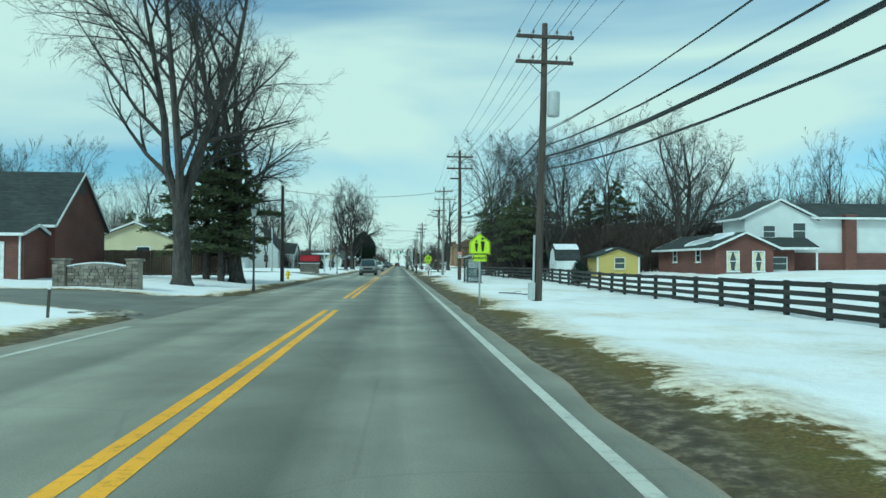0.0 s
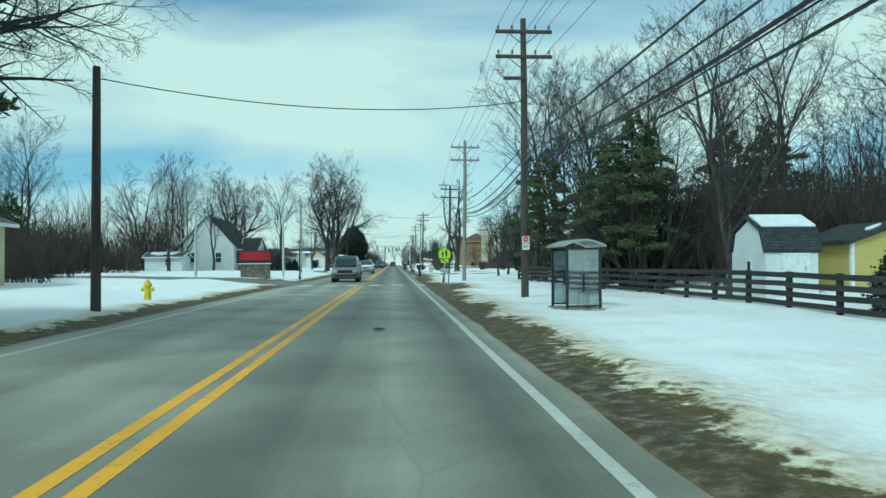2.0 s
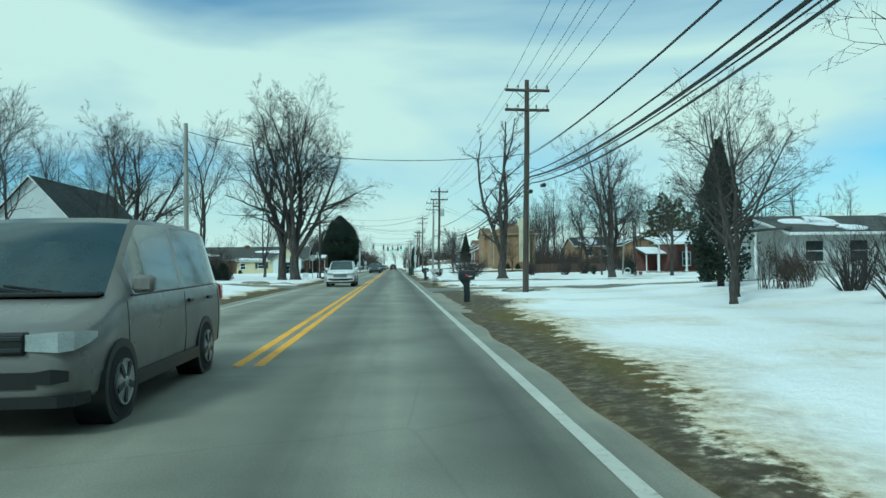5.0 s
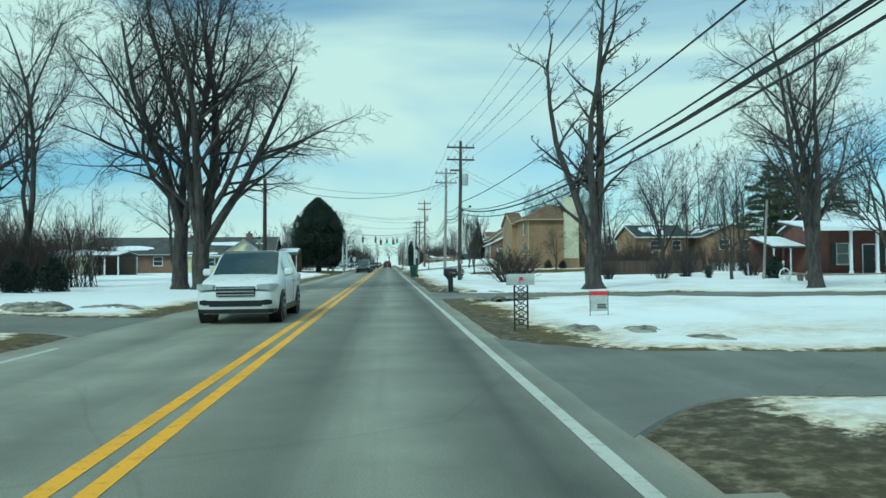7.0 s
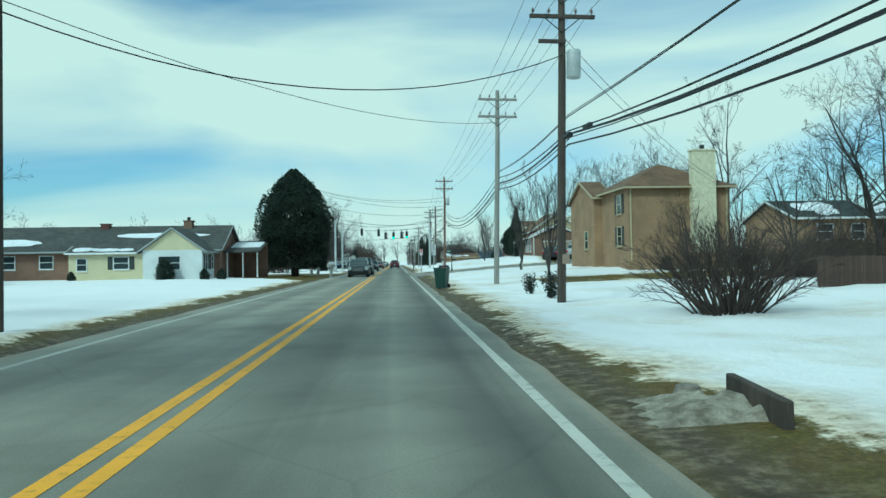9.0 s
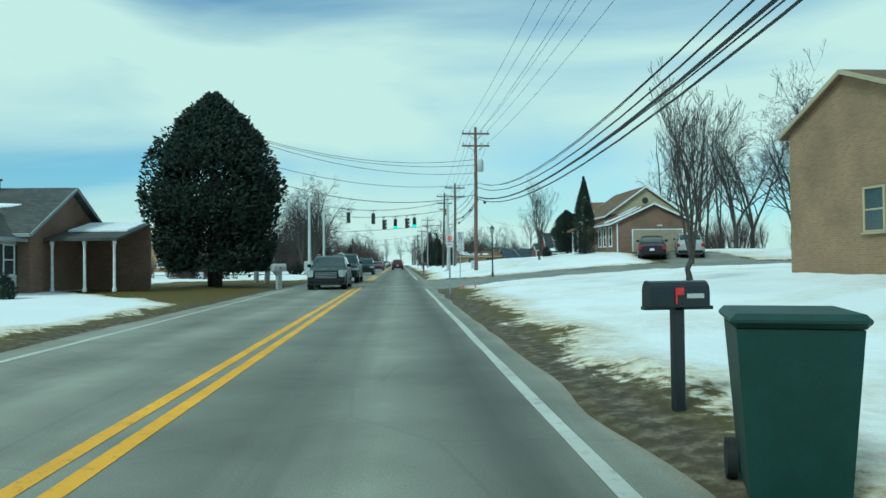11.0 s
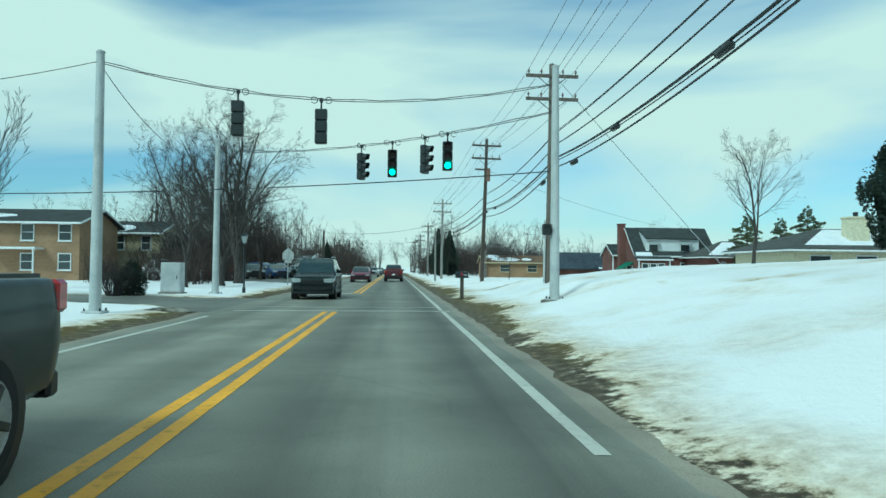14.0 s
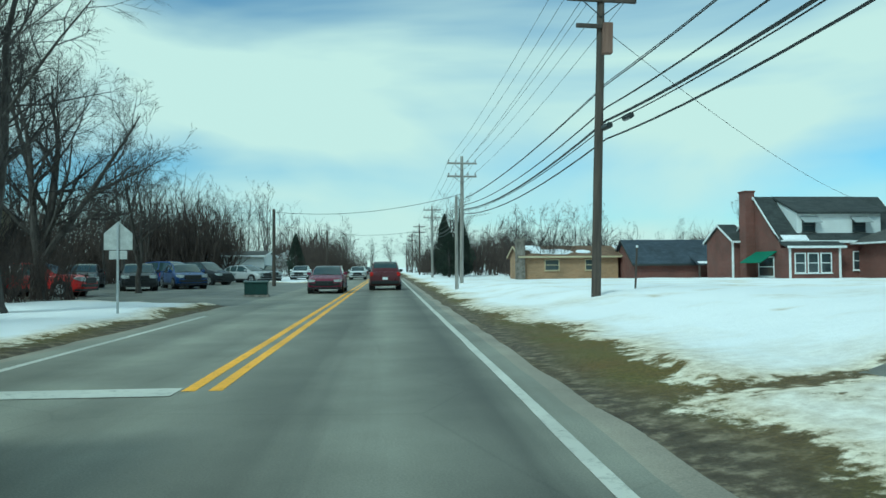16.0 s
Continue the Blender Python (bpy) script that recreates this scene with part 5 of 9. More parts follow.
for k, p, down in ((2, lp1, 3.0), (4, lp2, 3.4), (5, lp8, 2.6), (6, lp8, 1.7), (7, lp12, 2.4), (7, lp12, 2.8), (7, lp12, 3.4), (7, lp13, 4.2), (10, lp15, 2.6), (11, lp16, 2.6)):
    low = p - Vector((0, 0, 0.15 + 0.25 * (down - 2.4)))
    wire(at_pole(k, 0, down), low, 0.55 + 0.3 * ((down * 7) % 1) + (0.7 if k == 5 else 0.0), 0.011 if k == 6 else 0.016, M_CABLE, "overhead_cable", "black service cable sagging across the road", 16)
wire(at_pole(7, 0, 5.0), lp13 - Vector((0, 0, 1.6)), 0.9, 0.022, M_CABLE, "overhead_cable", "black service cable sagging across the road", 16)
wire(at_pole(8, 0, 4.2), (-19.0, 241.5, 4.3), 0.25, 0.022, M_CABLE, "overhead_cable", "straight black cable crossing the junction", 16)
for a, b in ((at_pole(5, 0, 2.0), (21.0, 178.0, 6.0)), (at_pole(5, 0, 2.4), (21.0, 178.0, 5.8)), (at_pole(9, 0, 2.2), (30.0, 283.0, 5.6)), (at_pole(4, 0, 4.0), (21, 109, 4.0)),
             (at_pole(1, 0, 4.2), (21.0, 42.0, 4.0))):
    wire(a, b, 0.5, 0.010, M_CABLE, "overhead_cable", "thin service cable running to a house")


def signal_pole(x, y, h, label, footing=False, ped=False):
    z = ground_z(x, y)
    root = thing("signal_pole", pose(x, y, z), label, "signal pole", "signal poles")
    part("shaft", Geo().tube([(0, 0, 0), (0, 0, h)], [0.155, 0.105], 14), M_PALE_STEEL, root, "", True)
    part("base_plate", Geo().box(-0.26, 0.26, -0.26, 0.26, 0.0, 0.06, 0.01), M_PALE_STEEL, root)
    part("cap", Geo().lathe([(0.115, 0), (0.12, 0.05), (0.05, 0.1)], 12, (0, 0, h)), M_PALE_STEEL, root, "", True)
    for sx in (-1, 1):
        for sy in (-1, 1):
            part("bolt", Geo().tube([(sx * 0.2, sy * 0.2, 0.05), (sx * 0.2, sy * 0.2, 0.13)], 0.025, 6), M_DARK_METAL, root)
    if footing:
        part("footing", Geo().lathe([(0.42, -0.2), (0.42, 0.015), (0.36, 0.03)], 16), M_STONE, root, "concrete footing", True)
    if ped:
        body = part("pedestrian_signal", Geo().box(-0.4, -0.14, -0.2, 0.02, 1.98, 2.32, 0.03), M_DARK_METAL, root, "black pedestrian signal head")
        part("visor", Geo().box(-0.38, -0.16, -0.3, -0.2, 2.25, 2.3, 0.01), M_DARK_METAL, body)
    return Vector((x, y, z + h))


sA = signal_pole(-7.9, 229.8, 6.9, "pale steel signal pole at a street corner")
sB = signal_pole(-7.95, 242.6, 6.7, "pale steel signal pole on the snowy corner")
sC = signal_pole(4.81, 231.7, 7.1, "pale steel signal pole on a concrete footing in snow", True, True)
near_span = sagging(sA - Vector((0, 0, 0.25)), sC - Vector((0, 0, 0.5)), 0.78, 24)
far_span = sagging(sB - Vector((0, 0, 0.3)), sC - Vector((0, 0, 1.35)), 0.45, 24)
for pts, lab in ((near_span, "steel span wire carrying signal heads"), (far_span, "steel span wire carrying signal heads")):
    g = Geo().tube(pts, 0.012, 6).tube([p + Vector((0, 0, 0.05 + 0.02 * math.sin(i * 2.1))) for i, p in enumerate(pts)], 0.012, 5)
    tagged(part("span_wire", g, M_CABLE, None, lab, True), "", "wire", "overhead lines")
wire(sA - Vector((0, 0, 0.3)), sB - Vector((0, 0, 0.6)), 0.9, 0.012, M_CABLE, "span_wire", "steel span wire between two corners")
wire(sA - Vector((0, 0, 0.2)), (-15.5, 226.0, 4.6), 0.3, 0.01, M_CABLE, "span_wire", "steel guy wire at a corner")
wire(at_pole(8, 0.1, 0.5), (13.35, 237.5, 0.95), 0.0, 0.014, M_STEEL, "guy_wire", "straight steel guy wire anchored in the lawn")


def on_span(pts, x):
    for p, q in zip(pts, pts[1:]):
        if min(p.x, q.x) <= x <= max(p.x, q.x):
            return p.lerp(q, (x - p.x) / (q.x - p.x))
    return pts[0]


def traffic_signal(p, turn, lit, label):
    """A three-lens head that hangs from the wire at p; turn 0 faces traffic from -y."""
    root = thing("traffic_signal", pose(p.x, p.y, p.z, 0, 0, turn), label, "traffic light", "hanging signals")
    part("hanger", Geo().tube([(0, 0, 0.05), (0, 0, -0.28)], 0.025, 8).box(-0.05, 0.05, -0.04, 0.04, -0.06, 0.06, 0.01), M_DARK_METAL, root)
    for s in (-1, 1):
        ring = [(s * 0.2 + 0.09 * math.cos(a * math.pi / 6), 0, 0.0 + 0.09 * math.sin(a * math.pi / 6)) for a in range(12)]
        part("cable_loop", Geo().tube(ring, 0.012, 5), M_CABLE, root, "", True)
    z0 = -0.26
    for k in range(3):
        za = z0 - 0.33 * k
        body = part("lamp_section", Geo().box(-0.17, 0.17, -0.1, 0.12, za - 0.325, za, 0.03), M_DARK_METAL, root)
        lens = M_GREEN_LIGHT if (lit and k == 2) else M_DARK_LENS
        part("lens", Geo().lathe([(0.105, 0.0), (0.1, 0.02), (0.05, 0.035)], 16, (0, 0, 0), pose(0, -0.1, za - 0.16, 90, 0, 0)), lens, body, "lit green lens" if lens is M_GREEN_LIGHT else "", True)
        g = Geo()
        n = 10
        for i in range(n + 1):
            a = math.radians(-30 + 240 * i / n)
            c, s = math.cos(a), math.sin(a)
            for rr, yy in ((0.125, -0.1), (0.125, -0.32 + 0.06 * (1 - s)), (0.135, -0.32 + 0.06 * (1 - s)), (0.135, -0.1)):
                g.v.append((rr * c, yy, za - 0.16 + rr * s))
        for i in range(n):
            for j in range(4):
                a, b = i * 4 + j, i * 4 + (j + 1) % 4
                g.f.append((a, b, b + 4, a + 4))
        part("visor", g, M_DARK_METAL, body, "", True)
    return root


for pts, x, turn, lit, lab in ((near_span, -4.4, 180, False, "black traffic signal seen from behind"), (near_span, -2.15, 180, False, "black traffic signal seen from behind"),
                               (far_span, -1.3, 62, False, "black traffic signal turned to the side street"), (far_span, -0.15, 0, True, "black traffic signal showing green"),
                               (far_span, 0.98, 62, False, "black traffic signal turned to the side street"), (far_span, 1.72, 0, True, "black traffic signal showing green")):
    traffic_signal(on_span(pts, x), turn, lit, lab)

# ---- fences ----


def board_fence():
    root = thing("board_fence", pose(0, 0, 0), "black four-board paddock fence along a snowy lawn", "fence")
    line = ((11.0, 4.0), (10.95, 22.0), (10.8, 38.0), (10.1, 56.0), (9.35, 66.0), (8.95, 80.0))
    ys = np.arange(4.0, 80.5, 2.0)
    tops = [(float(np.interp(y, [p[1] for p in line], [p[0] for p in line])), float(y)) for y in ys]
    rng = random.Random(5)
    post_mesh = mesh_of("post", Geo().box(-0.065, 0.065, -0.065, 0.065, -0.25, 1.02, 0.012), M_FENCE)
    for x, y in tops:
        ob = new("post", post_mesh)
        ob.parent = root
        ob.matrix_basis = pose(x, y, ground_z(x, y), rng.gauss(0, 1.0), rng.gauss(0, 1.0), 0)
    for (xa, ya), (xb, yb) in zip(tops, tops[1:]):
        for z in (0.18, 0.43, 0.68, 0.93):
            za, zb = ground_z(xa, ya) + z + rng.gauss(0, 0.01), ground_z(xb, yb) + z + rng.gauss(0, 0.01)
            d = Vector((xb - xa, yb - ya, zb - za))
            turn = Vector((0, 1, 0)).rotation_difference(d).to_matrix().to_4x4()
            m = Matrix.Translation(((xa + xb) / 2 - 0.08, (ya + yb) / 2, (za + zb) / 2)) @ turn
            part("board", Geo().box(-0.014, 0.014, -d.length / 2 - 0.03, d.length / 2 + 0.03, -0.07, 0.07, 0.004, m), M_FENCE, root)
    # the return at the far end of the paddock
    for i in range(7):
        ob = new("post", post_mesh)
        ob.parent = root
        x = 11.0 + 2 * i
        ob.matrix_basis = pose(x, 80.0, ground_z(x, 80.0))
    for z in (0.18, 0.43, 0.68, 0.93):
        part("board", Geo().prism([(8.95, z - 0.07), (23.0, z + 0.83), (23.0, z + 0.97), (8.95, z + 0.07)], "y", 80.07, 80.1), M_FENCE, root)


board_fence()


def privacy_fence(x0, y0, x1, y1, h, label):
    root = thing("privacy_fence", pose(x0, y0, ground_z(x0, y0)), label, "fence")
    d = Vector((x1 - x0, y1 - y0, 0))
    n = int(d.length / 0.145)
    turn = Vector((1, 0, 0)).rotation_difference(d).to_matrix().to_4x4()
    rng = random.Random(9)
    mesh = mesh_of("picket", Geo().box(0.004, 0.141, -0.012, 0.012, 0.04, h, 0.004), M_PRIVACY)
    for i in range(n):
        ob = new("picket", mesh)
        ob.parent = root
        ob.matrix_basis = turn @ pose(i * 0.145, rng.gauss(0, 0.004), rng.gauss(0, 0.012))
    for z in (0.3, h * 0.5, h - 0.3):
        part("rail", Geo().box(0, d.length, 0.014, 0.06, z - 0.04, z + 0.04, 0.005, turn), M_PRIVACY, root)


privacy_fence(-21.0, 44.5, -10.2, 46.3, 1.6, "brown wooden privacy fence behind large trees")
privacy_fence(16.0, 160.0, 27.0, 163.0, 1.2, "brown wooden yard fence behind shrubs")

# ---- houses ----


def face_matrix(face, c, at):
    """Local frame of a wall: x along the wall, y into it, z up."""
    return {"y-": pose(c, at, 0), "y+": pose(c, at, 0, 0, 0, 180), "x-": pose(at, c, 0, 0, 0, -90), "x+": pose(at, c, 0, 0, 0, 90)}[face]


def window(parent, face, c, at, z0, w, h, shutters=False, frame_mat=None, name="window"):
    m = face_matrix(face, c, at)
    fm = frame_mat or M_TRIM
    g = Geo()
    t = 0.07
    for x0, x1, a, b in ((-w / 2 - t, w / 2 + t, z0 + h, z0 + h + t), (-w / 2 - t, w / 2 + t, z0 - t, z0), (-w / 2 - t, -w / 2, z0, z0 + h), (w / 2, w / 2 + t, z0, z0 + h)):
        g.box(x0, x1, -0.05, 0.0, a, b, 0.008, m)
    g.box(-w / 2, w / 2, -0.035, 0.0, z0 + h * 0.5 - 0.025, z0 + h * 0.5 + 0.025, 0, m)
    fr = part(name, g, fm, parent)
    part("pane", Geo().box(-w / 2, w / 2, -0.018, -0.004, z0, z0 + h, 0, m), M_PANE, fr, "dark reflecting pane")
    part("sill", Geo().box(-w / 2 - 0.12, w / 2 + 0.12, -0.1, -0.002, z0 - t - 0.05, z0 - t, 0.01, m), fm, fr)
    if shutters:
        for s in (-1, 1):
            part("shutter", Geo().box(s * (w / 2 + 0.28) - 0.19, s * (w / 2 + 0.28) + 0.19, -0.04, -0.002, z0 - 0.05, z0 + h + 0.05, 0.008, m), M_SHUTTER, fr)
    return fr


def door(parent, face, c, at, z0, w=0.95, h=2.05, mat=None, name="door"):
    m = face_matrix(face, c, at)
    g = Geo()
    g.box(-w / 2 - 0.09, -w / 2, -0.05, 0, z0, z0 + h + 0.09, 0.008, m).box(w / 2, w / 2 + 0.09, -0.05, 0, z0, z0 + h + 0.09, 0.008, m)
    g.box(-w / 2, w / 2, -0.05, 0, z0 + h, z0 + h + 0.09, 0.008, m)
    fr = part("door_frame", g, M_TRIM, parent)
    g = Geo().box(-w / 2, w / 2, -0.03, -0.003, z0, z0 + h, 0, m)
    rows = 4 if w > 2 else 3
    cols = max(2, int(w / 0.6))
    for i in range(cols):
        for j in range(rows):
            x0 = -w / 2 + 0.08 + i * (w - 0.08) / cols
            za = z0 + 0.1 + j * (h - 0.1) / rows
            g.box(x0, x0 + (w - 0.08) / cols - 0.08, -0.042, -0.03, za, za + (h - 0.1) / rows - 0.1, 0.008, m)
    leaf = part(name, g, mat or M_TRIM, fr)
    if w < 2:
        part("door_handle", Geo().tube([m @ Vector((w * 0.36, -0.03, z0 + 1.0)), m @ Vector((w * 0.36, -0.09, z0 + 1.0))], 0.03, 8), M_STEEL, leaf)


def block(parent, x0, x1, y0, y1, z0, ze, zr, ridge, wall, roof, over=0.4, hip=False, gable=None, snow=0.0, seed=1, trim=None):
    """A house body with a gable or hip roof; ridge: axis of the ridge."""
    xm, ym = (x0 + x1) / 2, (y0 + y1) / 2
    part("wall", Geo().box(x0, x1, y0, y1, z0 - 0.7, ze), wall, parent)
    trim = trim or M_TRIM
    t = 0.14
    rise = (zr - ze)
    if hip:
        ox0, ox1, oy0, oy1 = x0 - over, x1 + over, y0 - over, y1 + over
        if ridge == "x":
            e = min((oy1 - oy0) / 2, (ox1 - ox0) / 2 - 0.1)
            top = [(ox0 + e, ym, zr), (ox1 - e, ym, zr)]
        else:
            e = min((ox1 - ox0) / 2, (oy1 - oy0) / 2 - 0.1)
            top = [(xm, oy0 + e, zr), (xm, oy1 - e, zr)]
        zb = ze - 0.05
        vs = [(ox0, oy0, zb), (ox1, oy0, zb), (ox1, oy1, zb), (ox0, oy1, zb), (ox0, oy0, zb + t), (ox1, oy0, zb + t), (ox1, oy1, zb + t), (ox0, oy1, zb + t), *top]
        fs = [(0, 1, 2, 3), (0, 1, 5, 4), (1, 2, 6, 5), (2, 3, 7, 6), (3, 0, 4, 7)]
        fs += [(4, 5, 9, 8), (5, 6, 9), (6, 7, 8, 9), (7, 4, 8)] if ridge == "x" else [(4, 5, 8), (5, 6, 9, 8), (6, 7, 9), (7, 4, 8, 9)]
        rf = part("roof", Geo().add(vs, fs), roof, parent)
        for a, b, c, d in ((ox0 - 0.08, ox1 + 0.08, oy0 - 0.08, oy0), (ox0 - 0.08, ox1 + 0.08, oy1, oy1 + 0.08), (ox0 - 0.08, ox0, oy0, oy1), (ox1, ox1 + 0.08, oy0, oy1)):
            part("gutter", Geo().box(a, b, c, d, zb, zb + 0.11, 0.015), trim, rf)
        return rf
    a0, a1 = (x0, x1) if ridge == "x" else (y0, y1)
    b0, b1 = (y0, y1) if ridge == "x" else (x0, x1)
    bm = (b0 + b1) / 2
    part("gable", Geo().prism([(b0, ze + 0.002), (b1, ze + 0.002), (bm, zr)], ridge, a0 + 0.001, a1 - 0.001), gable or wall, parent)
    k = rise / (bm - b0)
    lo = ze - over * k
    g = Geo()
    g.prism([(b0 - over, lo), (bm, zr), (bm, zr + t * 1.2), (b0 - over, lo + t * 1.2)], ridge, a0 - over * 0.6, a1 + over * 0.6)
    g.prism([(b1 + over, lo), (bm, zr), (bm, zr + t * 1.2), (b1 + over, lo + t * 1.2)], ridge, a0 - over * 0.6, a1 + over * 0.6)
    rf = part("roof", g, roof, parent)
    for s, a in ((-1, a0 - over * 0.6), (1, a1 + over * 0.6)):
        g = Geo()
        e0, e1 = (a - 0.05, a) if s < 0 else (a, a + 0.05)
        for bs in (b0 - over, b1 + over):
            part("rake_board", Geo().prism([(bs, lo + 0.03), (bm, zr + 0.03), (bm, zr + t * 1.2 + 0.003), (bs, lo + t * 1.2 + 0.003)], ridge, e0, e1), trim, rf)
    for s, b in ((-1, b0 - over), (1, b1 + over)):
        g = Geo()
        e0, e1 = (b - 0.1, b - 0.003) if s < 0 else (b + 0.003, b + 0.1)
        lims = (a0 - over * 0.6, a1 + over * 0.6)
        if ridge == "x":
            g.box(lims[0], lims[1], e0, e1, lo, lo + 0.15, 0.015)
        else:
            g.box(e0, e1, lims[0], lims[1], lo, lo + 0.15, 0.015)
        part("gutter", g, trim, rf)
    if snow:
        rng = random.Random(seed)
        for s in (-1, 1):
            for _ in range(int(3 * snow) + 1):
                f0, w = rng.uniform(0.02, 0.5), rng.uniform(0.12, 0.4) * (0.6 + snow)
                c0, cw = rng.uniform(0, 0.6), rng.uniform(0.15, 0.4)
                ring = []
                for q in range(18):
                    an = 2 * math.pi * q / 18
                    rr = 0.7 + 0.3 * rng.random()
                    u = min(0.98, max(0.01, f0 + w * 0.5 + w * 0.5 * rr * math.cos(an)))
                    v = min(0.99, max(0.01, c0 + cw * 0.5 + cw * 0.5 * rr * math.sin(an)))
                    bb = (b0 - over) + u * (bm - b0 + over) if s < 0 else (b1 + over) - u * (b1 + over - bm)
                    zz = lo + u * (zr - lo) + t * 1.2
                    aa = a0 + v * (a1 - a0)
                    ring.append((aa, bb, zz) if ridge == "x" else (bb, aa, zz))
                gg = Geo()
                n = len(ring)
                gg.add([(p[0], p[1], p[2] + 0.004) for p in ring] + [(p[0], p[1], p[2] + 0.05) for p in ring],
                       [tuple(range(n)), tuple(range(n, 2 * n))] + [(i, (i + 1) % n, (i + 1) % n + n, i + n) for i in range(n)])
                part("snow_patch", gg, M_SNOW, rf, "patch of old snow")
    return rf


def chimney(parent, x0, x1, y0, y1, z0, z1, mat, pot=True):
    c = part("chimney", Geo().box(x0, x1, y0, y1, z0, z1, 0.01).box(x0 - 0.06, x1 + 0.06, y0 - 0.06, y1 + 0.06, z1, z1 + 0.1, 0.01), mat, parent)
    if pot:
        part("chimney_pot", Geo().lathe([(0.14, 0), (0.14, 0.2), (0.18, 0.22), (0.1, 0.3)], 10, ((x0 + x1) / 2, (y0 + y1) / 2, z1 + 0.1)), M_DARK_METAL, c, "", True)


def downspout(parent, x, y, z0, z1, mat=None):
    part("downspout", Geo().box(x - 0.045, x + 0.045, y - 0.1, y - 0.02, z0, z1, 0.01), mat or M_TRIM, parent)


def column(parent, x, y, z0, z1, r=0.11):
    g = Geo().lathe([(r * 1.5, 0), (r * 1.5, 0.12), (r, 0.18), (r * 0.9, (z1 - z0) - 0.2), (r * 1.3, (z1 - z0) - 0.14), (r * 1.4, z1 - z0)], 12, (x, y, z0))
    part("column", g, M_TRIM, parent, "", True)


def house(x, y, label, name="house", category="house", lift=0.0):
    return thing(name, pose(x, y, ground_z(x, y) + lift), label, category)


# red brick house with a steep roof and a garage wing
h = house(-21.8, 41.7, "red brick house with steep dark roof and white garage door")
block(h, -7.0, 4.0, -3.1, 3.1, 0, 2.9, 5.75, "x", M_BRICK_RED, M_ROOF_DARK, 0.3)
block(h, -6.0, 3.6, -5.4, -3.1, 0, 2.2, 2.6, "x", M_BRICK_RED, M_ROOF_DARK, 0.25)
door(h, "y-", 0.4, -5.4, 0.0, 4.4, 1.75, M_TRIM, "garage_door")
downspout(h, 3.45, -5.4, 0, 2.2)
part("vent", Geo().box(4.001, 4.03, -0.3, 0.3, 4.7, 5.15, 0.01), M_SHUTTER, h, "small dark gable vent")
# cream house behind the board fence
h = house(-19.4, 57.5, "cream-sided bungalow with snow on its roof")
block(h, -2.9, 2.9, -3.2, 4.0, 0, 2.6, 3.75, "y", M_CREAM_SIDING, M_ROOF_GREY, 0.4, snow=1.0, seed=4)
window(h, "y-", 0.6, -3.2, 1.0, 0.9, 1.0)
# white two-storey house with a brick wing behind the paddock fence
h = house(26.0, 47.0, "white-sided two-storey house with red brick lower floor")
block(h, -2.65, 2.2, 0.0, 3.2, 0.0, 3.6, 4.75, "y", M_WHITE_SIDING, M_ROOF_DARK, 0.35)
part("wall", Geo().box(-2.67, 9.5, -0.05, 0.09, -0.6, 1.25), M_BRICK_RED, h, "red brick lower wall")
block(h, 2.2, 9.5, 0.1, 6.5, 0, 3.65, 4.75, "x", M_WHITE_SIDING, M_ROOF_DARK, 0.4)
chimney(h, 4.2, 5.0, -0.35, 0.06, 0, 3.75, M_BRICK_RED, False)
for c, w, z0, hh in ((-0.95, 0.8, 2.3, 0.75), (1.15, 0.85, 2.2, 1.05)):
    window(h, "y-", c, 0.0, z0, w, hh)
# brick wing with a long snowy side roof
block(h, -5.6, -1.75, -2.0, 8.0, 0, 1.55, 2.4, "y", M_BRICK_RED, M_ROOF_DARK, 0.4, snow=1.6, seed=3)
for c in (-4.45, -2.75):
    window(h, "y-", c, -2.0, 0.05, 0.72, 1.2)
    for d in (-1, 1):
        part("curtain", Geo().prism([(c + d * 0.35, 0.06), (c + d * 0.1, 0.06), (c + d * 0.2, 0.7), (c + d * 0.06, 1.22), (c + d * 0.35, 1.22)], "y", -2.0235, -2.0185), M_CREAM, h, "pale tied curtain in the window")
window(h, "x-", 0.6, -5.6, 0.65, 0.62, 0.75)
window(h, "x-", 4.6, -5.6, 0.65, 0.62, 0.75)
# porch beside the wing
part("roof", Geo().prism([(-1.7, 1.45), (0.06, 2.2), (0.06, 2.32), (-1.7, 1.57)], "x", -1.75, 1.6), M_ROOF_DARK, h, "dark porch roof")
part("fascia", Geo().box(-1.75, 1.6, -1.76, -1.7, 1.42, 1.58, 0.01), M_TRIM, h)
part("wall", Geo().box(-1.75, 0.3, -0.9, -0.06, -0.6, 1.5), M_BRICK_RED, h, "red brick porch wall")
window(h, "y-", -0.75, -0.9, 0.1, 0.95, 0.8)
column(h, 1.45, -1.55, -0.3, 1.45, 0.07)
# white house half hidden behind it
h = house(29.0, 70.0, "low white house with snowy roof behind bare trees")
block(h, -2.9, 3.2, -2.5, 3.5, 0, 2.9, 4.1, "x", M_WHITE_SIDING, M_ROOF_GREY, 0.4, snow=2.6, seed=91)
window(h, "y-", -1.2, -2.5, 1.0, 0.8, 0.9)
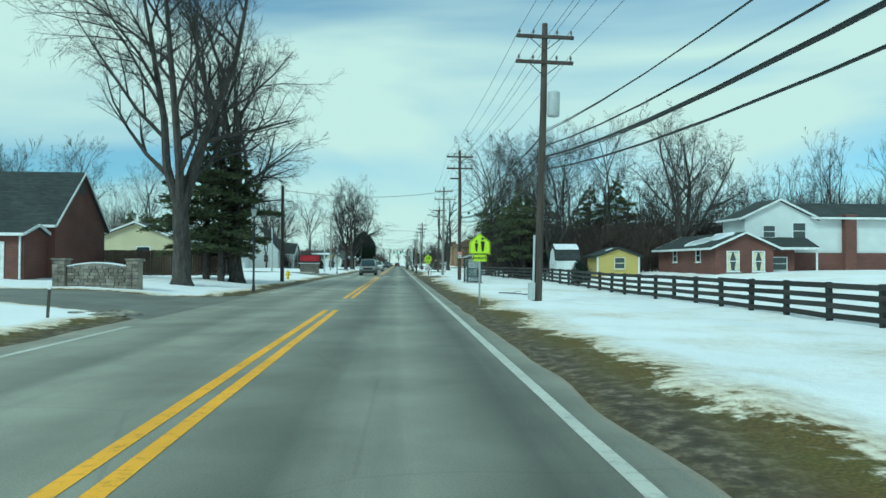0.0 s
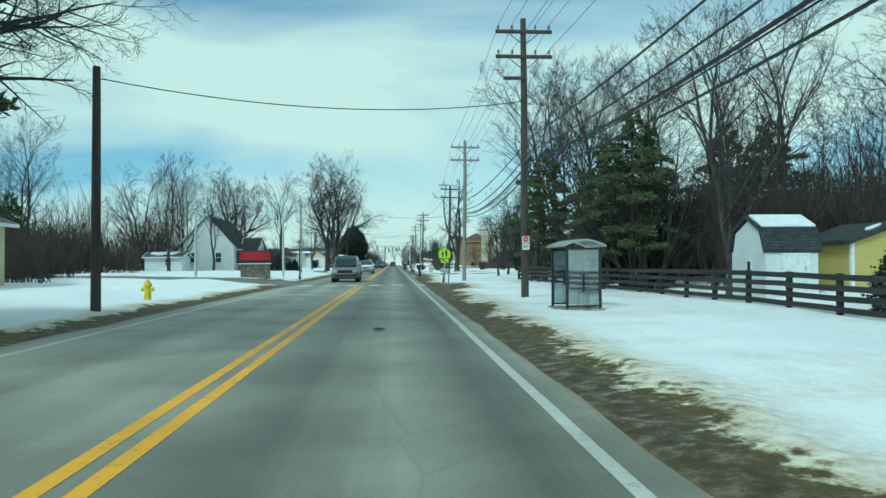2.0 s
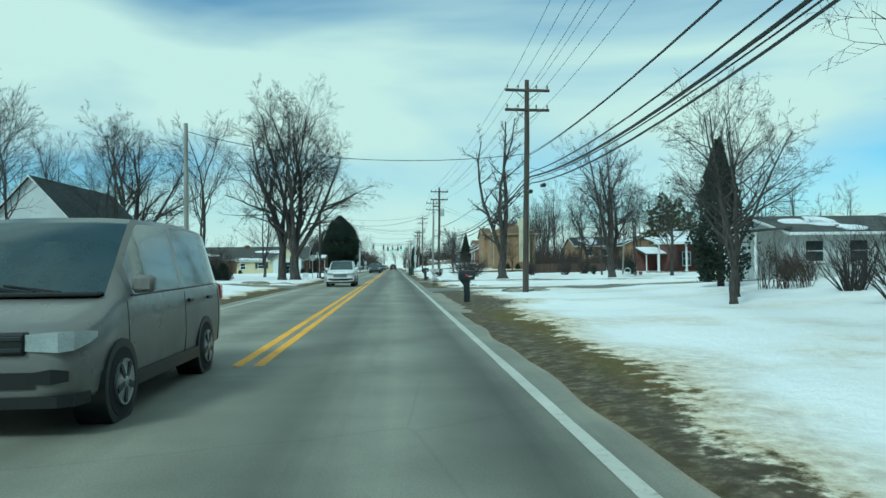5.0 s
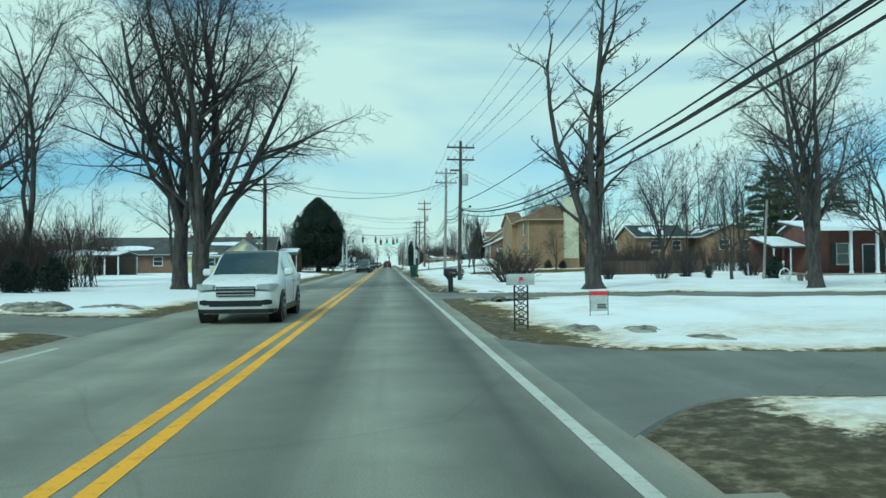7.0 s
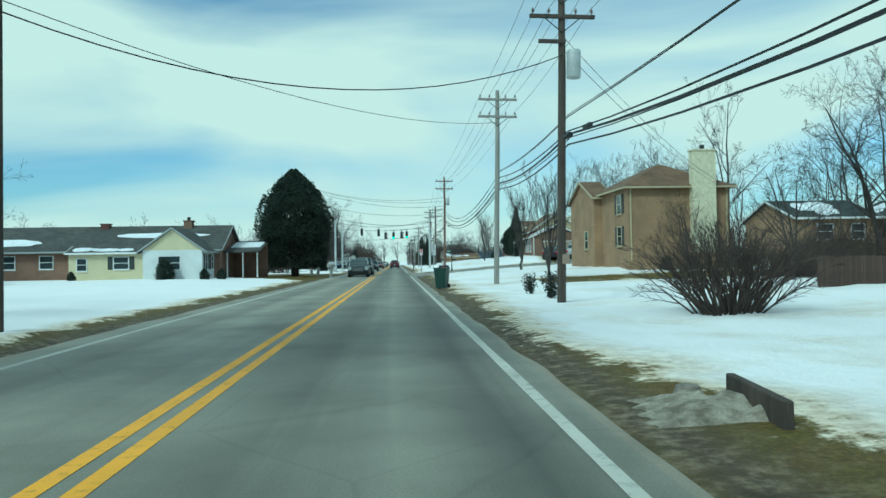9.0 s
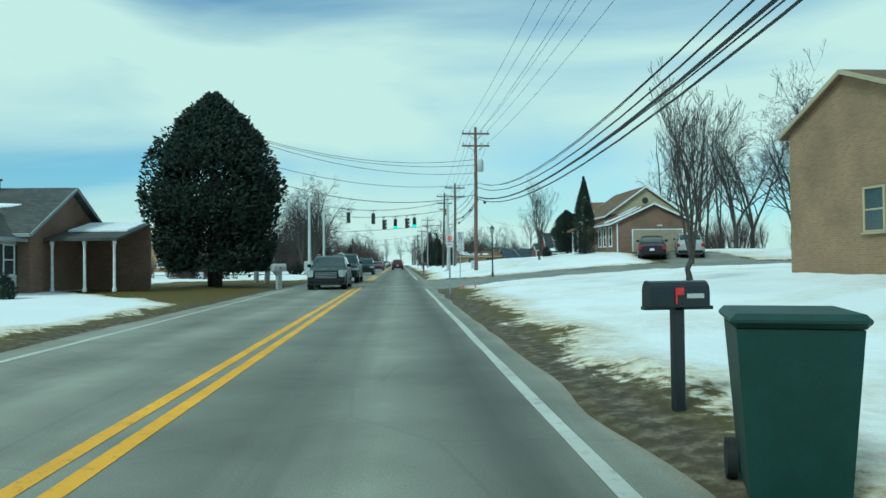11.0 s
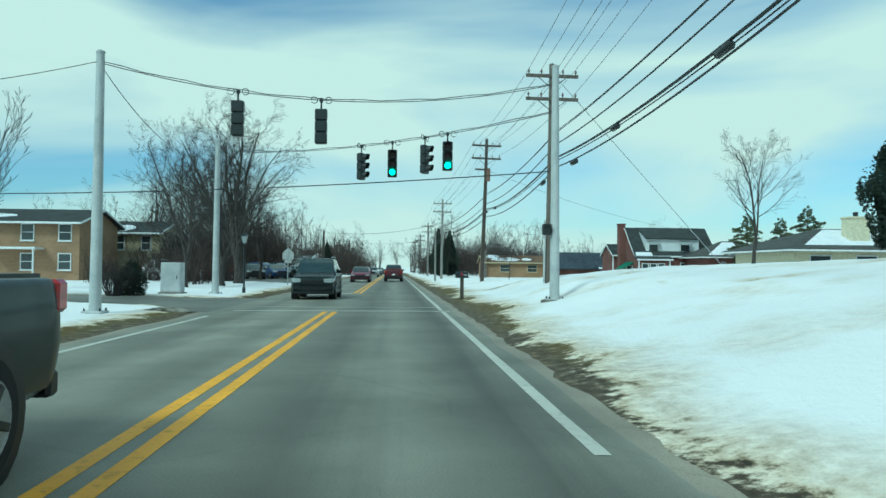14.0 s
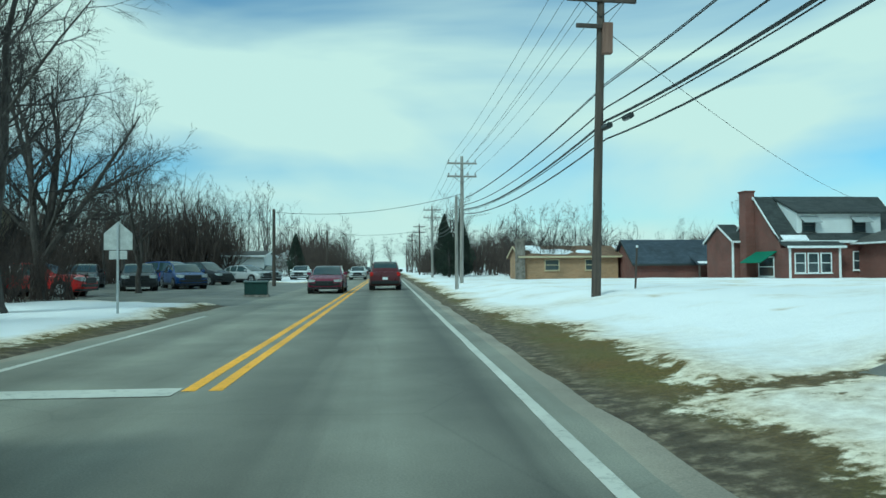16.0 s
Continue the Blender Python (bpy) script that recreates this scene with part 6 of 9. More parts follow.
# sheds behind the paddock
h = house(12.15, 51.9, "white barn-shaped garden shed with dark roof and snow", "garden_shed", "shed")
h.scale = (0.64, 0.76, 0.92)
part("wall", Geo().box(-1.3, 1.3, -1.4, 1.4, -0.3, 1.55), M_WHITE_SIDING, h)
prof = [(-1.45, 1.5), (-1.1, 2.25), (0, 2.7), (1.1, 2.25), (1.45, 1.5)]
part("gable", Geo().prism([(-1.3, 1.55), (-1.08, 2.2), (0, 2.62), (1.08, 2.2), (1.3, 1.55)], "x", -1.29, 1.29), M_WHITE_SIDING, h)
part("roof", Geo().prism(prof + [(a * 1.04, b + 0.1) for a, b in reversed(prof)], "x", -1.45, 1.45), M_ROOF_DARK, h)
part("snow_patch", Geo().prism([(-1.12, 2.38), (-0.1, 2.78), (-0.1, 2.84), (-1.12, 2.44)], "x", -1.3, 1.4), M_SNOW, h, "patch of old snow")
door(h, "y-", 0.2, -1.4, 0.0, 1.2, 1.4)
window(h, "x-", -0.1, -1.3, 0.6, 0.32, 0.62)
h = house(16.1, 52.9, "small yellow garden shed with a low gable roof", "garden_shed", "shed")
block(h, -1.65, 1.65, -1.5, 1.5, 0, 1.4, 1.95, "y", M_YELLOW_SIDING, M_ROOF_DARK, 0.2, snow=0.3, seed=2, trim=M_SHUTTER)
h.scale = (0.95, 0.9, 1.0)
window(h, "y-", 0.1, -1.5, 0.55, 0.75, 0.75, False, M_CREAM)
part("corner_board", Geo().box(-1.68, -1.56, -1.54, -1.4, 0, 1.4, 0.01), M_TRIM, h)
part("corner_board", Geo().box(1.56, 1.68, -1.54, -1.4, 0, 1.4, 0.01), M_TRIM, h)
# low white house with a porch behind the pines
h = house(24.0, 110.0, "low white house with porch and brick end, among trees")
block(h, -4.5, 3.0, -2.0, 5.0, 0, 2.2, 3.1, "x", M_WHITE_SIDING, M_ROOF_GREY, 0.5, snow=1.0, seed=6)
block(h, 3.0, 10.0, -2.6, 5.0, 0, 2.3, 3.2, "x", M_BRICK_RED, M_ROOF_GREY, 0.5, snow=0.6, seed=9)
part("roof", Geo().prism([(-6.5, 2.25), (-4.4, 2.4), (-4.4, 2.52), (-6.5, 2.37)], "y", -2.2, 2.5), M_ROOF_GREY, h, "flat porch roof")
for yy in (-2.0, -0.6, 0.8, 2.2):
    column(h, -6.2, yy, 0, 2.25, 0.08)
for c in (-3.2, -0.9, 1.4):
    window(h, "y-", c, -2.0, 0.8, 0.9, 1.0)
for c in (4.6, 7.2):
    window(h, "y-", c, -2.6, 0.8, 1.2, 1.1)
door(h, "x-", 1.5, -4.5, 0.0)
# brick house with a white-columned porch
h = house(34.5, 156.0, "red brick house with white-columned porch and snowy roof")
block(h, -1.4, 8.5, -1.0, 5.0, 0, 3.5, 4.7, "x", M_BRICK_RED, M_ROOF_GREY, 0.5, snow=2.0, seed=12)
part("roof", Geo().prism([(-4.3, 3.25), (-0.9, 3.85), (-0.9, 3.97), (-4.3, 3.37)], "x", -5.4, 9.0), M_ROOF_GREY, h, "low porch roof")
part("snow_patch", Geo().prism([(-4.25, 3.385), (-0.95, 3.97), (-0.95, 4.06), (-4.25, 3.47)], "x", -5.3, 8.9), M_SNOW, h, "even layer of old snow")
part("fascia", Geo().box(-5.42, 9.02, -4.36, -4.3, 3.16, 3.38, 0.01), M_TRIM, h)
for c in (-4.6, -1.4, 0.6, 3.6, 6.8):
    column(h, c, -3.6, 0.1, 3.25, 0.12)
part("porch_floor", Geo().box(-5.2, 8.8, -4.1, -1.02, -0.5, 0.1, 0.02), M_STONE, h, "grey concrete porch floor")
for c in (-0.3, 3.6, 5.6):
    window(h, "y-", c, -1.0, 0.8, 0.9, 1.5, True)
door(h, "y-", 1.8, -1.0, 0.1, 0.95, 2.1, M_SHUTTER)
part("roof", Geo().prism([(1.8, 2.05), (5.6, 2.9), (5.6, 3.02), (1.8, 2.17)], "x", -4.2, -1.42), M_ROOF_GREY, h, "low carport roof")
part("snow_patch", Geo().prism([(1.85, 2.19), (5.55, 3.02), (5.55, 3.10), (1.85, 2.27)], "x", -4.1, -1.5), M_SNOW, h, "even layer of old snow")
for c in (-4.0, -2.6):
    column(h, c, 2.0, 0, 2.05, 0.07)
part("wall", Geo().box(-4.1, -1.42, 5.3, 5.5, -0.5, 2.85), M_BRICK_RED, h, "red brick rear wall of the carport")
# tan brick houses in a row behind the lawn
for x, y, lab, sd in ((31.0, 185.0, "tan brick house with dark roof and snow patches", 21), (38.0, 183.0, "tan brick house half hidden by trees", 22)):
    h = house(x, y, lab, lift=0.45)
    block(h, -3.0, 3.0, -3.0, 4.0, 0, 2.6, 3.9, "x" if sd == 21 else "y", M_BRICK_TAN, M_ROOF_DARK, 0.4, snow=1.0, seed=sd)
    window(h, "y-", -0.8, -3.0, 1.1, 1.1, 1.0)
    window(h, "y-", 1.6, -3.0, 1.1, 0.9, 1.0)
# large tan brick house with a cream chimney
h = house(17.8, 181.0, "large two-storey tan brick house with tall cream chimney", lift=0.35)
block(h, -3.35, 3.05, -4.0, 4.5, 0, 4.5, 6.4, "y", M_BRICK_TAN, M_ROOF_BROWN, 0.35, hip=True, trim=M_TAN_SIDING)
chimney(h, 0.55, 2.0, -4.6, -4.0, 0.45, 6.7, M_CREAM)
part("chimney_base", Geo().box(0.5, 2.05, -4.65, -4.0, -0.6, 0.45, 0.01), M_BRICK_TAN, h)
downspout(h, -3.2, -4.0, 0, 4.5, M_TAN_SIDING)
downspout(h, 2.9, -4.0, 0, 4.5, M_TAN_SIDING)
for z in (1.0, 3.05):
    window(h, "x-", -2.3, -3.35, z, 0.8, 1.15, True, M_TAN_SIDING)
block(h, -3.9, -2.7, 1.6, 8.0, 0, 4.4, 5.7, "x", M_BRICK_TAN, M_ROOF_BROWN, 0.3, trim=M_TAN_SIDING)
window(h, "x-", 3.6, -3.9, 0.9, 0.8, 1.2, False, M_TAN_SIDING)
# corner house with a double garage
h = house(19.05, 219.5, "brown-sided corner house with garage and tan gable")
block(h, -2.9, 2.9, -3.0, 1.6, 0, 2.15, 3.45, "y", M_BRICK_BROWN, M_ROOF_BROWN, 0.4, snow=1.2, seed=31)
door(h, "y-", 0.3, -3.0, 0.0, 3.7, 1.6, M_GARAGE, "garage_door")
part("wall_light", Geo().box(0.25, 0.65, -3.06, -3.002, 1.88, 1.98, 0.01), M_TRIM, h, "pale plate over the garage door")
downspout(h, -2.75, -3.0, 0, 2.1)
downspout(h, 2.75, -3.0, 0, 2.1)
block(h, -1.9, 4.1, 1.8, 9.6, 0, 3.1, 5.2, "y", M_BRICK_BROWN, M_ROOF_BROWN, 0.4, gable=M_TAN_SIDING)
part("vent", Geo().lathe([(0.26, 0), (0.26, 0.05), (0.18, 0.06)], 16, (0, 0, 0), pose(1.1, 1.8, 4.2, 90, 0, 0)), M_SHUTTER, h, "round dark gable vent", True)
block(h, -1.5, 2.6, 9.7, 13.6, 0, 3.9, 4.7, "x", M_TAN_SIDING, M_ROOF_BROWN, 0.35)
window(h, "x-", 11.6, -1.5, 2.9, 0.6, 0.7)
for yy in (7.4, 9.1):
    column(h, -3.05, yy, 0, 1.95, 0.09)
part("roof", Geo().prism([(-3.45, 1.95), (-1.5, 2.75), (-1.5, 2.9), (-3.45, 2.1)], "y", 6.9, 9.6), M_ROOF_BROWN, h, "porch roof")
part("gable", Geo().prism([(-3.3, 2.02), (-1.7, 2.02), (-1.7, 2.6)], "y", 7.0, 7.1), M_TAN_SIDING, h)
for yy in (-1.9, -0.4, 0.9):
    window(h, "x-", yy, -2.9, 0.5, 0.6, 1.35)
chimney(h, 3.6, 4.3, 6.5, 7.2, 0, 5.0, M_CREAM, False)
# brick house with a white dormer
h = house(29.4, 286.0, "red brick house with white dormer and dark roof")
block(h, -4.35, 4.3, -3.0, 3.0, 0, 2.55, 5.4, "x", M_BRICK_RED, M_ROOF_DARK, 0.25)
chimney(h, -5.0, -4.36, 0.1, 1.0, 0, 5.9, M_BRICK_RED, False)
part("dormer", Geo().prism([(-2.75, 2.95), (-2.75, 4.3), (-0.35, 5.2), (-0.35, 2.95)], "x", -3.1, 2.6), M_WHITE_SIDING, h, "white sided dormer")
part("dormer_roof", Geo().prism([(-3.05, 4.18), (-3.05, 4.32), (-0.05, 5.58), (-0.05, 5.44)], "x", -3.2, 2.8), M_ROOF_DARK, h)
for c in (-2.3, 1.1):
    window(h, "y-", c, -2.75, 3.1, 0.75, 0.7, False, M_SHUTTER)
    part("awning", Geo().prism([(-3.35, 3.6), (-2.77, 3.98), (-2.77, 4.04), (-3.35, 3.66)], "x", c - 0.6, c + 0.6), M_GREY_SIDING, h, "grey metal awning")
# sun room with its own swept roof under the dormer
part("wall", Geo().box(-4.34, -0.9, -3.9, -3.01, -0.7, 2.0), M_BRICK_RED, h, "red brick sun room wall")
part("roof", Geo().prism([(-4.15, 1.98), (-3.4, 2.22), (-2.7, 2.85), (-2.7, 2.97), (-3.4, 2.36), (-4.15, 2.1)], "x", -4.55, -0.7), M_ROOF_DARK, h, "swept sun room roof")
part("fascia", Geo().box(-4.56, -0.69, -4.21, -4.151, 1.95, 2.1, 0.01), M_TRIM, h)
part("snow_patch", Geo().prism([(-3.3, 2.47), (-2.95, 2.77), (-2.95, 2.83), (-3.3, 2.53)], "x", -4.3, -2.6), M_SNOW, h, "patch of old snow")
for c in (-3.6, -2.75, -1.9):
    window(h, "y-", c, -3.9, 0.45, 0.6, 1.15)
for c in (-4.26, -0.98):
    part("corner_board", Geo().box(c - 0.07, c + 0.07, -3.95, -3.88, -0.3, 1.95, 0.01), M_TRIM, h)
part("awning", Geo().prism([(-5.5, 1.05), (-4.37, 1.75), (-4.37, 1.82), (-5.5, 1.12)], "y", -2.6, 0.0), M_AWNING, h, "green cloth awning")
window(h, "x-", -1.3, -4.35, 0.2, 1.8, 1.2)
window(h, "y-", 1.0, -3.0, 0.6, 0.9, 1.1)
part("eave_board", Geo().box(-0.7, 4.5, -3.32, -3.2, 2.28, 2.44, 0.01), M_TRIM, h)
block(h, -5.4, -4.36, 1.2, 5.2, 0, 2.6, 3.7, "x", M_BRICK_RED, M_ROOF_DARK, 0.25)
part("corner_board", Geo().box(-5.44, -5.32, 1.16, 1.28, -0.3, 2.5, 0.01), M_TRIM, h)
# hip-roofed brick garage beside it
h = house(34.6, 281.0, "low red brick garage with grey hip roof and snow", "garage", "garage")
block(h, -4.3, 3.2, -3.4, 2.0, 0, 2.2, 3.9, "x", M_BRICK_RED, M_ROOF_GREY, 0.5, hip=True)
for c in (-2.6, -0.4):
    window(h, "y-", c, -3.4, 0.8, 0.3, 0.9)
for xa, xb, xc in ((-4.2, -0.6, -1.7), (0.0, 0.5, 0.9)):
    part("snow_patch", Geo().add([(xa, -3.6, 2.42), (xb, -3.6, 2.42), (xb, -1.1, 3.72), (xc, -1.1, 3.72), (xa, -3.6, 2.48), (xb, -3.6, 2.48), (xb, -1.1, 3.78), (xc, -1.1, 3.78)],
                                 [(4, 5, 6, 7), (0, 1, 5, 4), (1, 2, 6, 5), (2, 3, 7, 6), (3, 0, 4, 7)]), M_SNOW, h, "patch of old snow")
# pale ranch house on the bank
h = house(28.0, 253.0, "pale ranch house with snowy roof and pale stucco chimney")
block(h, -5.0, 9.0, -3.0, 4.0, -0.3, 1.5, 3.0, "x", M_CREAM, M_ROOF_GREY, 0.7, hip=True)
part("snow_patch", Geo().add([(-4.6, -3.2, 1.68), (7.6, -3.2, 1.68), (6.0, -0.3, 2.84), (-1.6, -0.3, 2.84), (-4.6, -3.2, 1.74), (7.6, -3.2, 1.74), (6.0, -0.3, 2.90), (-1.6, -0.3, 2.90)],
                            [(4, 5, 6, 7), (0, 1, 5, 4), (1, 2, 6, 5), (2, 3, 7, 6), (3, 0, 4, 7)]), M_SNOW, h, "patch of old snow")
chimney(h, -1.0, 0.2, -2.2, -1.3, 1.2, 3.5, M_CREAM)
for c in (-3.4, -0.6, 2.2, 5.0):
    window(h, "y-", c, -3.0, 0.4, 1.2, 0.8)
# small houses at the end of the right-hand verge
h = house(15.2, 300.0, "low tan house with snowy roof and stone chimney")
block(h, -4.2, 4.0, -2.6, 2.6, 0, 1.9, 2.7, "x", M_BRICK_TAN, M_ROOF_BROWN, 0.35, snow=1.2, seed=51, trim=M_TAN_SIDING)
chimney(h, -4.6, -3.9, -2.9, -2.2, 0, 3.3, M_STONE, False)
for c in (-1.6, 1.8):
    window(h, "y-", c, -2.6, 0.8, 1.1, 0.8, False, M_TAN_SIDING)
h = house(20.5, 308.0, "low dark-roofed house among bare trees")
block(h, -3.2, 3.2, -2.6, 2.6, 0, 2.0, 2.9, "x", M_BROWN_SIDING, M_ROOF_DARK, 0.4, snow=1.0, seed=52)
window(h, "y-", 0.3, -2.6, 0.8, 1.2, 0.9)
h = house(23.4, 297.0, "low red-brown outbuilding with bluish dark roof", "outbuilding", "outbuilding")
block(h, -3.9, 4.6, -2.6, 2.6, 0, 1.25, 3.0, "x", M_BRICK_RED, M_ROOF_SLATE, 0.35, trim=M_SHUTTER)
part("roof", Geo().prism([(-4.2, 1.05), (-2.55, 1.75), (-2.55, 1.85), (-4.2, 1.15)], "x", 0.6, 4.8), M_ROOF_SLATE, h, "lean-to roof")
part("snow_patch", Geo().prism([(-4.2, 1.16), (-3.9, 1.29), (-3.9, 1.34), (-4.2, 1.21)], "x", 0.7, 4.7), M_SNOW, h, "strip of old snow along the eave")
for c in (0.8, 4.6):
    part("post", Geo().box(c - 0.06, c + 0.06, -4.1, -3.98, -0.3, 1.08, 0.01), M_WOOD_DARK, h)
# white church with a steep roof
h = house(-20.5, 127.0, "white church with steep dark roof on a snowy lawn", "church", "church")
block(h, -6.8, 0.2, -4.4, 9.0, 0, 3.2, 7.1, "y", M_WHITE_SIDING, M_ROOF_DARK, 0.4)
block(h, 0.2, 2.4, -1.0, 6.0, 0, 2.6, 4.4, "x", M_WHITE_SIDING, M_ROOF_DARK, 0.3)
for c in (-5.0, -1.8):
    window(h, "y-", c, -4.4, 1.2, 0.7, 1.2)
for c in (1.5, 4.0):
    window(h, "x+", c, 2.4, 0.9, 0.7, 1.3)
h = house(-25.0, 111.0, "small white garage behind bare trees", "garage", "garage")
block(h, -2.0, 2.0, -1.6, 1.6, 0, 1.55, 2.0, "x", M_WHITE_SIDING, M_ROOF_GREY, 0.3, snow=2.0, seed=62)
window(h, "y-", 0.5, -1.6, 0.7, 0.6, 0.6)
# porch house
h = house(-25.4, 141.0, "grey-sided house with a white front porch")
block(h, -6.0, 3.0, -3.0, 5.0, 0, 2.6, 4.6, "x", M_GREY_SIDING, M_ROOF_DARK, 0.4)
block(h, -4.5, -0.5, -4.0, -3.0, 2.2, 2.9, 4.3, "y", M_WHITE_SIDING, M_ROOF_DARK, 0.3)
part("roof", Geo().prism([(-5.8, 2.25), (-3.0, 2.6), (-3.0, 2.74), (-5.8, 2.39)], "x", -6.0, 4.2), M_ROOF_GREY, h, "porch roof")
for c in (-5.6, -3.2, -0.8, 1.6, 3.9):
    column(h, c, -5.5, 0, 2.25, 0.08)
g = Geo()
for i in range(40):
    g.box(-5.7 + i * 0.245, -5.67 + i * 0.245, -5.52, -5.49, 0.3, 0.95)
g.box(-5.7, 3.95, -5.54, -5.47, 0.95, 1.02).box(-5.7, 3.95, -5.54, -5.47, 0.24, 0.3)
part("railing", g, M_TRIM, h, "white porch railing")
for c in (-4.0, -1.8, 1.2):
    window(h, "y-", c, -3.0, 0.8, 0.8, 1.3)
h = house(-31.0, 179.0, "low white garage with shallow snowy roof", "garage", "garage")
block(h, -4.6, 1.0, -3.0, 3.0, 0, 2.0, 2.4, "x", M_CREAM, M_ROOF_GREY, 0.35)
part("snow_patch", Geo().prism([(-3.3, 2.14), (0.0, 2.575), (3.3, 2.14), (3.3, 2.22), (0.0, 2.66), (-3.3, 2.22)], "x", -4.8, 1.1), M_SNOW, h, "even layer of old snow")
part("roof", Geo().prism([(-2.8, 1.95), (0.0, 2.3), (2.8, 1.95), (2.8, 2.07), (0.0, 2.42), (-2.8, 2.07)], "x", 1.05, 4.6), M_ROOF_GREY, h, "low carport roof")
part("snow_patch", Geo().prism([(-2.75, 2.085), (0.0, 2.425), (2.75, 2.085), (2.75, 2.15), (0.0, 2.5), (-2.75, 2.15)], "x", 1.1, 4.5), M_SNOW, h, "even layer of old snow")
for c in (1.9, 3.1, 4.4):
    for yy in (-2.6, 2.6):
        part("post", Geo().box(c - 0.06, c + 0.06, yy - 0.06, yy + 0.06, -0.3, 1.97, 0.01), M_TRIM, h)
part("wall", Geo().box(1.1, 4.4, 2.3, 2.45, -0.5, 1.95), M_BROWN_SIDING, h, "brown rear wall of the carport")
# long ranch house with cream wings
h = house(-20.8, 196.0, "long low ranch house with cream wings and dark roof")
block(h, -16.0, 6.4, -2.0, 5.0, 0, 2.5, 4.4, "x", M_BRICK_BROWN, M_ROOF_GREY, 0.5, snow=0.4, seed=71, trim=M_GREY_SIDING)
block(h, -4.6, 1.4, -4.6, -2.0, 0, 2.15, 2.6, "x", M_CREAM_SIDING, M_ROOF_GREY, 0.3, snow=1.0, seed=72)
block(h, 1.4, 5.9, -5.6, -1.0, 0, 2.3, 3.9, "y", M_WHITE_SIDING, M_ROOF_GREY, 0.35, gable=M_CREAM_SIDING, trim=M_GREY_SIDING)
window(h, "y-", -3.6, -4.6, 0.8, 0.7, 0.9)
window(h, "y-", -0.6, -4.6, 0.9, 1.1, 0.9, True)
window(h, "y-", 3.4, -5.6, 0.8, 1.6, 1.0)
for c in (-7.5, -10.5, -13.5):
    window(h, "y-", c, -2.0, 1.0, 1.0, 1.0)
for yy in (-4.4, -2.6):
    window(h, "x+", yy, 5.9, 0.8, 0.7, 1.1, True)
chimney(h, 2.6, 3.3, 1.0, 1.7, 3.5, 4.9, M_BRICK_BROWN)
chimney(h, -4.4, -3.7, 1.0, 1.6, 3.7, 4.7, M_BRICK_RED, False)
part("roof", Geo().prism([(-1.0, 2.1), (3.0, 2.9), (3.0, 3.02), (-1.0, 2.22)], "x", 6.45, 9.4), M_ROOF_GREY, h, "low side porch roof")
part("snow_patch", Geo().prism([(0.6, 2.555), (2.9, 3.015), (2.9, 3.09), (0.6, 2.63)], "x", 6.7, 9.2), M_SNOW, h, "patch of old snow")
for c in (6.7, 8.0, 9.2):
    column(h, c, -0.8, 0, 2.1, 0.06)
part("wall", Geo().box(6.45, 9.4, 2.8, 3.0, -0.5, 2.85), M_BRICK_BROWN, h, "brown brick porch wall")
# two-storey apartment houses past the junction
h = house(-26.0, 267.0, "tan brick two-storey apartment house with canopy")
block(h, -8.0, 3.4, -4.0, 3.0, 0, 4.2, 5.2, "x", M_BRICK_TAN, M_ROOF_DARK, 0.6, snow=0.6, seed=81)
for c in (-6.0, -3.4, -0.2, 2.4):
    for z in (0.8, 2.9):
        window(h, "y-", c, -4.0, z, 0.8, 1.1)
part("canopy", Geo().box(-2.6, 1.0, -5.4, -4.0, 2.2, 2.36, 0.02), M_TRIM, h, "flat white door canopy")
for c in (-2.4, 0.8):
    column(h, c, -5.2, 0, 2.2, 0.07)
h = house(-24.4, 276.0, "white-sided two-storey house beyond the apartments")
block(h, -4.0, 4.5, -4.0, 3.0, 0, 3.9, 4.9, "x", M_TAN_SIDING, M_ROOF_DARK, 0.5, snow=1.0, seed=82)
for c in (-1.0, 1.2, 3.4):
    window(h, "y-", c, -4.0, 2.5, 0.7, 1.1)
h = house(-13.0, 307.0, "long white commercial building beside a car park", "shop_building", "building")
block(h, -9.0, 2.0, -3.0, 3.0, 0, 2.2, 2.6, "x", M_WHITE_SIDING, M_ROOF_GREY, 0.3)
h = house(-14.2, 346.0, "white gabled building down the road", "shop_building", "building")
block(h, -2.4, 2.4, -3.0, 4.0, 0, 2.3, 3.6, "y", M_WHITE_SIDING, M_ROOF_GREY, 0.3)

# ---- vehicles ----


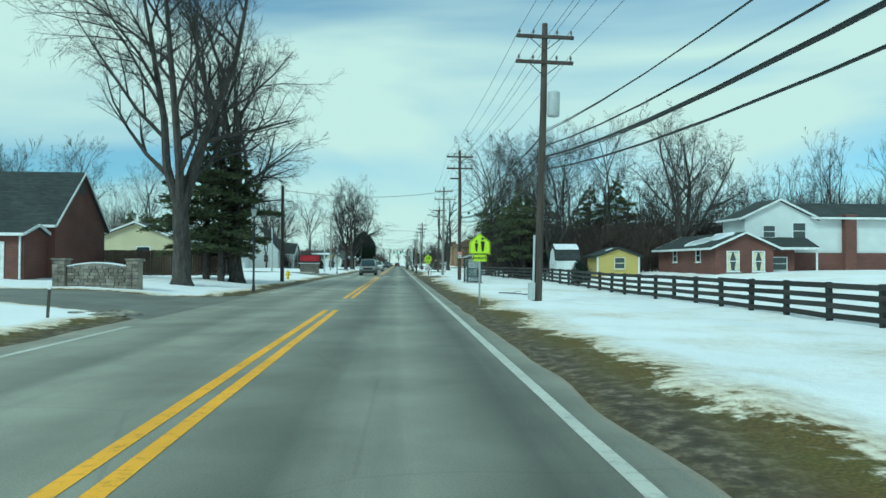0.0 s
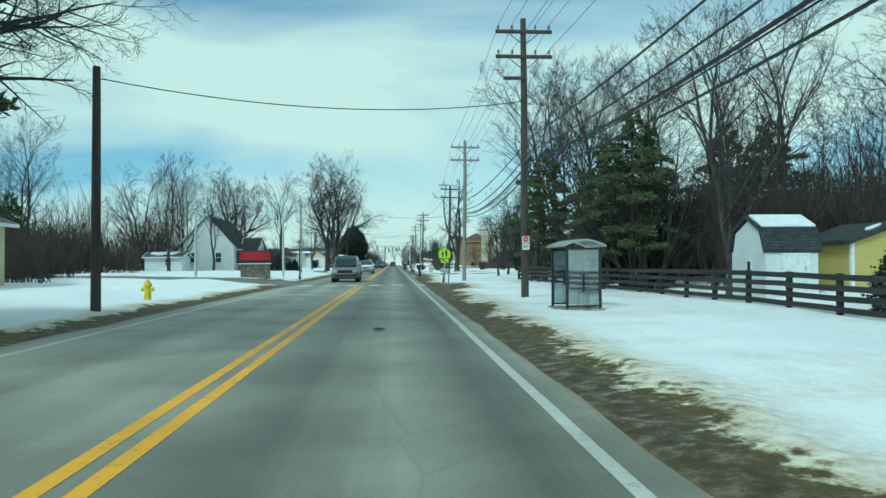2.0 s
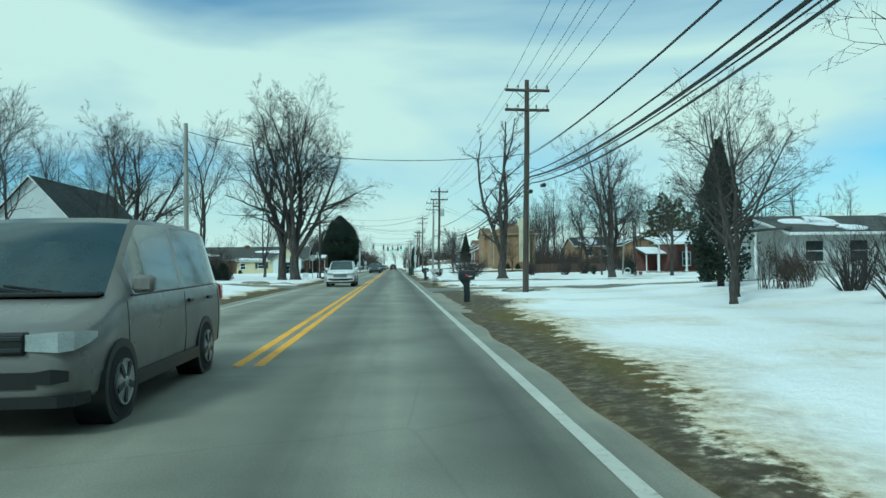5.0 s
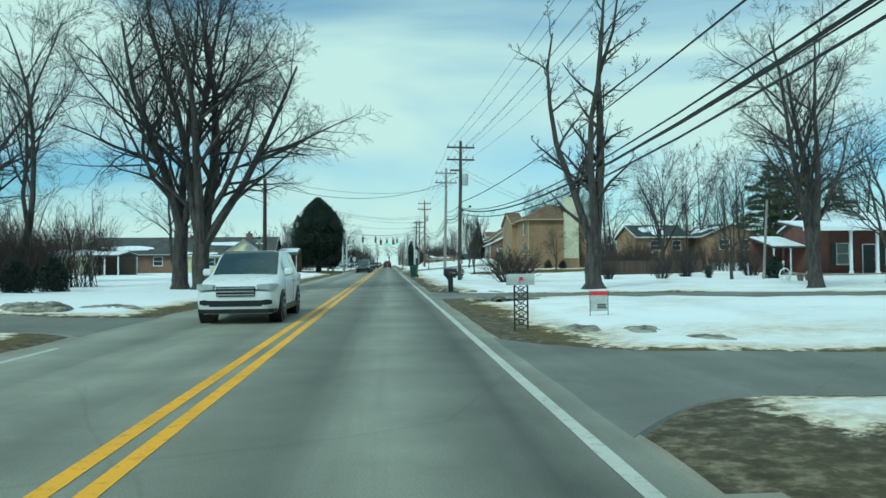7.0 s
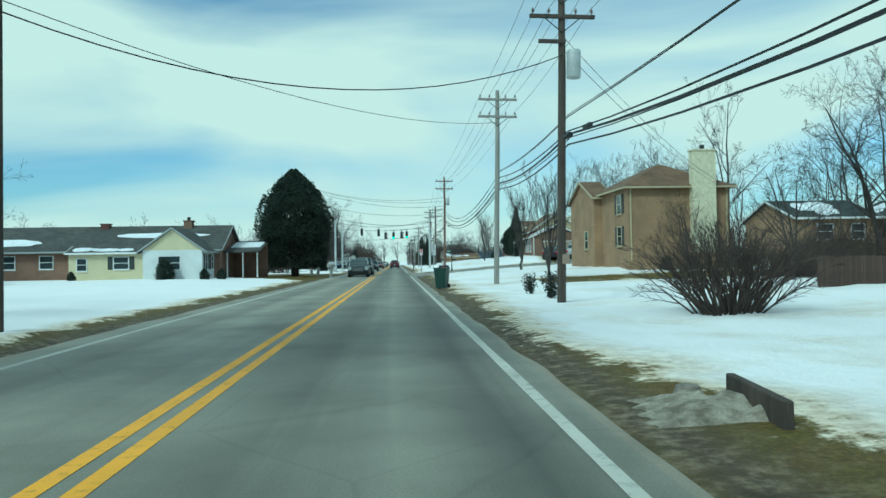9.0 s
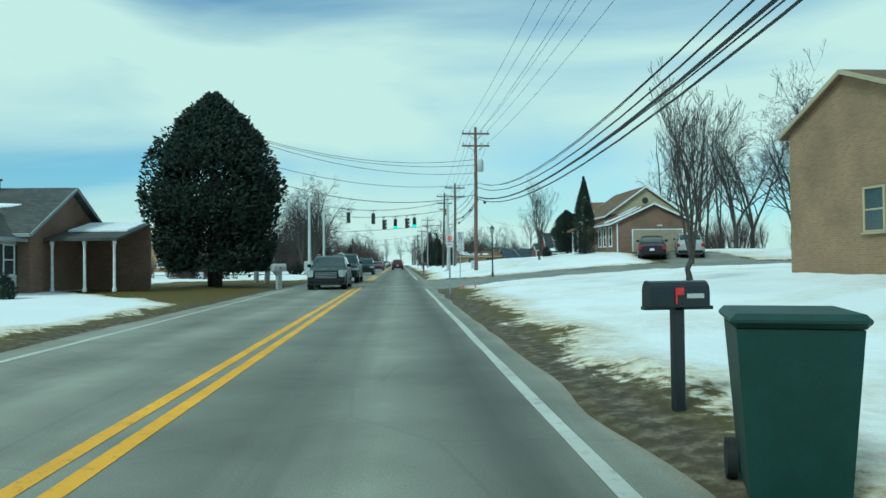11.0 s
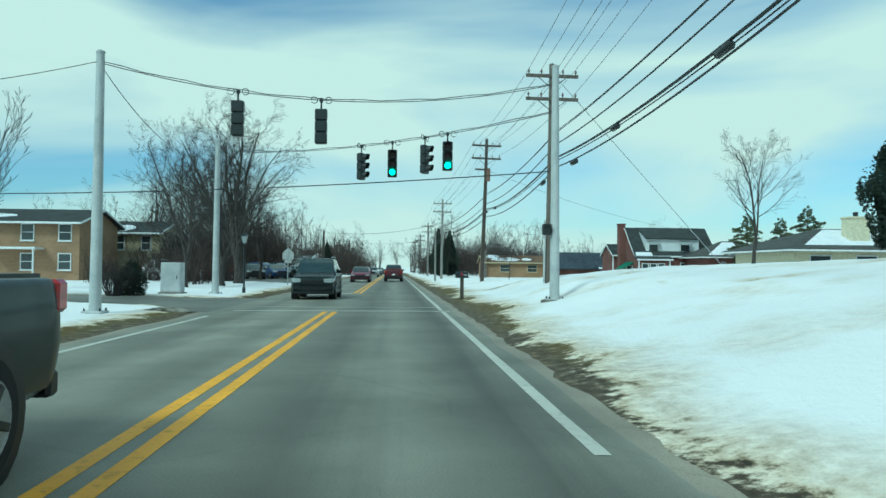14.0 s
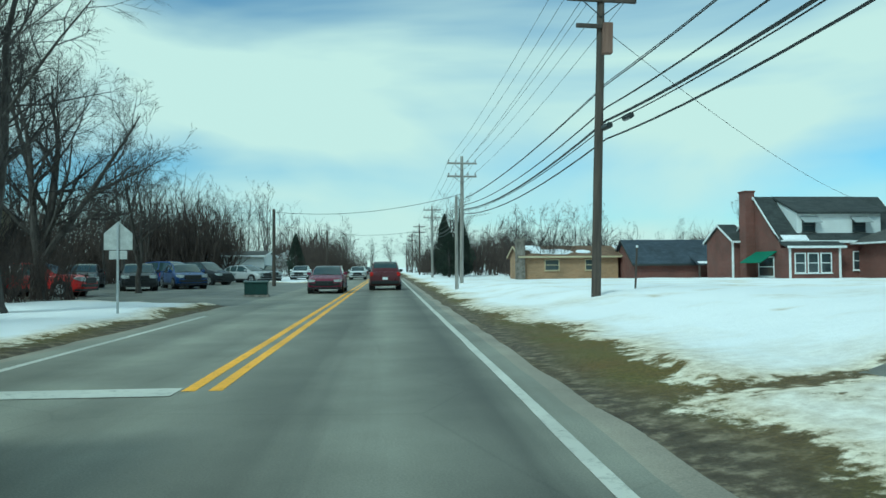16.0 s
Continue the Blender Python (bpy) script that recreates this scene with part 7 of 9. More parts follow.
def car_shell(root, paint, w, L, H, hood, nose, ws, roof0, roof1, tail, belt, clear, bed, chrome):
    """Body and cabin as one skin of rings across the car; the rings' quads go to paint or to glass."""
    sill = ((0, 0.36), (0.03, 0.30), (0.09, 0.26), (0.22, 0.22), (L - 0.25, 0.25), (L, 0.42))
    wide = ((0, 0.70), (0.03, 0.80), (0.09, 0.89), (0.22, 0.95), (ws * 0.6, 0.985), (ws, 1.0), (roof1, 0.995), (L - 0.2, 0.965), (L - 0.05, 0.93), (L, 0.87))
    side = ((0, nose - 0.20), (0.03, nose - 0.13), (0.09, nose - 0.08), (0.22, nose - 0.03), (ws * 0.6, hood - 0.10), (ws, belt - 0.01), (roof1, belt + 0.03), (L - 0.12, belt + 0.02), (L, belt - 0.08))
    deck = belt + 0.05
    top = [(0, nose - 0.13), (0.03, nose - 0.05), (0.09, nose + 0.01), (0.22, nose + 0.06), (ws * 0.6, hood), (ws, hood + 0.05)]
    rise = H - hood - 0.05
    top += [(ws + (roof0 - ws) * f, hood + 0.05 + rise * g) for f, g in ((0.3, 0.34), (0.6, 0.66), (0.85, 0.89), (1.0, 0.97))]
    top += [((roof0 * 2 + roof1) / 3, H), ((roof0 + roof1 * 2) / 3, H - 0.005), (roof1, H - 0.05)]
    top += [(roof1 + (tail - roof1) * f, H - 0.05 - (H - 0.05 - deck) * g) for f, g in ((0.35, 0.26), (0.7, 0.62), (1.0, 1.0))]
    top += [(L - 0.02, deck - 0.01), (L, belt - 0.02)]
    inset = ((0, 0.80), (ws * 0.7, 0.84), (ws, 0.87), (roof0, 0.775), (roof1, 0.755), (tail, 0.84), (L, 0.80))

    def on(table, y):
        return float(np.interp(y, [p[0] for p in table], [p[1] for p in table]))

    span = roof1 - roof0
    pillars = [ws + (roof0 - ws) * 0.42, roof0 + span * 0.36, roof0 + span * 0.41]
    pillars += [roof1 - 0.02] if bed else [roof1 - span * 0.12, roof1 - span * 0.07, roof1 + (tail - roof1) * 0.42]
    ys = {round(p[0], 3) for table in (sill, wide, side, top) for p in table} | {round(p, 3) for p in pillars}
    ys |= {round(ws + (tail - ws) * i / 14, 3) for i in range(15)}
    ys = sorted(y for y in ys if 0 <= y <= L)
    rings = []
    for y in ys:
        ww, zs, zh, zd, wi = w * on(wide, y), on(sill, y) + clear, on(side, y), on(top, y), on(inset, y)
        zd = max(zd, zh + 0.012)
        high = zd - zh > 0.16
        drop = 0.075 if high else (zd - zh) * 0.5
        half = [(0.0, zs), (ww * 0.84, zs), (ww * 0.975, zs + 0.09), (ww, zs + (zh - zs) * 0.42), (ww * 0.992, zs + (zh - zs) * 0.74), (ww * 0.975, zh - 0.035), (ww * 0.945, zh),
                (ww * wi if high else ww * (0.88 + 0.05 * (1 - wi)), zd - drop), (ww * wi * 0.93, zd - 0.022 if high else zd - drop * 0.35), (ww * wi * 0.55, zd - 0.004), (0.0, zd)]
        rings.append([(x, y, z) for x, z in half] + [(-x, y, z) for x, z in reversed(half[1:-1])])
    m = len(rings[0])
    made = {}
    for i in range(len(ys) - 1):
        y = (ys[i] + ys[i + 1]) / 2
        tall = min(on(top, ys[i]), on(top, ys[i + 1])) - belt
        for k in range(m):
            q = min(k, m - 1 - k)
            key = "body"
            if q in (8, 9) and ws + 0.02 < y < roof0 - 0.02:
                key = "windscreen"
            elif q in (8, 9) and roof1 + 0.02 < y < tail - (tail - roof1) * 0.3 and tail - roof1 > 0.15:
                key = "rear_window"
            elif q == 6 and tall > 0.18:
                hit = [j for j, (a, b) in enumerate(zip(pillars[::2], pillars[1::2])) if a < y < b]
                if hit:
                    key = "side_window %d %d" % (hit[0], k < m / 2)
            made.setdefault(key, []).append([rings[i][k], rings[i][(k + 1) % m], rings[i + 1][(k + 1) % m], rings[i + 1][k]])

    def skin(quads, extra=()):
        g, at = Geo(), {}
        for q in list(quads) + list(extra):
            g.f.append(tuple(at.setdefault(p, len(at)) for p in q))
        g.v = list(at)
        return g

    body = part("body", skin(made.pop("body"), [rings[0], rings[-1]]), paint, root, "", True)
    for key, quads in made.items():
        part(key.split()[0], skin(quads), M_CAR_GLASS, body, "dark reflecting glass", True)
    # shut lines of the doors and the trim under the windows
    doors = [ws + 0.12, roof0 + span * 0.385] + ([roof1 - 0.06] if bed else [roof1 - span * 0.02])
    for s in (-1, 1):
        for y in doors:
            ww, zs, zh = w * on(wide, y) + 0.001, on(sill, y) + clear, on(side, y)
            edge = [(s * ww * f, z) for f, z in ((0.98, zs + 0.1), (1.0, zs + (zh - zs) * 0.42), (0.992, zs + (zh - zs) * 0.74), (0.975, zh - 0.04))]
            part("door_seam", Geo().prism([(x + s * 0.003, z) for x, z in edge] + [(x - s * 0.01, z) for x, z in reversed(edge)], "y", y - 0.006, y + 0.006), M_GRILLE, body)
        pts = [(s * (w * on(wide, y) * 0.945 + 0.004), y, on(side, y) + 0.004) for y in np.linspace(ws + 0.3, tail - 0.1, 9)]
        part("window_trim", Geo().tube(pts, 0.010, 5), M_RIM if chrome else M_GRILLE, body, "", True)
    return body, body


def ribbon(plan, low, high, deep=0.06):
    """A band that wraps round a corner: plan points, heights of its edges, depth inwards."""
    g = Geo()
    n = len(plan)
    for k, (px, py) in enumerate(plan):
        a, b = low[k], high[k]
        sx = -1 if px > 0 else (1 if px < 0 else 0)
        g.v += [(px, py, a), (px, py, b), (px + sx * deep * 0.6, py + deep, b), (px + sx * deep * 0.6, py + deep, a)]
    for k in range(n - 1):
        for j in range(4):
            a, b = 4 * k + j, 4 * k + (j + 1) % 4
            g.f.append((a, b, b + 4, a + 4))
    g.f += [(3, 2, 1, 0), tuple(4 * (n - 1) + j for j in range(4))]
    return g


def car(x, y, turn, paint, label, L=4.5, W=1.84, H=1.68, hood=1.04, nose=0.82, ws=1.15, roof0=2.0, roof1=3.9, tail=4.35, belt=1.0, r=0.34, axles=(0.88, 3.55),
        grille=(0.5, 0.55, 0.82), bars=3, lamp=(0.3, 0.66, 0.84), bed=0.0, name="car", roof_rack=False, lit=False, chrome=False, z=None, clear=0.0):
    z = ground_z(x, y) + 0.006 if z is None else z
    root = thing(name, pose(x, y, z, 0, 0, turn), label, "car")
    w = W / 2
    body, cabin = car_shell(root, paint, w, L, H, hood, nose, ws, roof0, roof1, tail, belt, clear, bed, chrome)
    wt, zt, ym = w * 0.74, H, (roof0 + roof1) / 2
    for side in (1, -1):
        x0, x1 = sorted((side * (w - 0.06), side * (w + 0.15)))
        mirror = part("mirror", Geo().box(x0, x1, ws + 0.30, ws + 0.42, belt + 0.02, belt + 0.19, 0.035), paint, root, "", True)
        part("mirror_glass", Geo().box(x0 + 0.03, x1 - 0.03, ws + 0.418, ws + 0.425, belt + 0.05, belt + 0.16), M_CAR_GLASS, mirror)
        for yh in (ym - 0.12, ym + 0.72):
            if not (bed and yh > ym):
                part("door_handle", Geo().box(*sorted((side * (w - 0.01), side * (w + 0.022))), yh - 0.1, yh + 0.08, belt - 0.15, belt - 0.11, 0.008), M_RIM if chrome else M_DARK_METAL, body)
    # nose
    gw, g0, g1 = grille
    gr = part("grille", Geo().box(-w * gw, w * gw, -0.03, 0.1, g0, g1, 0.02), M_GRILLE, root)
    for k in range(bars):
        zz = g0 + (g1 - g0) * (k + 0.5) / bars
        part("grille_bar", Geo().box(-w * gw * 0.97, w * gw * 0.97, -0.045, -0.02, zz - 0.018, zz + 0.018, 0.006), M_RIM if chrome else M_DARK_METAL, gr)
    lw, l0, l1 = lamp
    inner = 0.80 * (1 - lw)
    drop = (l1 - l0) * 0.35
    for side in (-1, 1):
        plan = [(side * w * inner, -0.014), (side * w * 0.80, -0.014), (side * w * 0.905, 0.042), (side * w * 0.968, 0.20), (side * w * 0.985, 0.30)]
        part("headlight", ribbon(plan, (l0 + drop * 0.3, l0, l0 + 0.01, l0 + drop, l0 + drop * 1.7), (l1 - 0.02, l1, l1, l1 - 0.01, l1 - 0.02)), M_LENS, root, "clear headlight")
        fog = [(side * w * 0.56, -0.018), (side * w * 0.74, -0.006), (side * w * 0.86, 0.045)]
        part("fog_light", ribbon(fog, (0.44 + clear, 0.43 + clear, 0.45 + clear), (0.52 + clear, 0.55 + clear, 0.53 + clear)), M_GRILLE, root)
        sill = [(side * (w + 0.008), axles[0] + r * 1.1), (side * (w + 0.012), axles[1] - r * 1.1)]
        part("side_skirt", ribbon(sill, (0.24 + clear, 0.24 + clear), (0.37 + clear, 0.37 + clear), 0.03), M_GRILLE, root)
        part("tail_light", Geo().box(*sorted((side * w * 0.72, side * w * 0.955)), L - 0.16, L + 0.01, belt - 0.22, belt + 0.02, 0.03), M_TAIL, root, "red tail light")
        part("wiper", Geo().tube([(side * 0.12 + 0.28, ws - 0.005, belt + 0.045), (side * 0.12 - 0.26, ws + 0.10, belt + 0.11)], 0.012, 5), M_GRILLE, cabin)
    part("air_intake", ribbon([(-w * 0.62, -0.012), (w * 0.62, -0.012)], (0.40 + clear, 0.40 + clear), (0.53 + clear, 0.53 + clear)), M_GRILLE, root)
    lip = [(w * 0.955, 0.24), (w * 0.895, 0.05), (w * 0.79, -0.008), (0.0, -0.016), (-w * 0.79, -0.008), (-w * 0.895, 0.05), (-w * 0.955, 0.24)]
    part("bumper", ribbon(lip, (0.25 + clear,) * 7, (0.34 + clear * 1.35,) * 7), paint if clear else M_GRILLE, root)
    part("cowl", Geo().box(-w * 0.8, w * 0.8, ws - 0.1, ws + 0.03, belt + 0.01, belt + 0.045, 0.01), M_GRILLE, root)
    part("hood_edge", ribbon([(w * 0.78, -0.008), (0, -0.02), (-w * 0.78, -0.008)], (nose - 0.11,) * 3, (nose - 0.085,) * 3, 0.03), M_GRILLE, root, "dark shut line of the hood")
    part("bumper", Geo().box(-w * 0.88, w * 0.88, L - 0.1, L + 0.06, 0.36, 0.56, 0.03), M_GRILLE, root)
    part("number_plate", Geo().box(-0.15, 0.15, L + 0.06, L + 0.07, 0.62, 0.77), M_SIGN_WHITE, root, "blank pale plate")
    if bed:
        g = Geo().box(-w * 0.8, w * 0.8, tail + 0.1, L - 0.1, belt - 0.1, belt + 0.062)
        part("bed_liner", g, M_GRILLE, body, "black open load bed")
    for ya in axles:
        for side in (-1, 1):
            # solid disc round the wheel; its dark colour stands for the shaded arch
            part("wheel_arch", Geo().tube([(side * w * 0.7, ya, r), (side * (w + 0.006), ya, r)], r * 1.16, 20), M_GRILLE, root, "", True)
            wh = part("wheel", Geo().lathe([(r * 0.6, -0.11), (r * 0.93, -0.11), (r, -0.07), (r, 0.07), (r * 0.93, 0.11), (r * 0.6, 0.11)], 22, (0, 0, 0), pose(side * (w - 0.10), ya, r, 0, 90, 0)), M_RUBBER, root, "black tyre", True)
            g = Geo().lathe([(r * 0.62, 0.0), (r * 0.62, 0.03), (r * 0.5, 0.02), (r * 0.16, 0.035), (0.03, 0.045)], 20, (0, 0, 0), pose(side * (w + 0.005), ya, r, 0, 90 * side, 0))
            part("rim", g, M_RIM, wh, "", True)
            for k in range(5):
                a = 2 * math.pi * k / 5
                m = pose(side * (w + 0.025), ya, r, 0, 90 * side, 0) @ pose(0, 0, 0, 0, 0, math.degrees(a))
                part("spoke", Geo().box(0.04, r * 0.58, -0.028, 0.028, -0.005, 0.018, 0.005, m), M_DARK_METAL, wh)
    if roof_rack:
        for side in (-1, 1):
            part("roof_rail", Geo().tube([(side * wt * 0.92, roof0 + 0.2, zt), (side * wt * 0.92, roof0 + 0.35, zt + 0.06), (side * wt * 0.92, roof1 - 0.35, zt + 0.06), (side * wt * 0.92, roof1 - 0.2, zt)], 0.018, 6), M_RIM, root, "", True)
    return root


P_WHITE = car_paint("white_car_paint", (0.78, 0.79, 0.78), 0.0)
P_GREY = car_paint("pewter_car_paint", (0.20, 0.195, 0.18))
P_GREEN = car_paint("dark_slate_car_paint", (0.006, 0.014, 0.014))
P_TRUCK = car_paint("grey_green_truck_paint", (0.012, 0.024, 0.023))
P_RED = car_paint("maroon_car_paint", (0.085, 0.022, 0.026))
P_PURPLE = car_paint("burgundy_car_paint", (0.15, 0.025, 0.05))
P_BLUE = car_paint("blue_car_paint", (0.02, 0.05, 0.16))
P_BLACK = car_paint("black_car_paint", (0.02, 0.022, 0.025))
P_NIGHT = car_paint("dark_violet_car_paint", (0.028, 0.018, 0.034))
P_SILVER = car_paint("silver_car_paint", (0.42, 0.43, 0.43), 0.5)
P_BRIGHT_RED = car_paint("bright_red_car_paint", (0.5, 0.03, 0.03), 0.0)

car(-3.35, 80.0, 0, P_GREY, "pewter minivan with boxy cabin in the oncoming lane", 4.7, 1.92, 1.88, 1.02, 0.86, 0.85, 1.75, 4.35, 4.62, 1.08, 0.33, (0.78, 3.6), (0.55, 0.66, 0.84), 2, (0.34, 0.68, 0.84), name="minivan")
car(-3.4, 120.0, 0, P_WHITE, "white compact crossover in the oncoming lane", 4.5, 1.84, 1.68, 1.05, 0.86, 1.1, 1.95, 3.85, 4.38, 1.04, 0.35, (0.86, 3.55), (0.46, 0.62, 0.84), 3, (0.34, 0.76, 0.9), name="suv", chrome=True)
car(-3.35, 199.6, 0, P_GREEN, "dark crossover with wide chrome grille in the oncoming lane", 4.8, 1.9, 1.68, 1.08, 0.9, 1.25, 2.1, 4.0, 4.65, 1.06, 0.38, (0.92, 3.78), (0.56, 0.55, 0.86), 4, (0.18, 0.62, 0.96), name="suv", chrome=True, roof_rack=True)
car(-3.4, 210.2, 0, P_TRUCK, "grey-green pickup truck with black grille in the oncoming lane", 5.7, 2.02, 1.88, 1.22, 1.08, 1.45, 2.1, 3.45, 3.75, 1.2, 0.41, (1.0, 4.55), (0.56, 0.74, 1.05), 1, (0.26, 0.80, 0.98), bed=1.8, name="pickup_truck", clear=0.13)
car(-3.4, 240.0, 0, P_GREEN, "dark slate boxy crossover in the oncoming lane", 4.4, 1.82, 1.74, 1.06, 0.92, 1.05, 1.75, 3.95, 4.32, 1.06, 0.36, (0.8, 3.42), (0.5, 0.62, 0.84), 2, (0.34, 0.7, 0.88), name="suv", roof_rack=True)
car(-3.2, 276.5, 0, P_PURPLE, "burgundy sedan in the oncoming lane", 4.7, 1.84, 1.45, 0.92, 0.74, 1.3, 2.15, 3.3, 4.1, 0.92, 0.33, (0.9, 3.7), (0.5, 0.42, 0.66), 3, (0.32, 0.6, 0.74), name="sedan")
car(-0.1, 285.6, 180, P_RED, "maroon crossover driving ahead in the lane", 4.5, 1.86, 1.7, 1.05, 0.86, 1.1, 1.95, 3.85, 4.4, 1.04, 0.36, name="suv", roof_rack=True)
drive_a = car(18.7, 215.9, 160, P_NIGHT, "dark violet sedan parked before a garage", 4.7, 1.84, 1.45, 0.92, 0.74, 1.3, 2.15, 3.3, 4.1, 0.92, 0.33, (0.9, 3.7), name="sedan")
drive_b = car(21.4, 216.0, 160, P_SILVER, "silver crossover parked on a driveway", 4.4, 1.82, 1.62, 1.02, 0.84, 1.1, 1.9, 3.7, 4.3, 1.0, 0.34, (0.86, 3.5), name="suv")
for ob in (drive_a, drive_b):
    x, y, _ = ob.matrix_basis.translation
    ob.matrix_basis = pose(x, y, ground_z(x, y) - 0.02, -6.0, 0, 160)
for k, (x, y, turn, paint, lab) in enumerate((
        (-14.5, 266.0, 95, P_SILVER, "silver wagon parked on wet asphalt"), (-12.6, 271.0, 88, P_BRIGHT_RED, "bright red car parked on wet asphalt"),
        (-12.8, 277.5, 20, P_BLACK, "black car parked on wet asphalt"), (-11.0, 281.0, 30, P_BLUE, "blue hatchback parked on wet asphalt"),
        (-12.0, 286.5, 70, P_BLUE, "dark blue crossover parked on wet asphalt"), (-11.2, 290.5, 60, P_BLACK, "black crossover parked on wet asphalt"),
        (-9.6, 297.5, 60, P_SILVER, "silver sedan parked on wet asphalt"), (-17.5, 281.5, 15, P_BLACK, "black car parked on wet asphalt"),
        (-10.0, 303.0, 30, P_SILVER, "silver car parked beside the road"), (-8.8, 311.0, 0, P_WHITE, "white car parked beside the road"))):
    big = k in (0, 4, 5)
    car(x, y, turn, paint, lab, 4.5, 1.82, 1.66 if big else 1.46, 1.02 if big else 0.92, 0.82 if big else 0.74, 1.1, 1.95, 3.7 if big else 3.3, 4.3 if big else 4.1, 1.0 if big else 0.92, name="parked_car")
for k, (x, y, turn, paint, lab) in enumerate(((-3.3, 318.0, 0, P_WHITE, "white car far off in the oncoming lane"), (-3.3, 345.0, 0, P_SILVER, "silver car far off in the oncoming lane"),
                                               (-0.2, 352.0, 180, P_BLACK, "dark car far ahead in the lane"), (-3.3, 372.0, 0, P_BLACK, "dark car far off in the oncoming lane"))):
    car(x, y, turn, paint, lab, name="sedan", H=1.46, hood=0.92, nose=0.74, roof1=3.3, tail=4.1, belt=0.92)

# ---- signs ----


def post(parent, h, r=0.03, mat=None, at=(0, 0)):
    part("post", Geo().box(at[0] - r, at[0] + r, at[1] - r * 0.6, at[1] + r * 0.6, -0.2, h, 0.006), mat or M_STEEL, parent, "perforated steel post")


def board(parent, poly, y, mat, name="panel", label="", t=0.012):
    return part(name, Geo().prism(poly, "y", y - t, y), mat, parent, label)


def pentagon(w, h, zc):
    return [(-w / 2, zc - h / 2), (w / 2, zc - h / 2), (w / 2, zc + h * 0.08), (0, zc + h / 2), (-w / 2, zc + h * 0.08)]


def rounded(w, h, zc, r=0.04, xc=0.0):
    pts = []
    for cx, cz, a0 in ((w / 2 - r, h / 2 - r, 0), (-w / 2 + r, h / 2 - r, 90), (-w / 2 + r, -h / 2 + r, 180), (w / 2 - r, -h / 2 + r, 270)):
        for k in range(4):
            a = radians(a0 + 30 * k)
            pts.append((xc + cx + r * math.cos(a), zc + cz + r * math.sin(a)))
    return pts


def frame_lines(parent, poly, y, t, mat):
    """A thin border just inside a panel's edge."""
    c = Vector((sum(p[0] for p in poly) / len(poly), sum(p[1] for p in poly) / len(poly)))
    g = Geo()
    n = len(poly)
    outer = [c + (Vector(p) - c) * 0.955 for p in poly]
    inner = [c + (Vector(p) - c) * (0.955 - t) for p in poly]
    g.v = [(p.x, y, p.y) for p in outer] + [(p.x, y, p.y) for p in inner] + [(p.x, y + 0.003, p.y) for p in outer] + [(p.x, y + 0.003, p.y) for p in inner]
    for i in range(n):
        j = (i + 1) % n
        g.f += [(i, j, j + n, i + n), (i + 2 * n, i + 3 * n, j + 3 * n, j + 2 * n), (i, i + 2 * n, j + 2 * n, j), (i + n, j + n, j + 3 * n, i + 3 * n)]
    part("border", g, mat, parent)


def school_sign(x, y, plaque, zc, lean=0.0):
    root = thing("school_sign", pose(x, y, ground_z(x, y), 0, lean, 0), "fluorescent yellow-green pentagonal school crossing sign on a steel post", "road sign", "school signs")
    post(root, zc + 0.2)
    poly = pentagon(0.70, 0.70, zc)
    p = board(root, poly, -0.02, M_LIME)
    frame_lines(p, poly, -0.036, 0.05, M_BLACK)
    # two plain upright figures
    for xo, s in ((-0.11, 0.74), (0.10, 0.92)):
        g = Geo().prism([(xo - 0.035 * s, zc - 0.26), (xo + 0.035 * s, zc - 0.26), (xo + 0.075 * s, zc - 0.26 + 0.36 * s), (xo - 0.075 * s, zc - 0.26 + 0.36 * s)], "y", -0.037, -0.033)
        g.lathe([(0.05 * s, 0), (0.05 * s, 0.004)], 12, (0, 0, 0), pose(xo, -0.033, zc - 0.26 + 0.45 * s, 90, 0, 0))
        part("symbol", g, M_BLACK, p, "plain dark upright symbol")
    pl = [(-0.23, zc - 0.60), (0.23, zc - 0.60), (0.23, zc - 0.37), (-0.23, zc - 0.37)]
    q = board(root, pl, -0.02, M_LIME, "plaque")
    frame_lines(q, pl, -0.036, 0.06, M_BLACK)
    if plaque == "arrow":
        g = Geo()
        m = pose(0, -0.034, zc - 0.485, 0, 0, 0) @ Matrix.Rotation(radians(28), 4, "Y")
        g.box(-0.08, 0.17, -0.002, 0.002, -0.02, 0.02, 0, m)
        g.add([tuple(m @ Vector(v)) for v in ((-0.19, -0.002, 0), (-0.06, -0.002, 0.065), (-0.06, -0.002, -0.065), (-0.19, 0.002, 0), (-0.06, 0.002, 0.065), (-0.06, 0.002, -0.065))],
              [(0, 1, 2), (3, 5, 4), (0, 3, 4, 1), (1, 4, 5, 2), (2, 5, 3, 0)])
        part("arrow", g, M_BLACK, q)
    else:
        letters(plaque, 0.125, (0, -0.036, zc - 0.485), q, M_BLACK)


school_sign(2.68, 24.0, "AHEAD", 2.03)
school_sign(3.0, 71.0, "arrow", 1.92)


def back_of_sign(x, y, h):
    root = thing("road_sign", pose(x, y, ground_z(x, y)), "bare aluminium back of a pentagonal road sign", "road sign")
    post(root, h)
    board(root, pentagon(0.76, 0.78, h - 0.35), 0.035, M_SIGN_BACK)
    board(root, [(-0.24, h - 1.0), (0.24, h - 1.0), (0.24, h - 0.76), (-0.24, h - 0.76)], 0.035, M_SIGN_BACK, "plaque")


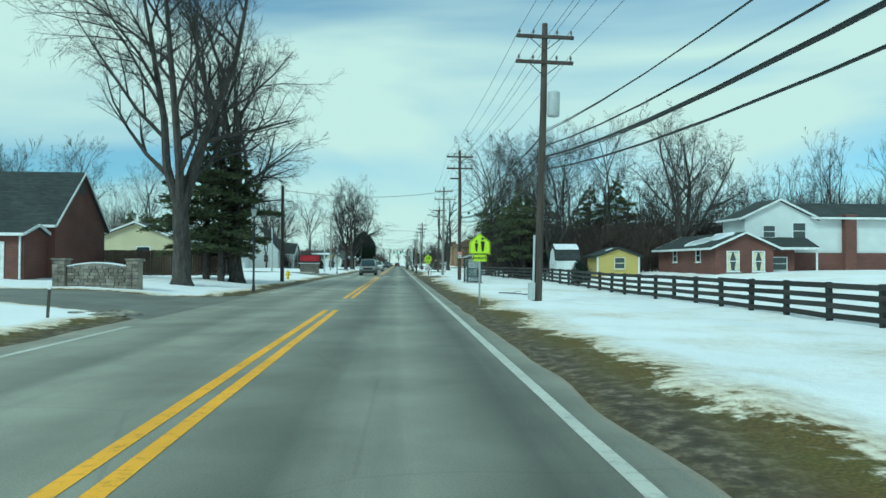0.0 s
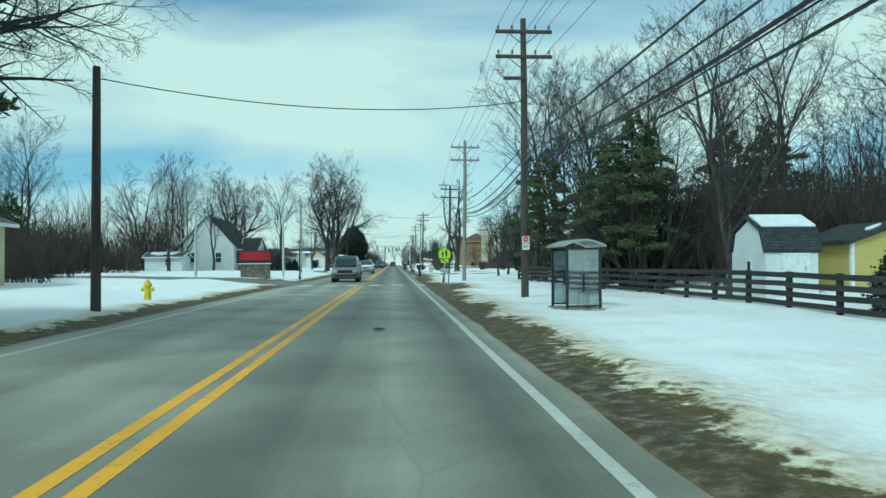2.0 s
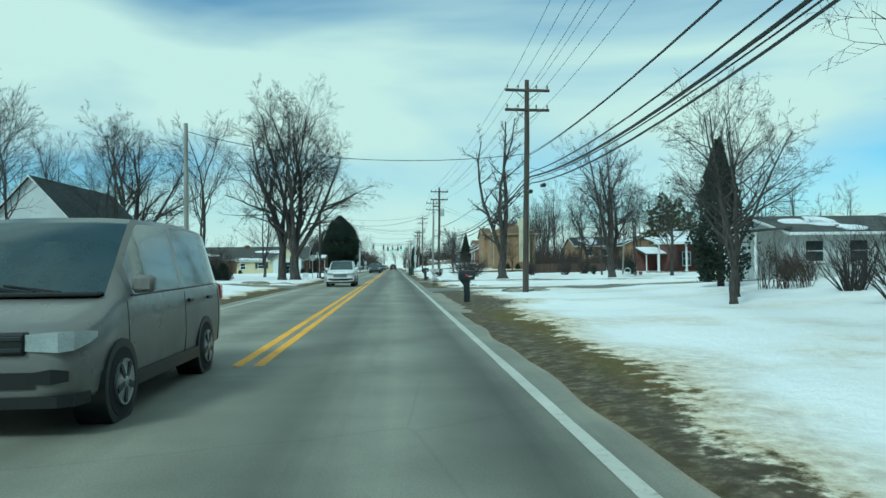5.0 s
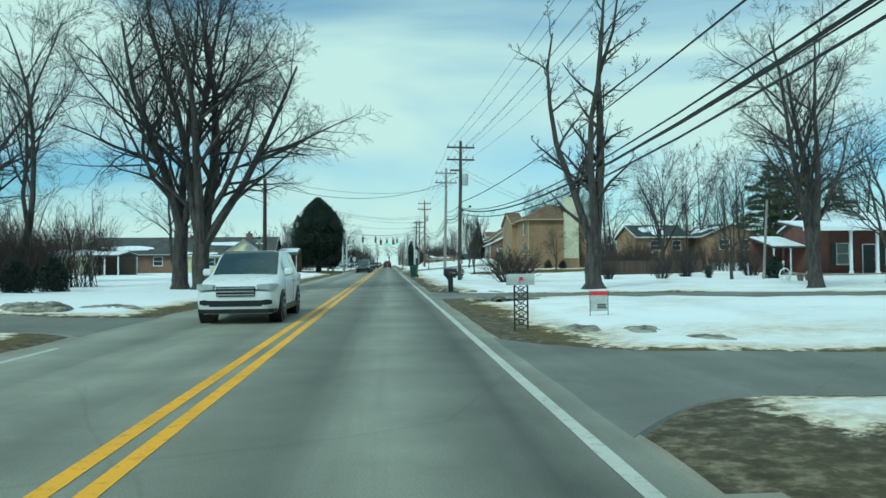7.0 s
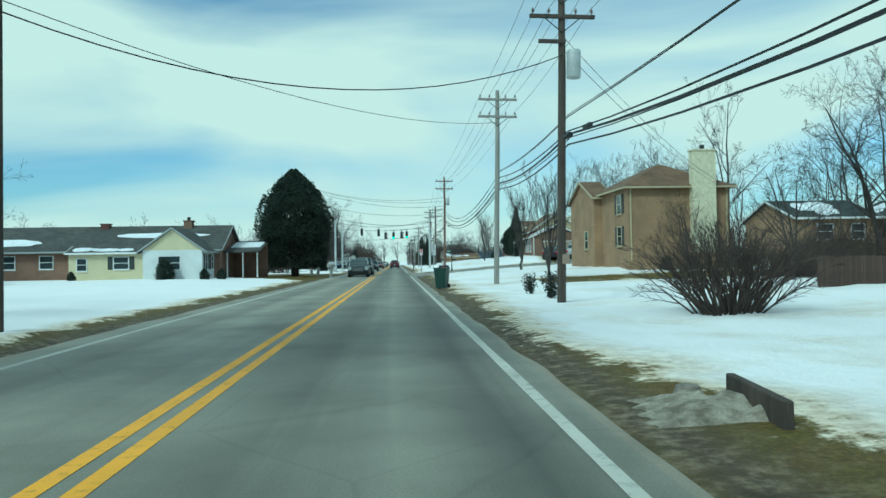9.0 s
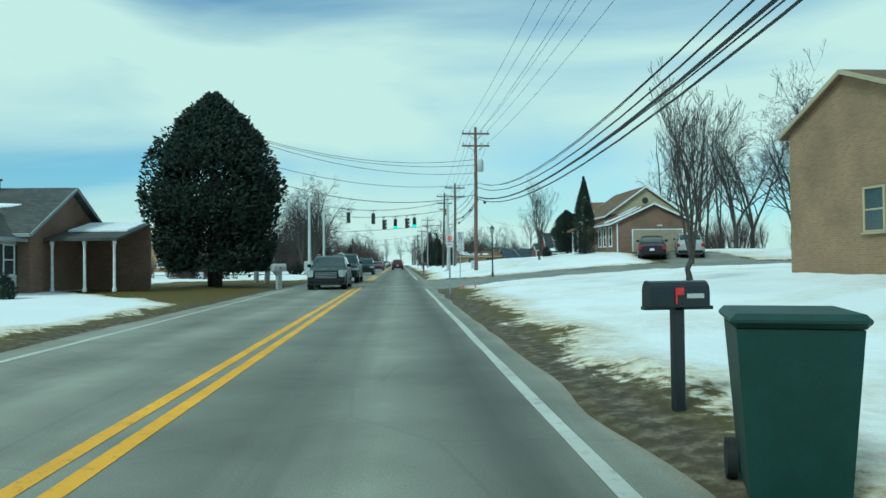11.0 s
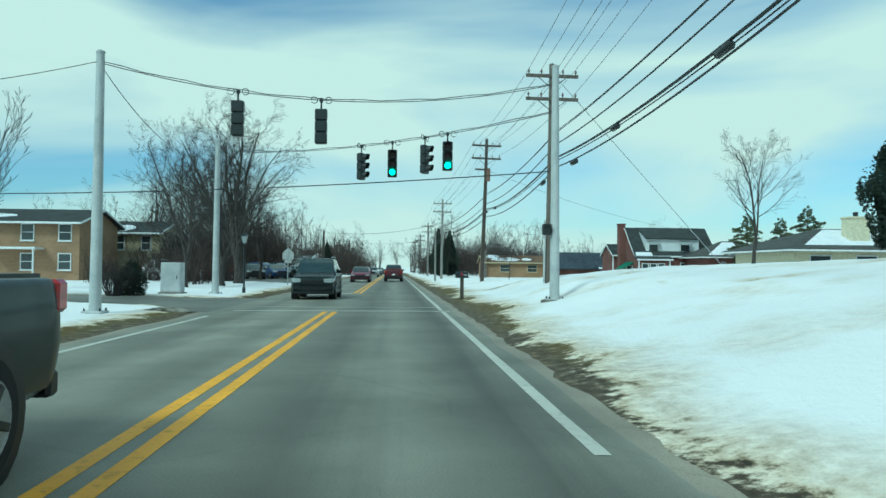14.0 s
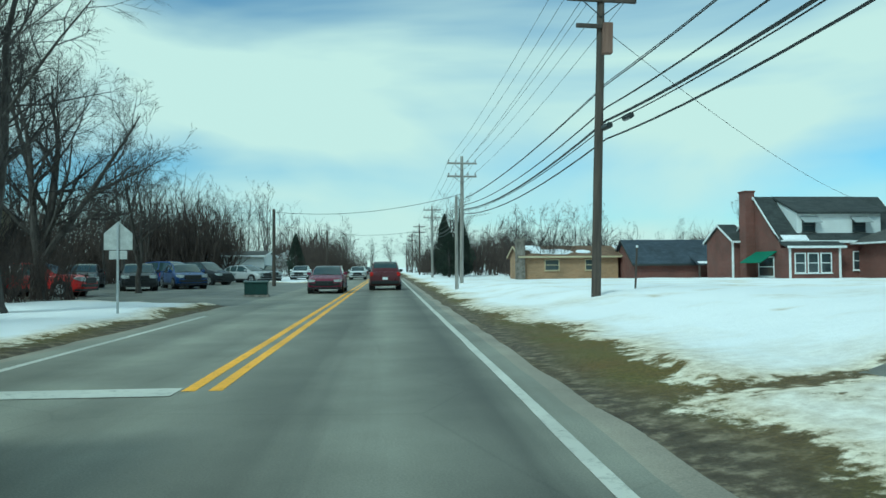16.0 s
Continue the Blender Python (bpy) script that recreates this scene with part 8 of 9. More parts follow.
back_of_sign(-7.3, 259.6, 2.55)
back_of_sign(-7.5, 88.8, 2.2)
root = thing("road_sign", pose(-8.15, 146.6, ground_z(-8.15, 146.6), 0, 0, 12), "bare aluminium back of an octagonal stop sign", "road sign")
post(root, 2.5)
board(root, [(0.31 * math.cos(radians(22.5 + 45 * k)), 2.12 + 0.31 * math.sin(radians(22.5 + 45 * k))) for k in range(8)], 0.035, M_SIGN_BACK)


def limit_sign(x, y):
    root = thing("speed_limit_sign", pose(x, y, ground_z(x, y), 0, 1.0, 0), "white speed limit sign above an end of zone plate", "road sign")
    post(root, 3.05)
    for w, h, zc, rows in ((0.50, 0.64, 2.77, (("SPEED", 0.125, 0.2), ("LIMIT", 0.125, 0.065), ("35", 0.31, -0.155))), (0.50, 0.62, 2.12, (("END", 0.125, 0.18), ("SCHOOL", 0.125, 0.0), ("ZONE", 0.125, -0.18)))):
        poly = rounded(w, h, zc)
        p = board(root, poly, -0.02, M_SIGN_WHITE)
        frame_lines(p, poly, -0.036, 0.045, M_BLACK)
        for text, size, dz in rows:
            ob = letters(text, size, (0, -0.036, zc + dz), p, M_BLACK)


limit_sign(4.22, 211.9)


def bus_sign(parent, zc, y=-0.03, x=0.0):
    """A white plate: red emblem, the word STOP, and unreadable lines as bars."""
    p = board(parent, rounded(0.33, 0.62, zc, 0.03, x), y, M_SIGN_WHITE, "panel", "white stop plate")
    part("emblem", Geo().lathe([(0.135, 0), (0.135, 0.004)], 8, (0, 0, 0), pose(x, y - 0.012, zc + 0.165, 90, 0, 0)), M_SIGN_RED, p, "plain red emblem")
    for zz in (0.135, 0.185):
        part("emblem_bar", Geo().box(x - 0.075, x + 0.075, y - 0.02, y - 0.0165, zc + zz, zc + zz + 0.016), M_SIGN_WHITE, p)
    letters("STOP", 0.125, (x, y - 0.014, zc - 0.03), p, M_BLACK)
    for k, (w, mat) in enumerate(((0.2, M_BLACK), (0.24, M_BLACK), (0.26, M_SIGN_RED), (0.26, M_SIGN_RED))):
        zz = zc - 0.12 - 0.035 * k
        part("text_bar", Geo().box(x - w / 2, x + w / 2, y - 0.016, y - 0.0125, zz - 0.009, zz + 0.009), mat, p)
    part("border", Geo().box(x - 0.15, x + 0.15, y - 0.016, y - 0.0125, zc + 0.285, zc + 0.3), M_SIGN_RED, p)
    p.matrix_basis = Matrix.Translation((x, 0, zc)) @ Matrix.Diagonal((0.78, 1, 0.78, 1)) @ Matrix.Translation((-x, 0, -zc))


b = thing("bus_stop_sign", pose(2.25, 193.8, ground_z(2.25, 193.8)), "white bus stop plate with red emblem on a steel post", "road sign")
post(b, 2.3, 0.035)
bus_sign(b, 2.12)
b = thing("bus_stop_sign", pose(4.74, 55.0, 1.03), "white bus stop plate fixed to a pole", "road sign")
bus_sign(b, 1.0, -0.02)
part("bracket", Geo().box(-0.03, 0.03, -0.02, 0.08, 0.8, 1.2), M_STEEL, b)

# ---- bus shelter ----
SX, SY, SZ = 0.94, 1.34, 1.72
h = thing("bus_shelter", pose(4.76, 49.1, ground_z(4.8, 49.1) + 0.02, 0, 0, 4), "small glass bus shelter with curved metal roof on snow", "bus shelter")
part("floor_slab", Geo().box(-0.12, SX + 0.12, -0.12, SY + 0.12, -0.2, 0.03, 0.01), M_STONE, h)
for px, py in ((0, 0), (SX, 0), (0, SY), (SX, SY)):
    part("post", Geo().box(px - 0.035, px + 0.035, py - 0.035, py + 0.035, 0, SZ, 0.008), M_DARK_METAL, h)
for x0, x1, y0, y1 in ((0.04, SX - 0.04, -0.01, 0.01), (0.04, SX - 0.04, SY - 0.01, SY + 0.01), (SX - 0.01, SX + 0.01, 0.04, SY - 0.04)):
    f = part("glass_panel", Geo().box(x0, x1, y0, y1, 0.12, SZ - 0.08), M_SHELTER_GLASS, h, "scratched clear panel")
    f.visible_shadow = False
    for zz in (0.08, SZ - 0.08):
        part("rail", Geo().box(x0, x1, y0 - 0.014, y1 + 0.014, zz, zz + 0.045, 0.005), M_DARK_METAL, h)
n = 9
arc = [(-0.14 + (SX + 0.28) * k / n, SZ + 0.17 * math.sin(math.pi * k / n)) for k in range(n + 1)]
part("roof", Geo().prism(arc + [(a, b + 0.05) for a, b in reversed(arc)], "y", -0.14, SY + 0.14), M_STEEL, h, "curved grey metal roof")
part("bench", Geo().box(SX - 0.4, SX - 0.08, 0.15, SY - 0.15, 0.42, 0.47, 0.01), M_DARK_METAL, h)
for yy in (0.3, SY - 0.3):
    part("bench_leg", Geo().box(SX - 0.29, SX - 0.2, yy - 0.03, yy + 0.03, 0.03, 0.42), M_DARK_METAL, h)

# ---- mailboxes, hydrant, bins and other small things ----


def mailbox(x, y, box_mat, post_mat, h=1.05, lattice=False, lean=0.0, label="mailbox on a post by the road", fat=0.05, long=0.5, turn=0.0):
    root = thing("mailbox", pose(x, y, ground_z(x, y), 0, lean, turn), label, "mailbox", "roadside mailboxes")
    if lattice:
        for sx in (-0.13, 0.13):
            part("post", Geo().box(sx - 0.015, sx + 0.015, -0.015, 0.015, -0.2, h, 0.004), post_mat, root)
        for k in range(6):
            z0 = 0.08 + k * (h - 0.1) / 6
            for e in (-1, 1):
                part("scroll", Geo().tube([(e * 0.12, 0, z0), (e * 0.02, 0.01, z0 + 0.05), (-e * 0.08, 0, z0 + 0.11), (-e * 0.12, 0, z0 + 0.155)], 0.010, 5), post_mat, root, "", True)
            ring = [(0.05 * math.cos(a * math.pi / 5), 0, z0 + 0.08 + 0.05 * math.sin(a * math.pi / 5)) for a in range(11)]
            part("scroll_ring", Geo().tube(ring, 0.009, 5), post_mat, root, "", True)
    elif fat >= 0.09:
        # moulded in one: a square post whose neck swells under the box
        neck = [(-fat, -0.25), (fat, -0.25), (fat, h), (-long * 0.46, h), (-long * 0.44, h - 0.06), (-fat * 1.9, h - 0.12), (-fat * 1.1, h - 0.22)]
        g = Geo().prism([(x, z) for x, z in neck], "y", -fat * 0.9, fat * 0.9)
        part("post", g, post_mat, root, "moulded post with a curved neck")
        part("lip", Geo().box(-long * 0.52, long * 0.5, -0.15, 0.15, h - 0.035, h, 0.01), post_mat, root)
    else:
        part("post", Geo().box(-fat, fat, -fat, fat, -0.25, h, 0.012), post_mat, root)
        part("bracket", Geo().prism([(-0.3, h - 0.03), (0.3, h - 0.03), (0.3, h), (-0.3, h)], "y", -0.05, 0.05), post_mat, root)
    k = 1.38 if fat >= 0.09 else 1.0
    prof = [(-0.1, 0.0), (0.1, 0.0), (0.1, 0.13)] + [(0.1 * math.cos(radians(a)), 0.13 + 0.1 * math.sin(radians(a))) for a in (30, 60, 90, 120, 150)] + [(-0.1, 0.13)]
    prof = [(a * k, b * k * 0.95) for a, b in prof]
    box = part("box", Geo().prism([(p[0], p[1] + h) for p in prof], "x", -long * 0.5, long * 0.5), box_mat, root)
    part("door", Geo().prism([(p[0] * 1.06, p[1] * 1.03 + h - 0.003) for p in prof], "x", -long * 0.5 - 0.02, -long * 0.5 - 0.002), box_mat, box)
    part("flag", Geo().box(-0.05, 0.02, -0.112 * k, -0.104 * k, h + 0.1, h + 0.16).box(-0.05, -0.035, -0.112 * k, -0.104 * k, h + 0.02, h + 0.1), M_SIGN_RED, box, "red flag")
    part("number_bar", Geo().box(0.05, 0.2, -0.104 * k, -0.1015 * k, h + 0.07, h + 0.11), M_SIGN_BACK, box, "plain pale bar")
    return root


mailbox(2.6, 99.3, M_MAILBOX_BLACK, M_MAILBOX_BLACK, 0.82, fat=0.10, label="large black mailbox on a thick black post", long=0.55)
mailbox(2.55, 117.7, M_MAILBOX_GREY, M_DARK_METAL, 0.88, True, label="pale mailbox on a wrought iron lattice post")
mailbox(2.75, 135.5, M_MAILBOX_BLACK, M_MAILBOX_BLACK, 0.76, fat=0.105, long=0.56, label="black mailbox on a thick black post")
mailbox(-5.75, 134.6, M_MAILBOX_BLACK, M_MAILBOX_GREY, 0.95, fat=0.07, label="black mailbox on a pale post, facing the road")
big_box = mailbox(-6.0, 202.0, M_MAILBOX_GREY, M_MAILBOX_GREY, 0.78, fat=0.10, long=0.58, turn=40, label="large weathered grey mailbox on a thick post")
big_box.scale = (1.2, 1.2, 1.2)
mailbox(2.75, 239.6, M_MAILBOX_BLACK, M_WOOD_DARK, 0.92, fat=0.07, label="dark mailbox on a wooden post at a gravel drive")
mailbox(3.2, 75.4, M_MAILBOX_GREY, M_WOOD_DARK, 0.75, lean=9, label="battered pale mailbox on a leaning post")
mailbox(2.6, 117.0 + 54, M_MAILBOX_BLACK, M_MAILBOX_BLACK, 0.9, label="small black mailbox on a post")

h = thing("fire_hydrant", pose(-8.3, 54.8, ground_z(-8.3, 54.8)), "bright yellow fire hydrant standing in snow", "fire hydrant")
part("barrel", Geo().lathe([(0.16, -0.05), (0.16, 0.04), (0.12, 0.06), (0.115, 0.5), (0.14, 0.52), (0.14, 0.56)], 16), M_HYDRANT, h, "", True)
part("bonnet", Geo().lathe([(0.13, 0.56), (0.125, 0.62), (0.09, 0.68), (0.04, 0.71), (0.03, 0.76)], 16), M_HYDRANT, h, "", True)
for a in (0, 90, 180):
    part("nozzle", Geo().lathe([(0.06, 0), (0.06, 0.06), (0.075, 0.065), (0.075, 0.1), (0.03, 0.11)], 12, (0, 0, 0), pose(0, 0, 0.42, 0, 0, a) @ pose(0.1, 0, 0, 0, 90, 0)), M_HYDRANT, h, "", True)

h = thing("wheeled_bin", pose(2.35, 168.8, ground_z(2.35, 168.8), 0, 0, -20), "dark green wheeled bin at the roadside", "bin")
part("tub", Geo().add([(-0.24, -0.26, 0.05), (0.24, -0.26, 0.05), (0.24, 0.24, 0.05), (-0.24, 0.24, 0.05), (-0.3, -0.34, 0.95), (0.3, -0.34, 0.95), (0.3, 0.34, 0.95), (-0.3, 0.34, 0.95)],
                      [(3, 2, 1, 0), (4, 5, 6, 7), (0, 1, 5, 4), (1, 2, 6, 5), (2, 3, 7, 6), (3, 0, 4, 7)]), M_BIN, h)
part("lid", Geo().box(-0.33, 0.33, -0.38, 0.36, 0.955, 1.03, 0.03), M_BIN, h)
part("handle", Geo().tube([(-0.24, 0.38, 0.93), (-0.24, 0.44, 0.95), (0.24, 0.44, 0.95), (0.24, 0.38, 0.93)], 0.018, 8), M_BIN, h, "", True)
for s in (-1, 1):
    part("wheel", Geo().tube([(s * 0.25, 0.28, 0.12), (s * 0.31, 0.28, 0.12)], 0.12, 14), M_RUBBER, h, "", True)
h = thing("utility_box", pose(-6.1, 273.5, ground_z(-6.1, 273.5), 0, 0, 6), "dark green steel utility box at a car park edge", "utility box")
part("plinth", Geo().box(-0.58, 0.58, -0.45, 0.45, -0.1, 0.08, 0.01), M_STONE, h)
part("body", Geo().box(-0.52, 0.52, -0.4, 0.4, 0.08, 0.62, 0.02), M_BIN, h)
part("lid", Geo().prism([(-0.43, 0.62), (0.43, 0.68), (0.43, 0.74), (-0.43, 0.68)], "x", -0.55, 0.55), M_BIN, h)


def lantern(x, y, h, label):
    root = thing("lantern_post", pose(x, y, ground_z(x, y)), label, "street lamp", "lantern posts")
    part("pole", Geo().lathe([(0.08, -0.1), (0.08, 0.25), (0.05, 0.32), (0.045, h - 0.55), (0.06, h - 0.52), (0.03, h - 0.48)], 12), M_DARK_METAL, root, "", True)
    part("lantern", Geo().add([(-0.07, -0.07, h - 0.48), (0.07, -0.07, h - 0.48), (0.07, 0.07, h - 0.48), (-0.07, 0.07, h - 0.48), (-0.13, -0.13, h - 0.14), (0.13, -0.13, h - 0.14), (0.13, 0.13, h - 0.14), (-0.13, 0.13, h - 0.14)],
                              [(3, 2, 1, 0), (4, 5, 6, 7), (0, 1, 5, 4), (1, 2, 6, 5), (2, 3, 7, 6), (3, 0, 4, 7)]), M_LANTERN_GLASS, root, "frosted lantern glass")
    part("cap", Geo().add([(-0.17, -0.17, h - 0.14), (0.17, -0.17, h - 0.14), (0.17, 0.17, h - 0.14), (-0.17, 0.17, h - 0.14), (0, 0, h + 0.02)], [(3, 2, 1, 0), (0, 1, 4), (1, 2, 4), (2, 3, 4), (3, 0, 4)]), M_DARK_METAL, root)
    part("finial", Geo().lathe([(0.02, 0), (0.03, 0.04), (0.008, 0.1)], 8, (0, 0, h)), M_DARK_METAL, root, "", True)
    return root


lantern(-6.75, 34.2, 4.0, "tall black lantern post before large trees")
lantern(-7.25, 86.0, 3.1, "black lantern post beside a side street")
lantern(-7.7, 147.2, 2.9, "black lantern post on a snowy lawn")
lantern(-7.25, 245.2, 2.9, "black lantern post on a snowy corner")
ln = lantern(6.05, 209.3, 3.2, "black lantern post carrying a street name sign")
part("name_sign", Geo().box(-0.52, -0.01, -0.012, 0.012, 2.0, 2.16, 0.005), M_STREET_GREEN, ln, "green street name blade")
part("text_bar", Geo().box(-0.44, -0.1, -0.016, -0.0125, 2.06, 2.1), M_SIGN_WHITE, ln)

# church display board
h = thing("display_board", pose(-10.3, 83.8, ground_z(-10.3, 83.8), 0, 0, 12), "red display board on a stone base before a church", "sign")
part("base", Geo().box(-1.0, 1.15, -0.28, 0.28, -0.2, 1.0, 0.02), M_STONE, h, "grey stone base")
part("cabinet", Geo().box(-1.3, 1.35, -0.3, 0.3, 1.1, 2.05, 0.03), M_DARK_METAL, h, "black display cabinet")
part("screen", Geo().box(-1.05, 1.15, -0.325, -0.302, 1.3, 1.98), M_RED_LED, h, "red display panel")
for k in range(3):
    part("text_bar", Geo().box(-0.8 + 0.1 * k, 0.9 - 0.15 * k, -0.33, -0.3255, 1.42 + 0.18 * k, 1.48 + 0.18 * k), M_SIGN_RED, h)
part("ledge", Geo().box(-1.2, 1.2, -0.36, 0.34, 1.02, 1.1, 0.01), M_TRIM, h, "white ledge")
# stone entrance wall
h = thing("entrance_wall", pose(-11.8, 29.3, ground_z(-11.8, 29.3)), "curved stone subdivision entrance wall with snow on top", "wall")
rng_s = random.Random(31)
part("core", Geo().box(-1.15, 1.15, -0.13, 0.13, -0.3, 0.86), M_SHOULDER, h, "mortar core")
for sx in (-1.4, 1.4):
    part("pier", Geo().box(sx - 0.24, sx + 0.24, -0.24, 0.24, -0.3, 1.1, 0.02), M_SHOULDER, h)
    part("cap_stone", Geo().box(sx - 0.3, sx + 0.3, -0.3, 0.3, 1.1, 1.19, 0.02), M_STONE, h)
for row in range(7):
    xx = -1.12
    while xx < 1.1:
        wd = rng_s.uniform(0.16, 0.36)
        x1 = min(1.14, xx + wd)
        zz = row * 0.13
        part("stone", Geo().box(xx + 0.008, x1 - 0.008, -0.15 - rng_s.uniform(0, 0.04), -0.12, zz, zz + 0.12, 0.012), M_STONE, h)
        xx = x1
for sx in (-1.4, 1.4):
    for row in range(8):
        for k in range(2):
            x0 = sx - 0.24 + 0.24 * k
            part("stone", Geo().box(x0 + 0.006, x0 + 0.234, -0.27 - rng_s.uniform(0, 0.03), -0.235, row * 0.137, row * 0.137 + 0.128, 0.012), M_STONE, h)
arc = [(-1.15 + 2.3 * k / 8, 0.86 + 0.14 * math.sin(math.pi * k / 8)) for k in range(9)]
part("snow_cap", Geo().prism(arc + [(a, b + 0.05) for a, b in reversed(arc)], "y", -0.17, 0.17), M_SNOW, h, "snow along the top")
part("coping", Geo().prism([(-1.15, 0.86)] + arc + [(1.15, 0.86)], "y", -0.15, 0.15), M_STONE, h)
# yard sign
h = thing("yard_sign", pose(4.8, 120.0, ground_z(4.8, 120.0)), "small real estate sign with red header in the snow", "sign")
h.scale = (0.88, 0.88, 0.80)
for sx in (-0.24, 0.24):
    part("stake", Geo().box(sx - 0.008, sx + 0.008, -0.008, 0.008, -0.1, 0.78), M_DARK_METAL, h)
p = part("panel", Geo().box(-0.23, 0.23, -0.012, 0.012, 0.2, 0.77, 0.004), M_SIGN_BACK, h, "pale grey panel")
part("header", Geo().box(-0.23, 0.23, -0.017, -0.0125, 0.66, 0.77), M_SIGN_RED, p, "red header band")
for k in range(3):
    part("text_bar", Geo().box(-0.05, 0.18, -0.016, -0.0125, 0.28 + 0.05 * k, 0.31 + 0.05 * k), M_BLACK, p)
# signal cabinet, orange markers
h = thing("signal_cabinet", pose(-9.5, 241.6, ground_z(-9.5, 241.6)), "pale grey roadside signal cabinet on a corner", "cabinet")
part("body", Geo().box(-0.42, 0.42, -0.3, 0.3, 0.08, 1.35, 0.02), M_PALE_STEEL, h)
part("base", Geo().box(-0.5, 0.5, -0.38, 0.38, -0.1, 0.08, 0.01), M_STONE, h)
part("door", Geo().box(-0.37, 0.37, -0.315, -0.302, 0.14, 1.28, 0.008), M_PALE_STEEL, h)
part("handle", Geo().box(0.24, 0.27, -0.34, -0.315, 0.65, 0.8), M_DARK_METAL, h)
for x, y in ((2.95, 196.2), (3.45, 195.8)):
    h = thing("marker_flag", pose(x, y, ground_z(x, y) + 0.03, 0, 8, 0), "small orange marker flag stuck in snow", "flag", "marker flags")
    part("wire", Geo().tube([(0, 0, -0.1), (0, 0, 0.22)], 0.004, 5), M_STEEL, h)
    part("flag", Geo().prism([(0.0, 0.08), (0.07, 0.09), (0.05, 0.2), (0.01, 0.22)], "y", -0.004, 0.004), M_ORANGE, h)
# culvert ends and marker stakes
h = thing("culvert", pose(4.0, 130.05, -0.34), "dark concrete culvert pipe in a grassy ditch beside a driveway", "culvert")
ring = [(0.19 * math.cos(a * math.pi / 9), 0.19 * math.sin(a * math.pi / 9)) for a in range(18)]
hole = [(0.165 * math.cos(a * math.pi / 9), 0.165 * math.sin(a * math.pi / 9)) for a in range(18)]
g = Geo()
for yy in (-0.45, 0.9):
    g.v += [(x, yy, z + 0.16) for x, z in ring] + [(x, yy, z + 0.16) for x, z in hole]
for i in range(18):
    j = (i + 1) % 18
    g.f += [(i, j, j + 18, i + 18), (i, i + 36, j + 36, j), (i + 18, j + 18, j + 54, i + 54)]
part("pipe", g, M_STONE, h, "round concrete pipe end", True)
# black disc: the dark of the pipe's inside put into its colour
part("plug", Geo().tube([(0, 0.1, 0.16), (0, 0.2, 0.16)], 0.168, 18), M_BLACK, h, "black silted inside")
rng_c = random.Random(4)
for k in range(6):
    a = math.pi * (k + 0.5) / 6
    s0 = rng_c.uniform(0.07, 0.13)
    m = pose(0.30 * math.cos(a), -0.22 + rng_c.uniform(-0.05, 0.05), 0.12 + 0.24 * math.sin(a), rng_c.uniform(0, 90), rng_c.uniform(0, 90), rng_c.uniform(0, 90))
    part("stone", Geo().box(-s0, s0, -s0 * 0.8, s0 * 0.8, -s0 * 0.6, s0 * 0.6, s0 * 0.3, m), M_STONE, h)
for x, y, hh in ((-8.1, 17.5, 0.75), (3.4, 73.4, 0.7), (8.6, 263.5, 1.5), (20.5, 158.0, 1.9)):
    h = thing("marker_stake", pose(x, y, ground_z(x, y), 0, 3, 0), "thin wooden marker stake in the ground", "stake")
    part("stake", Geo().box(-0.03, 0.03, -0.02, 0.02, -0.1, hh, 0.005), M_WOOD_DARK, h)
    part("tip", Geo().box(-0.031, 0.031, -0.021, 0.021, hh - 0.08, hh + 0.001), M_SIGN_WHITE, h)


def heap(x, y, w, d, hh, label, mat, seed):
    """A ploughed heap, lumpy and sunk into the ground."""
    root = thing("snow_heap", pose(x, y, ground_z(x, y) - 0.02, 0, 0, seed * 37), label, "snow heap", "ploughed heaps")
    g = Geo()
    n, m = 9, 30
    hh = hh * 0.62
    for i in range(n):
        f = i / (n - 1)
        for k in range(m):
            a = 2 * math.pi * k / m
            q = 1 + 0.3 * noise.noise(Vector((math.cos(a) * 1.4, math.sin(a) * 1.4, seed + f * 1.5)))
            r = math.cos(f * math.pi / 2) ** 0.8 * q
            x1, y1 = w * r * math.cos(a), d * r * math.sin(a)
            rough = 0.45 * noise.noise(Vector((x1 * 2.4, y1 * 2.4, seed))) + 0.4 * noise.noise(Vector((x1 * 7, y1 * 7, seed + 3.0)))
            g.v.append((x1, y1, hh * math.sin(f * math.pi / 2) * (0.8 + rough)))
    for i in range(n - 1):
        for k in range(m):
            a, b = i * m + k, i * m + (k + 1) % m
            g.f.append((a, b, b + m, a + m))
    part("mound", g, mat, root, "", True)
    rng = random.Random(seed)
    for _ in range(12):
        a, q = rng.uniform(0, 6.28), rng.uniform(0.5, 0.95)
        s = rng.uniform(0.02, 0.05)
        half = Geo().lathe([(s * 0.4, -s), (s, -s * 0.2), (s * 0.8, s * 0.5), (s * 0.2, s * 0.8)], 6, (w * q * math.cos(a), d * q * math.sin(a), s * 0.5))
        part("clod", half, mat, root)


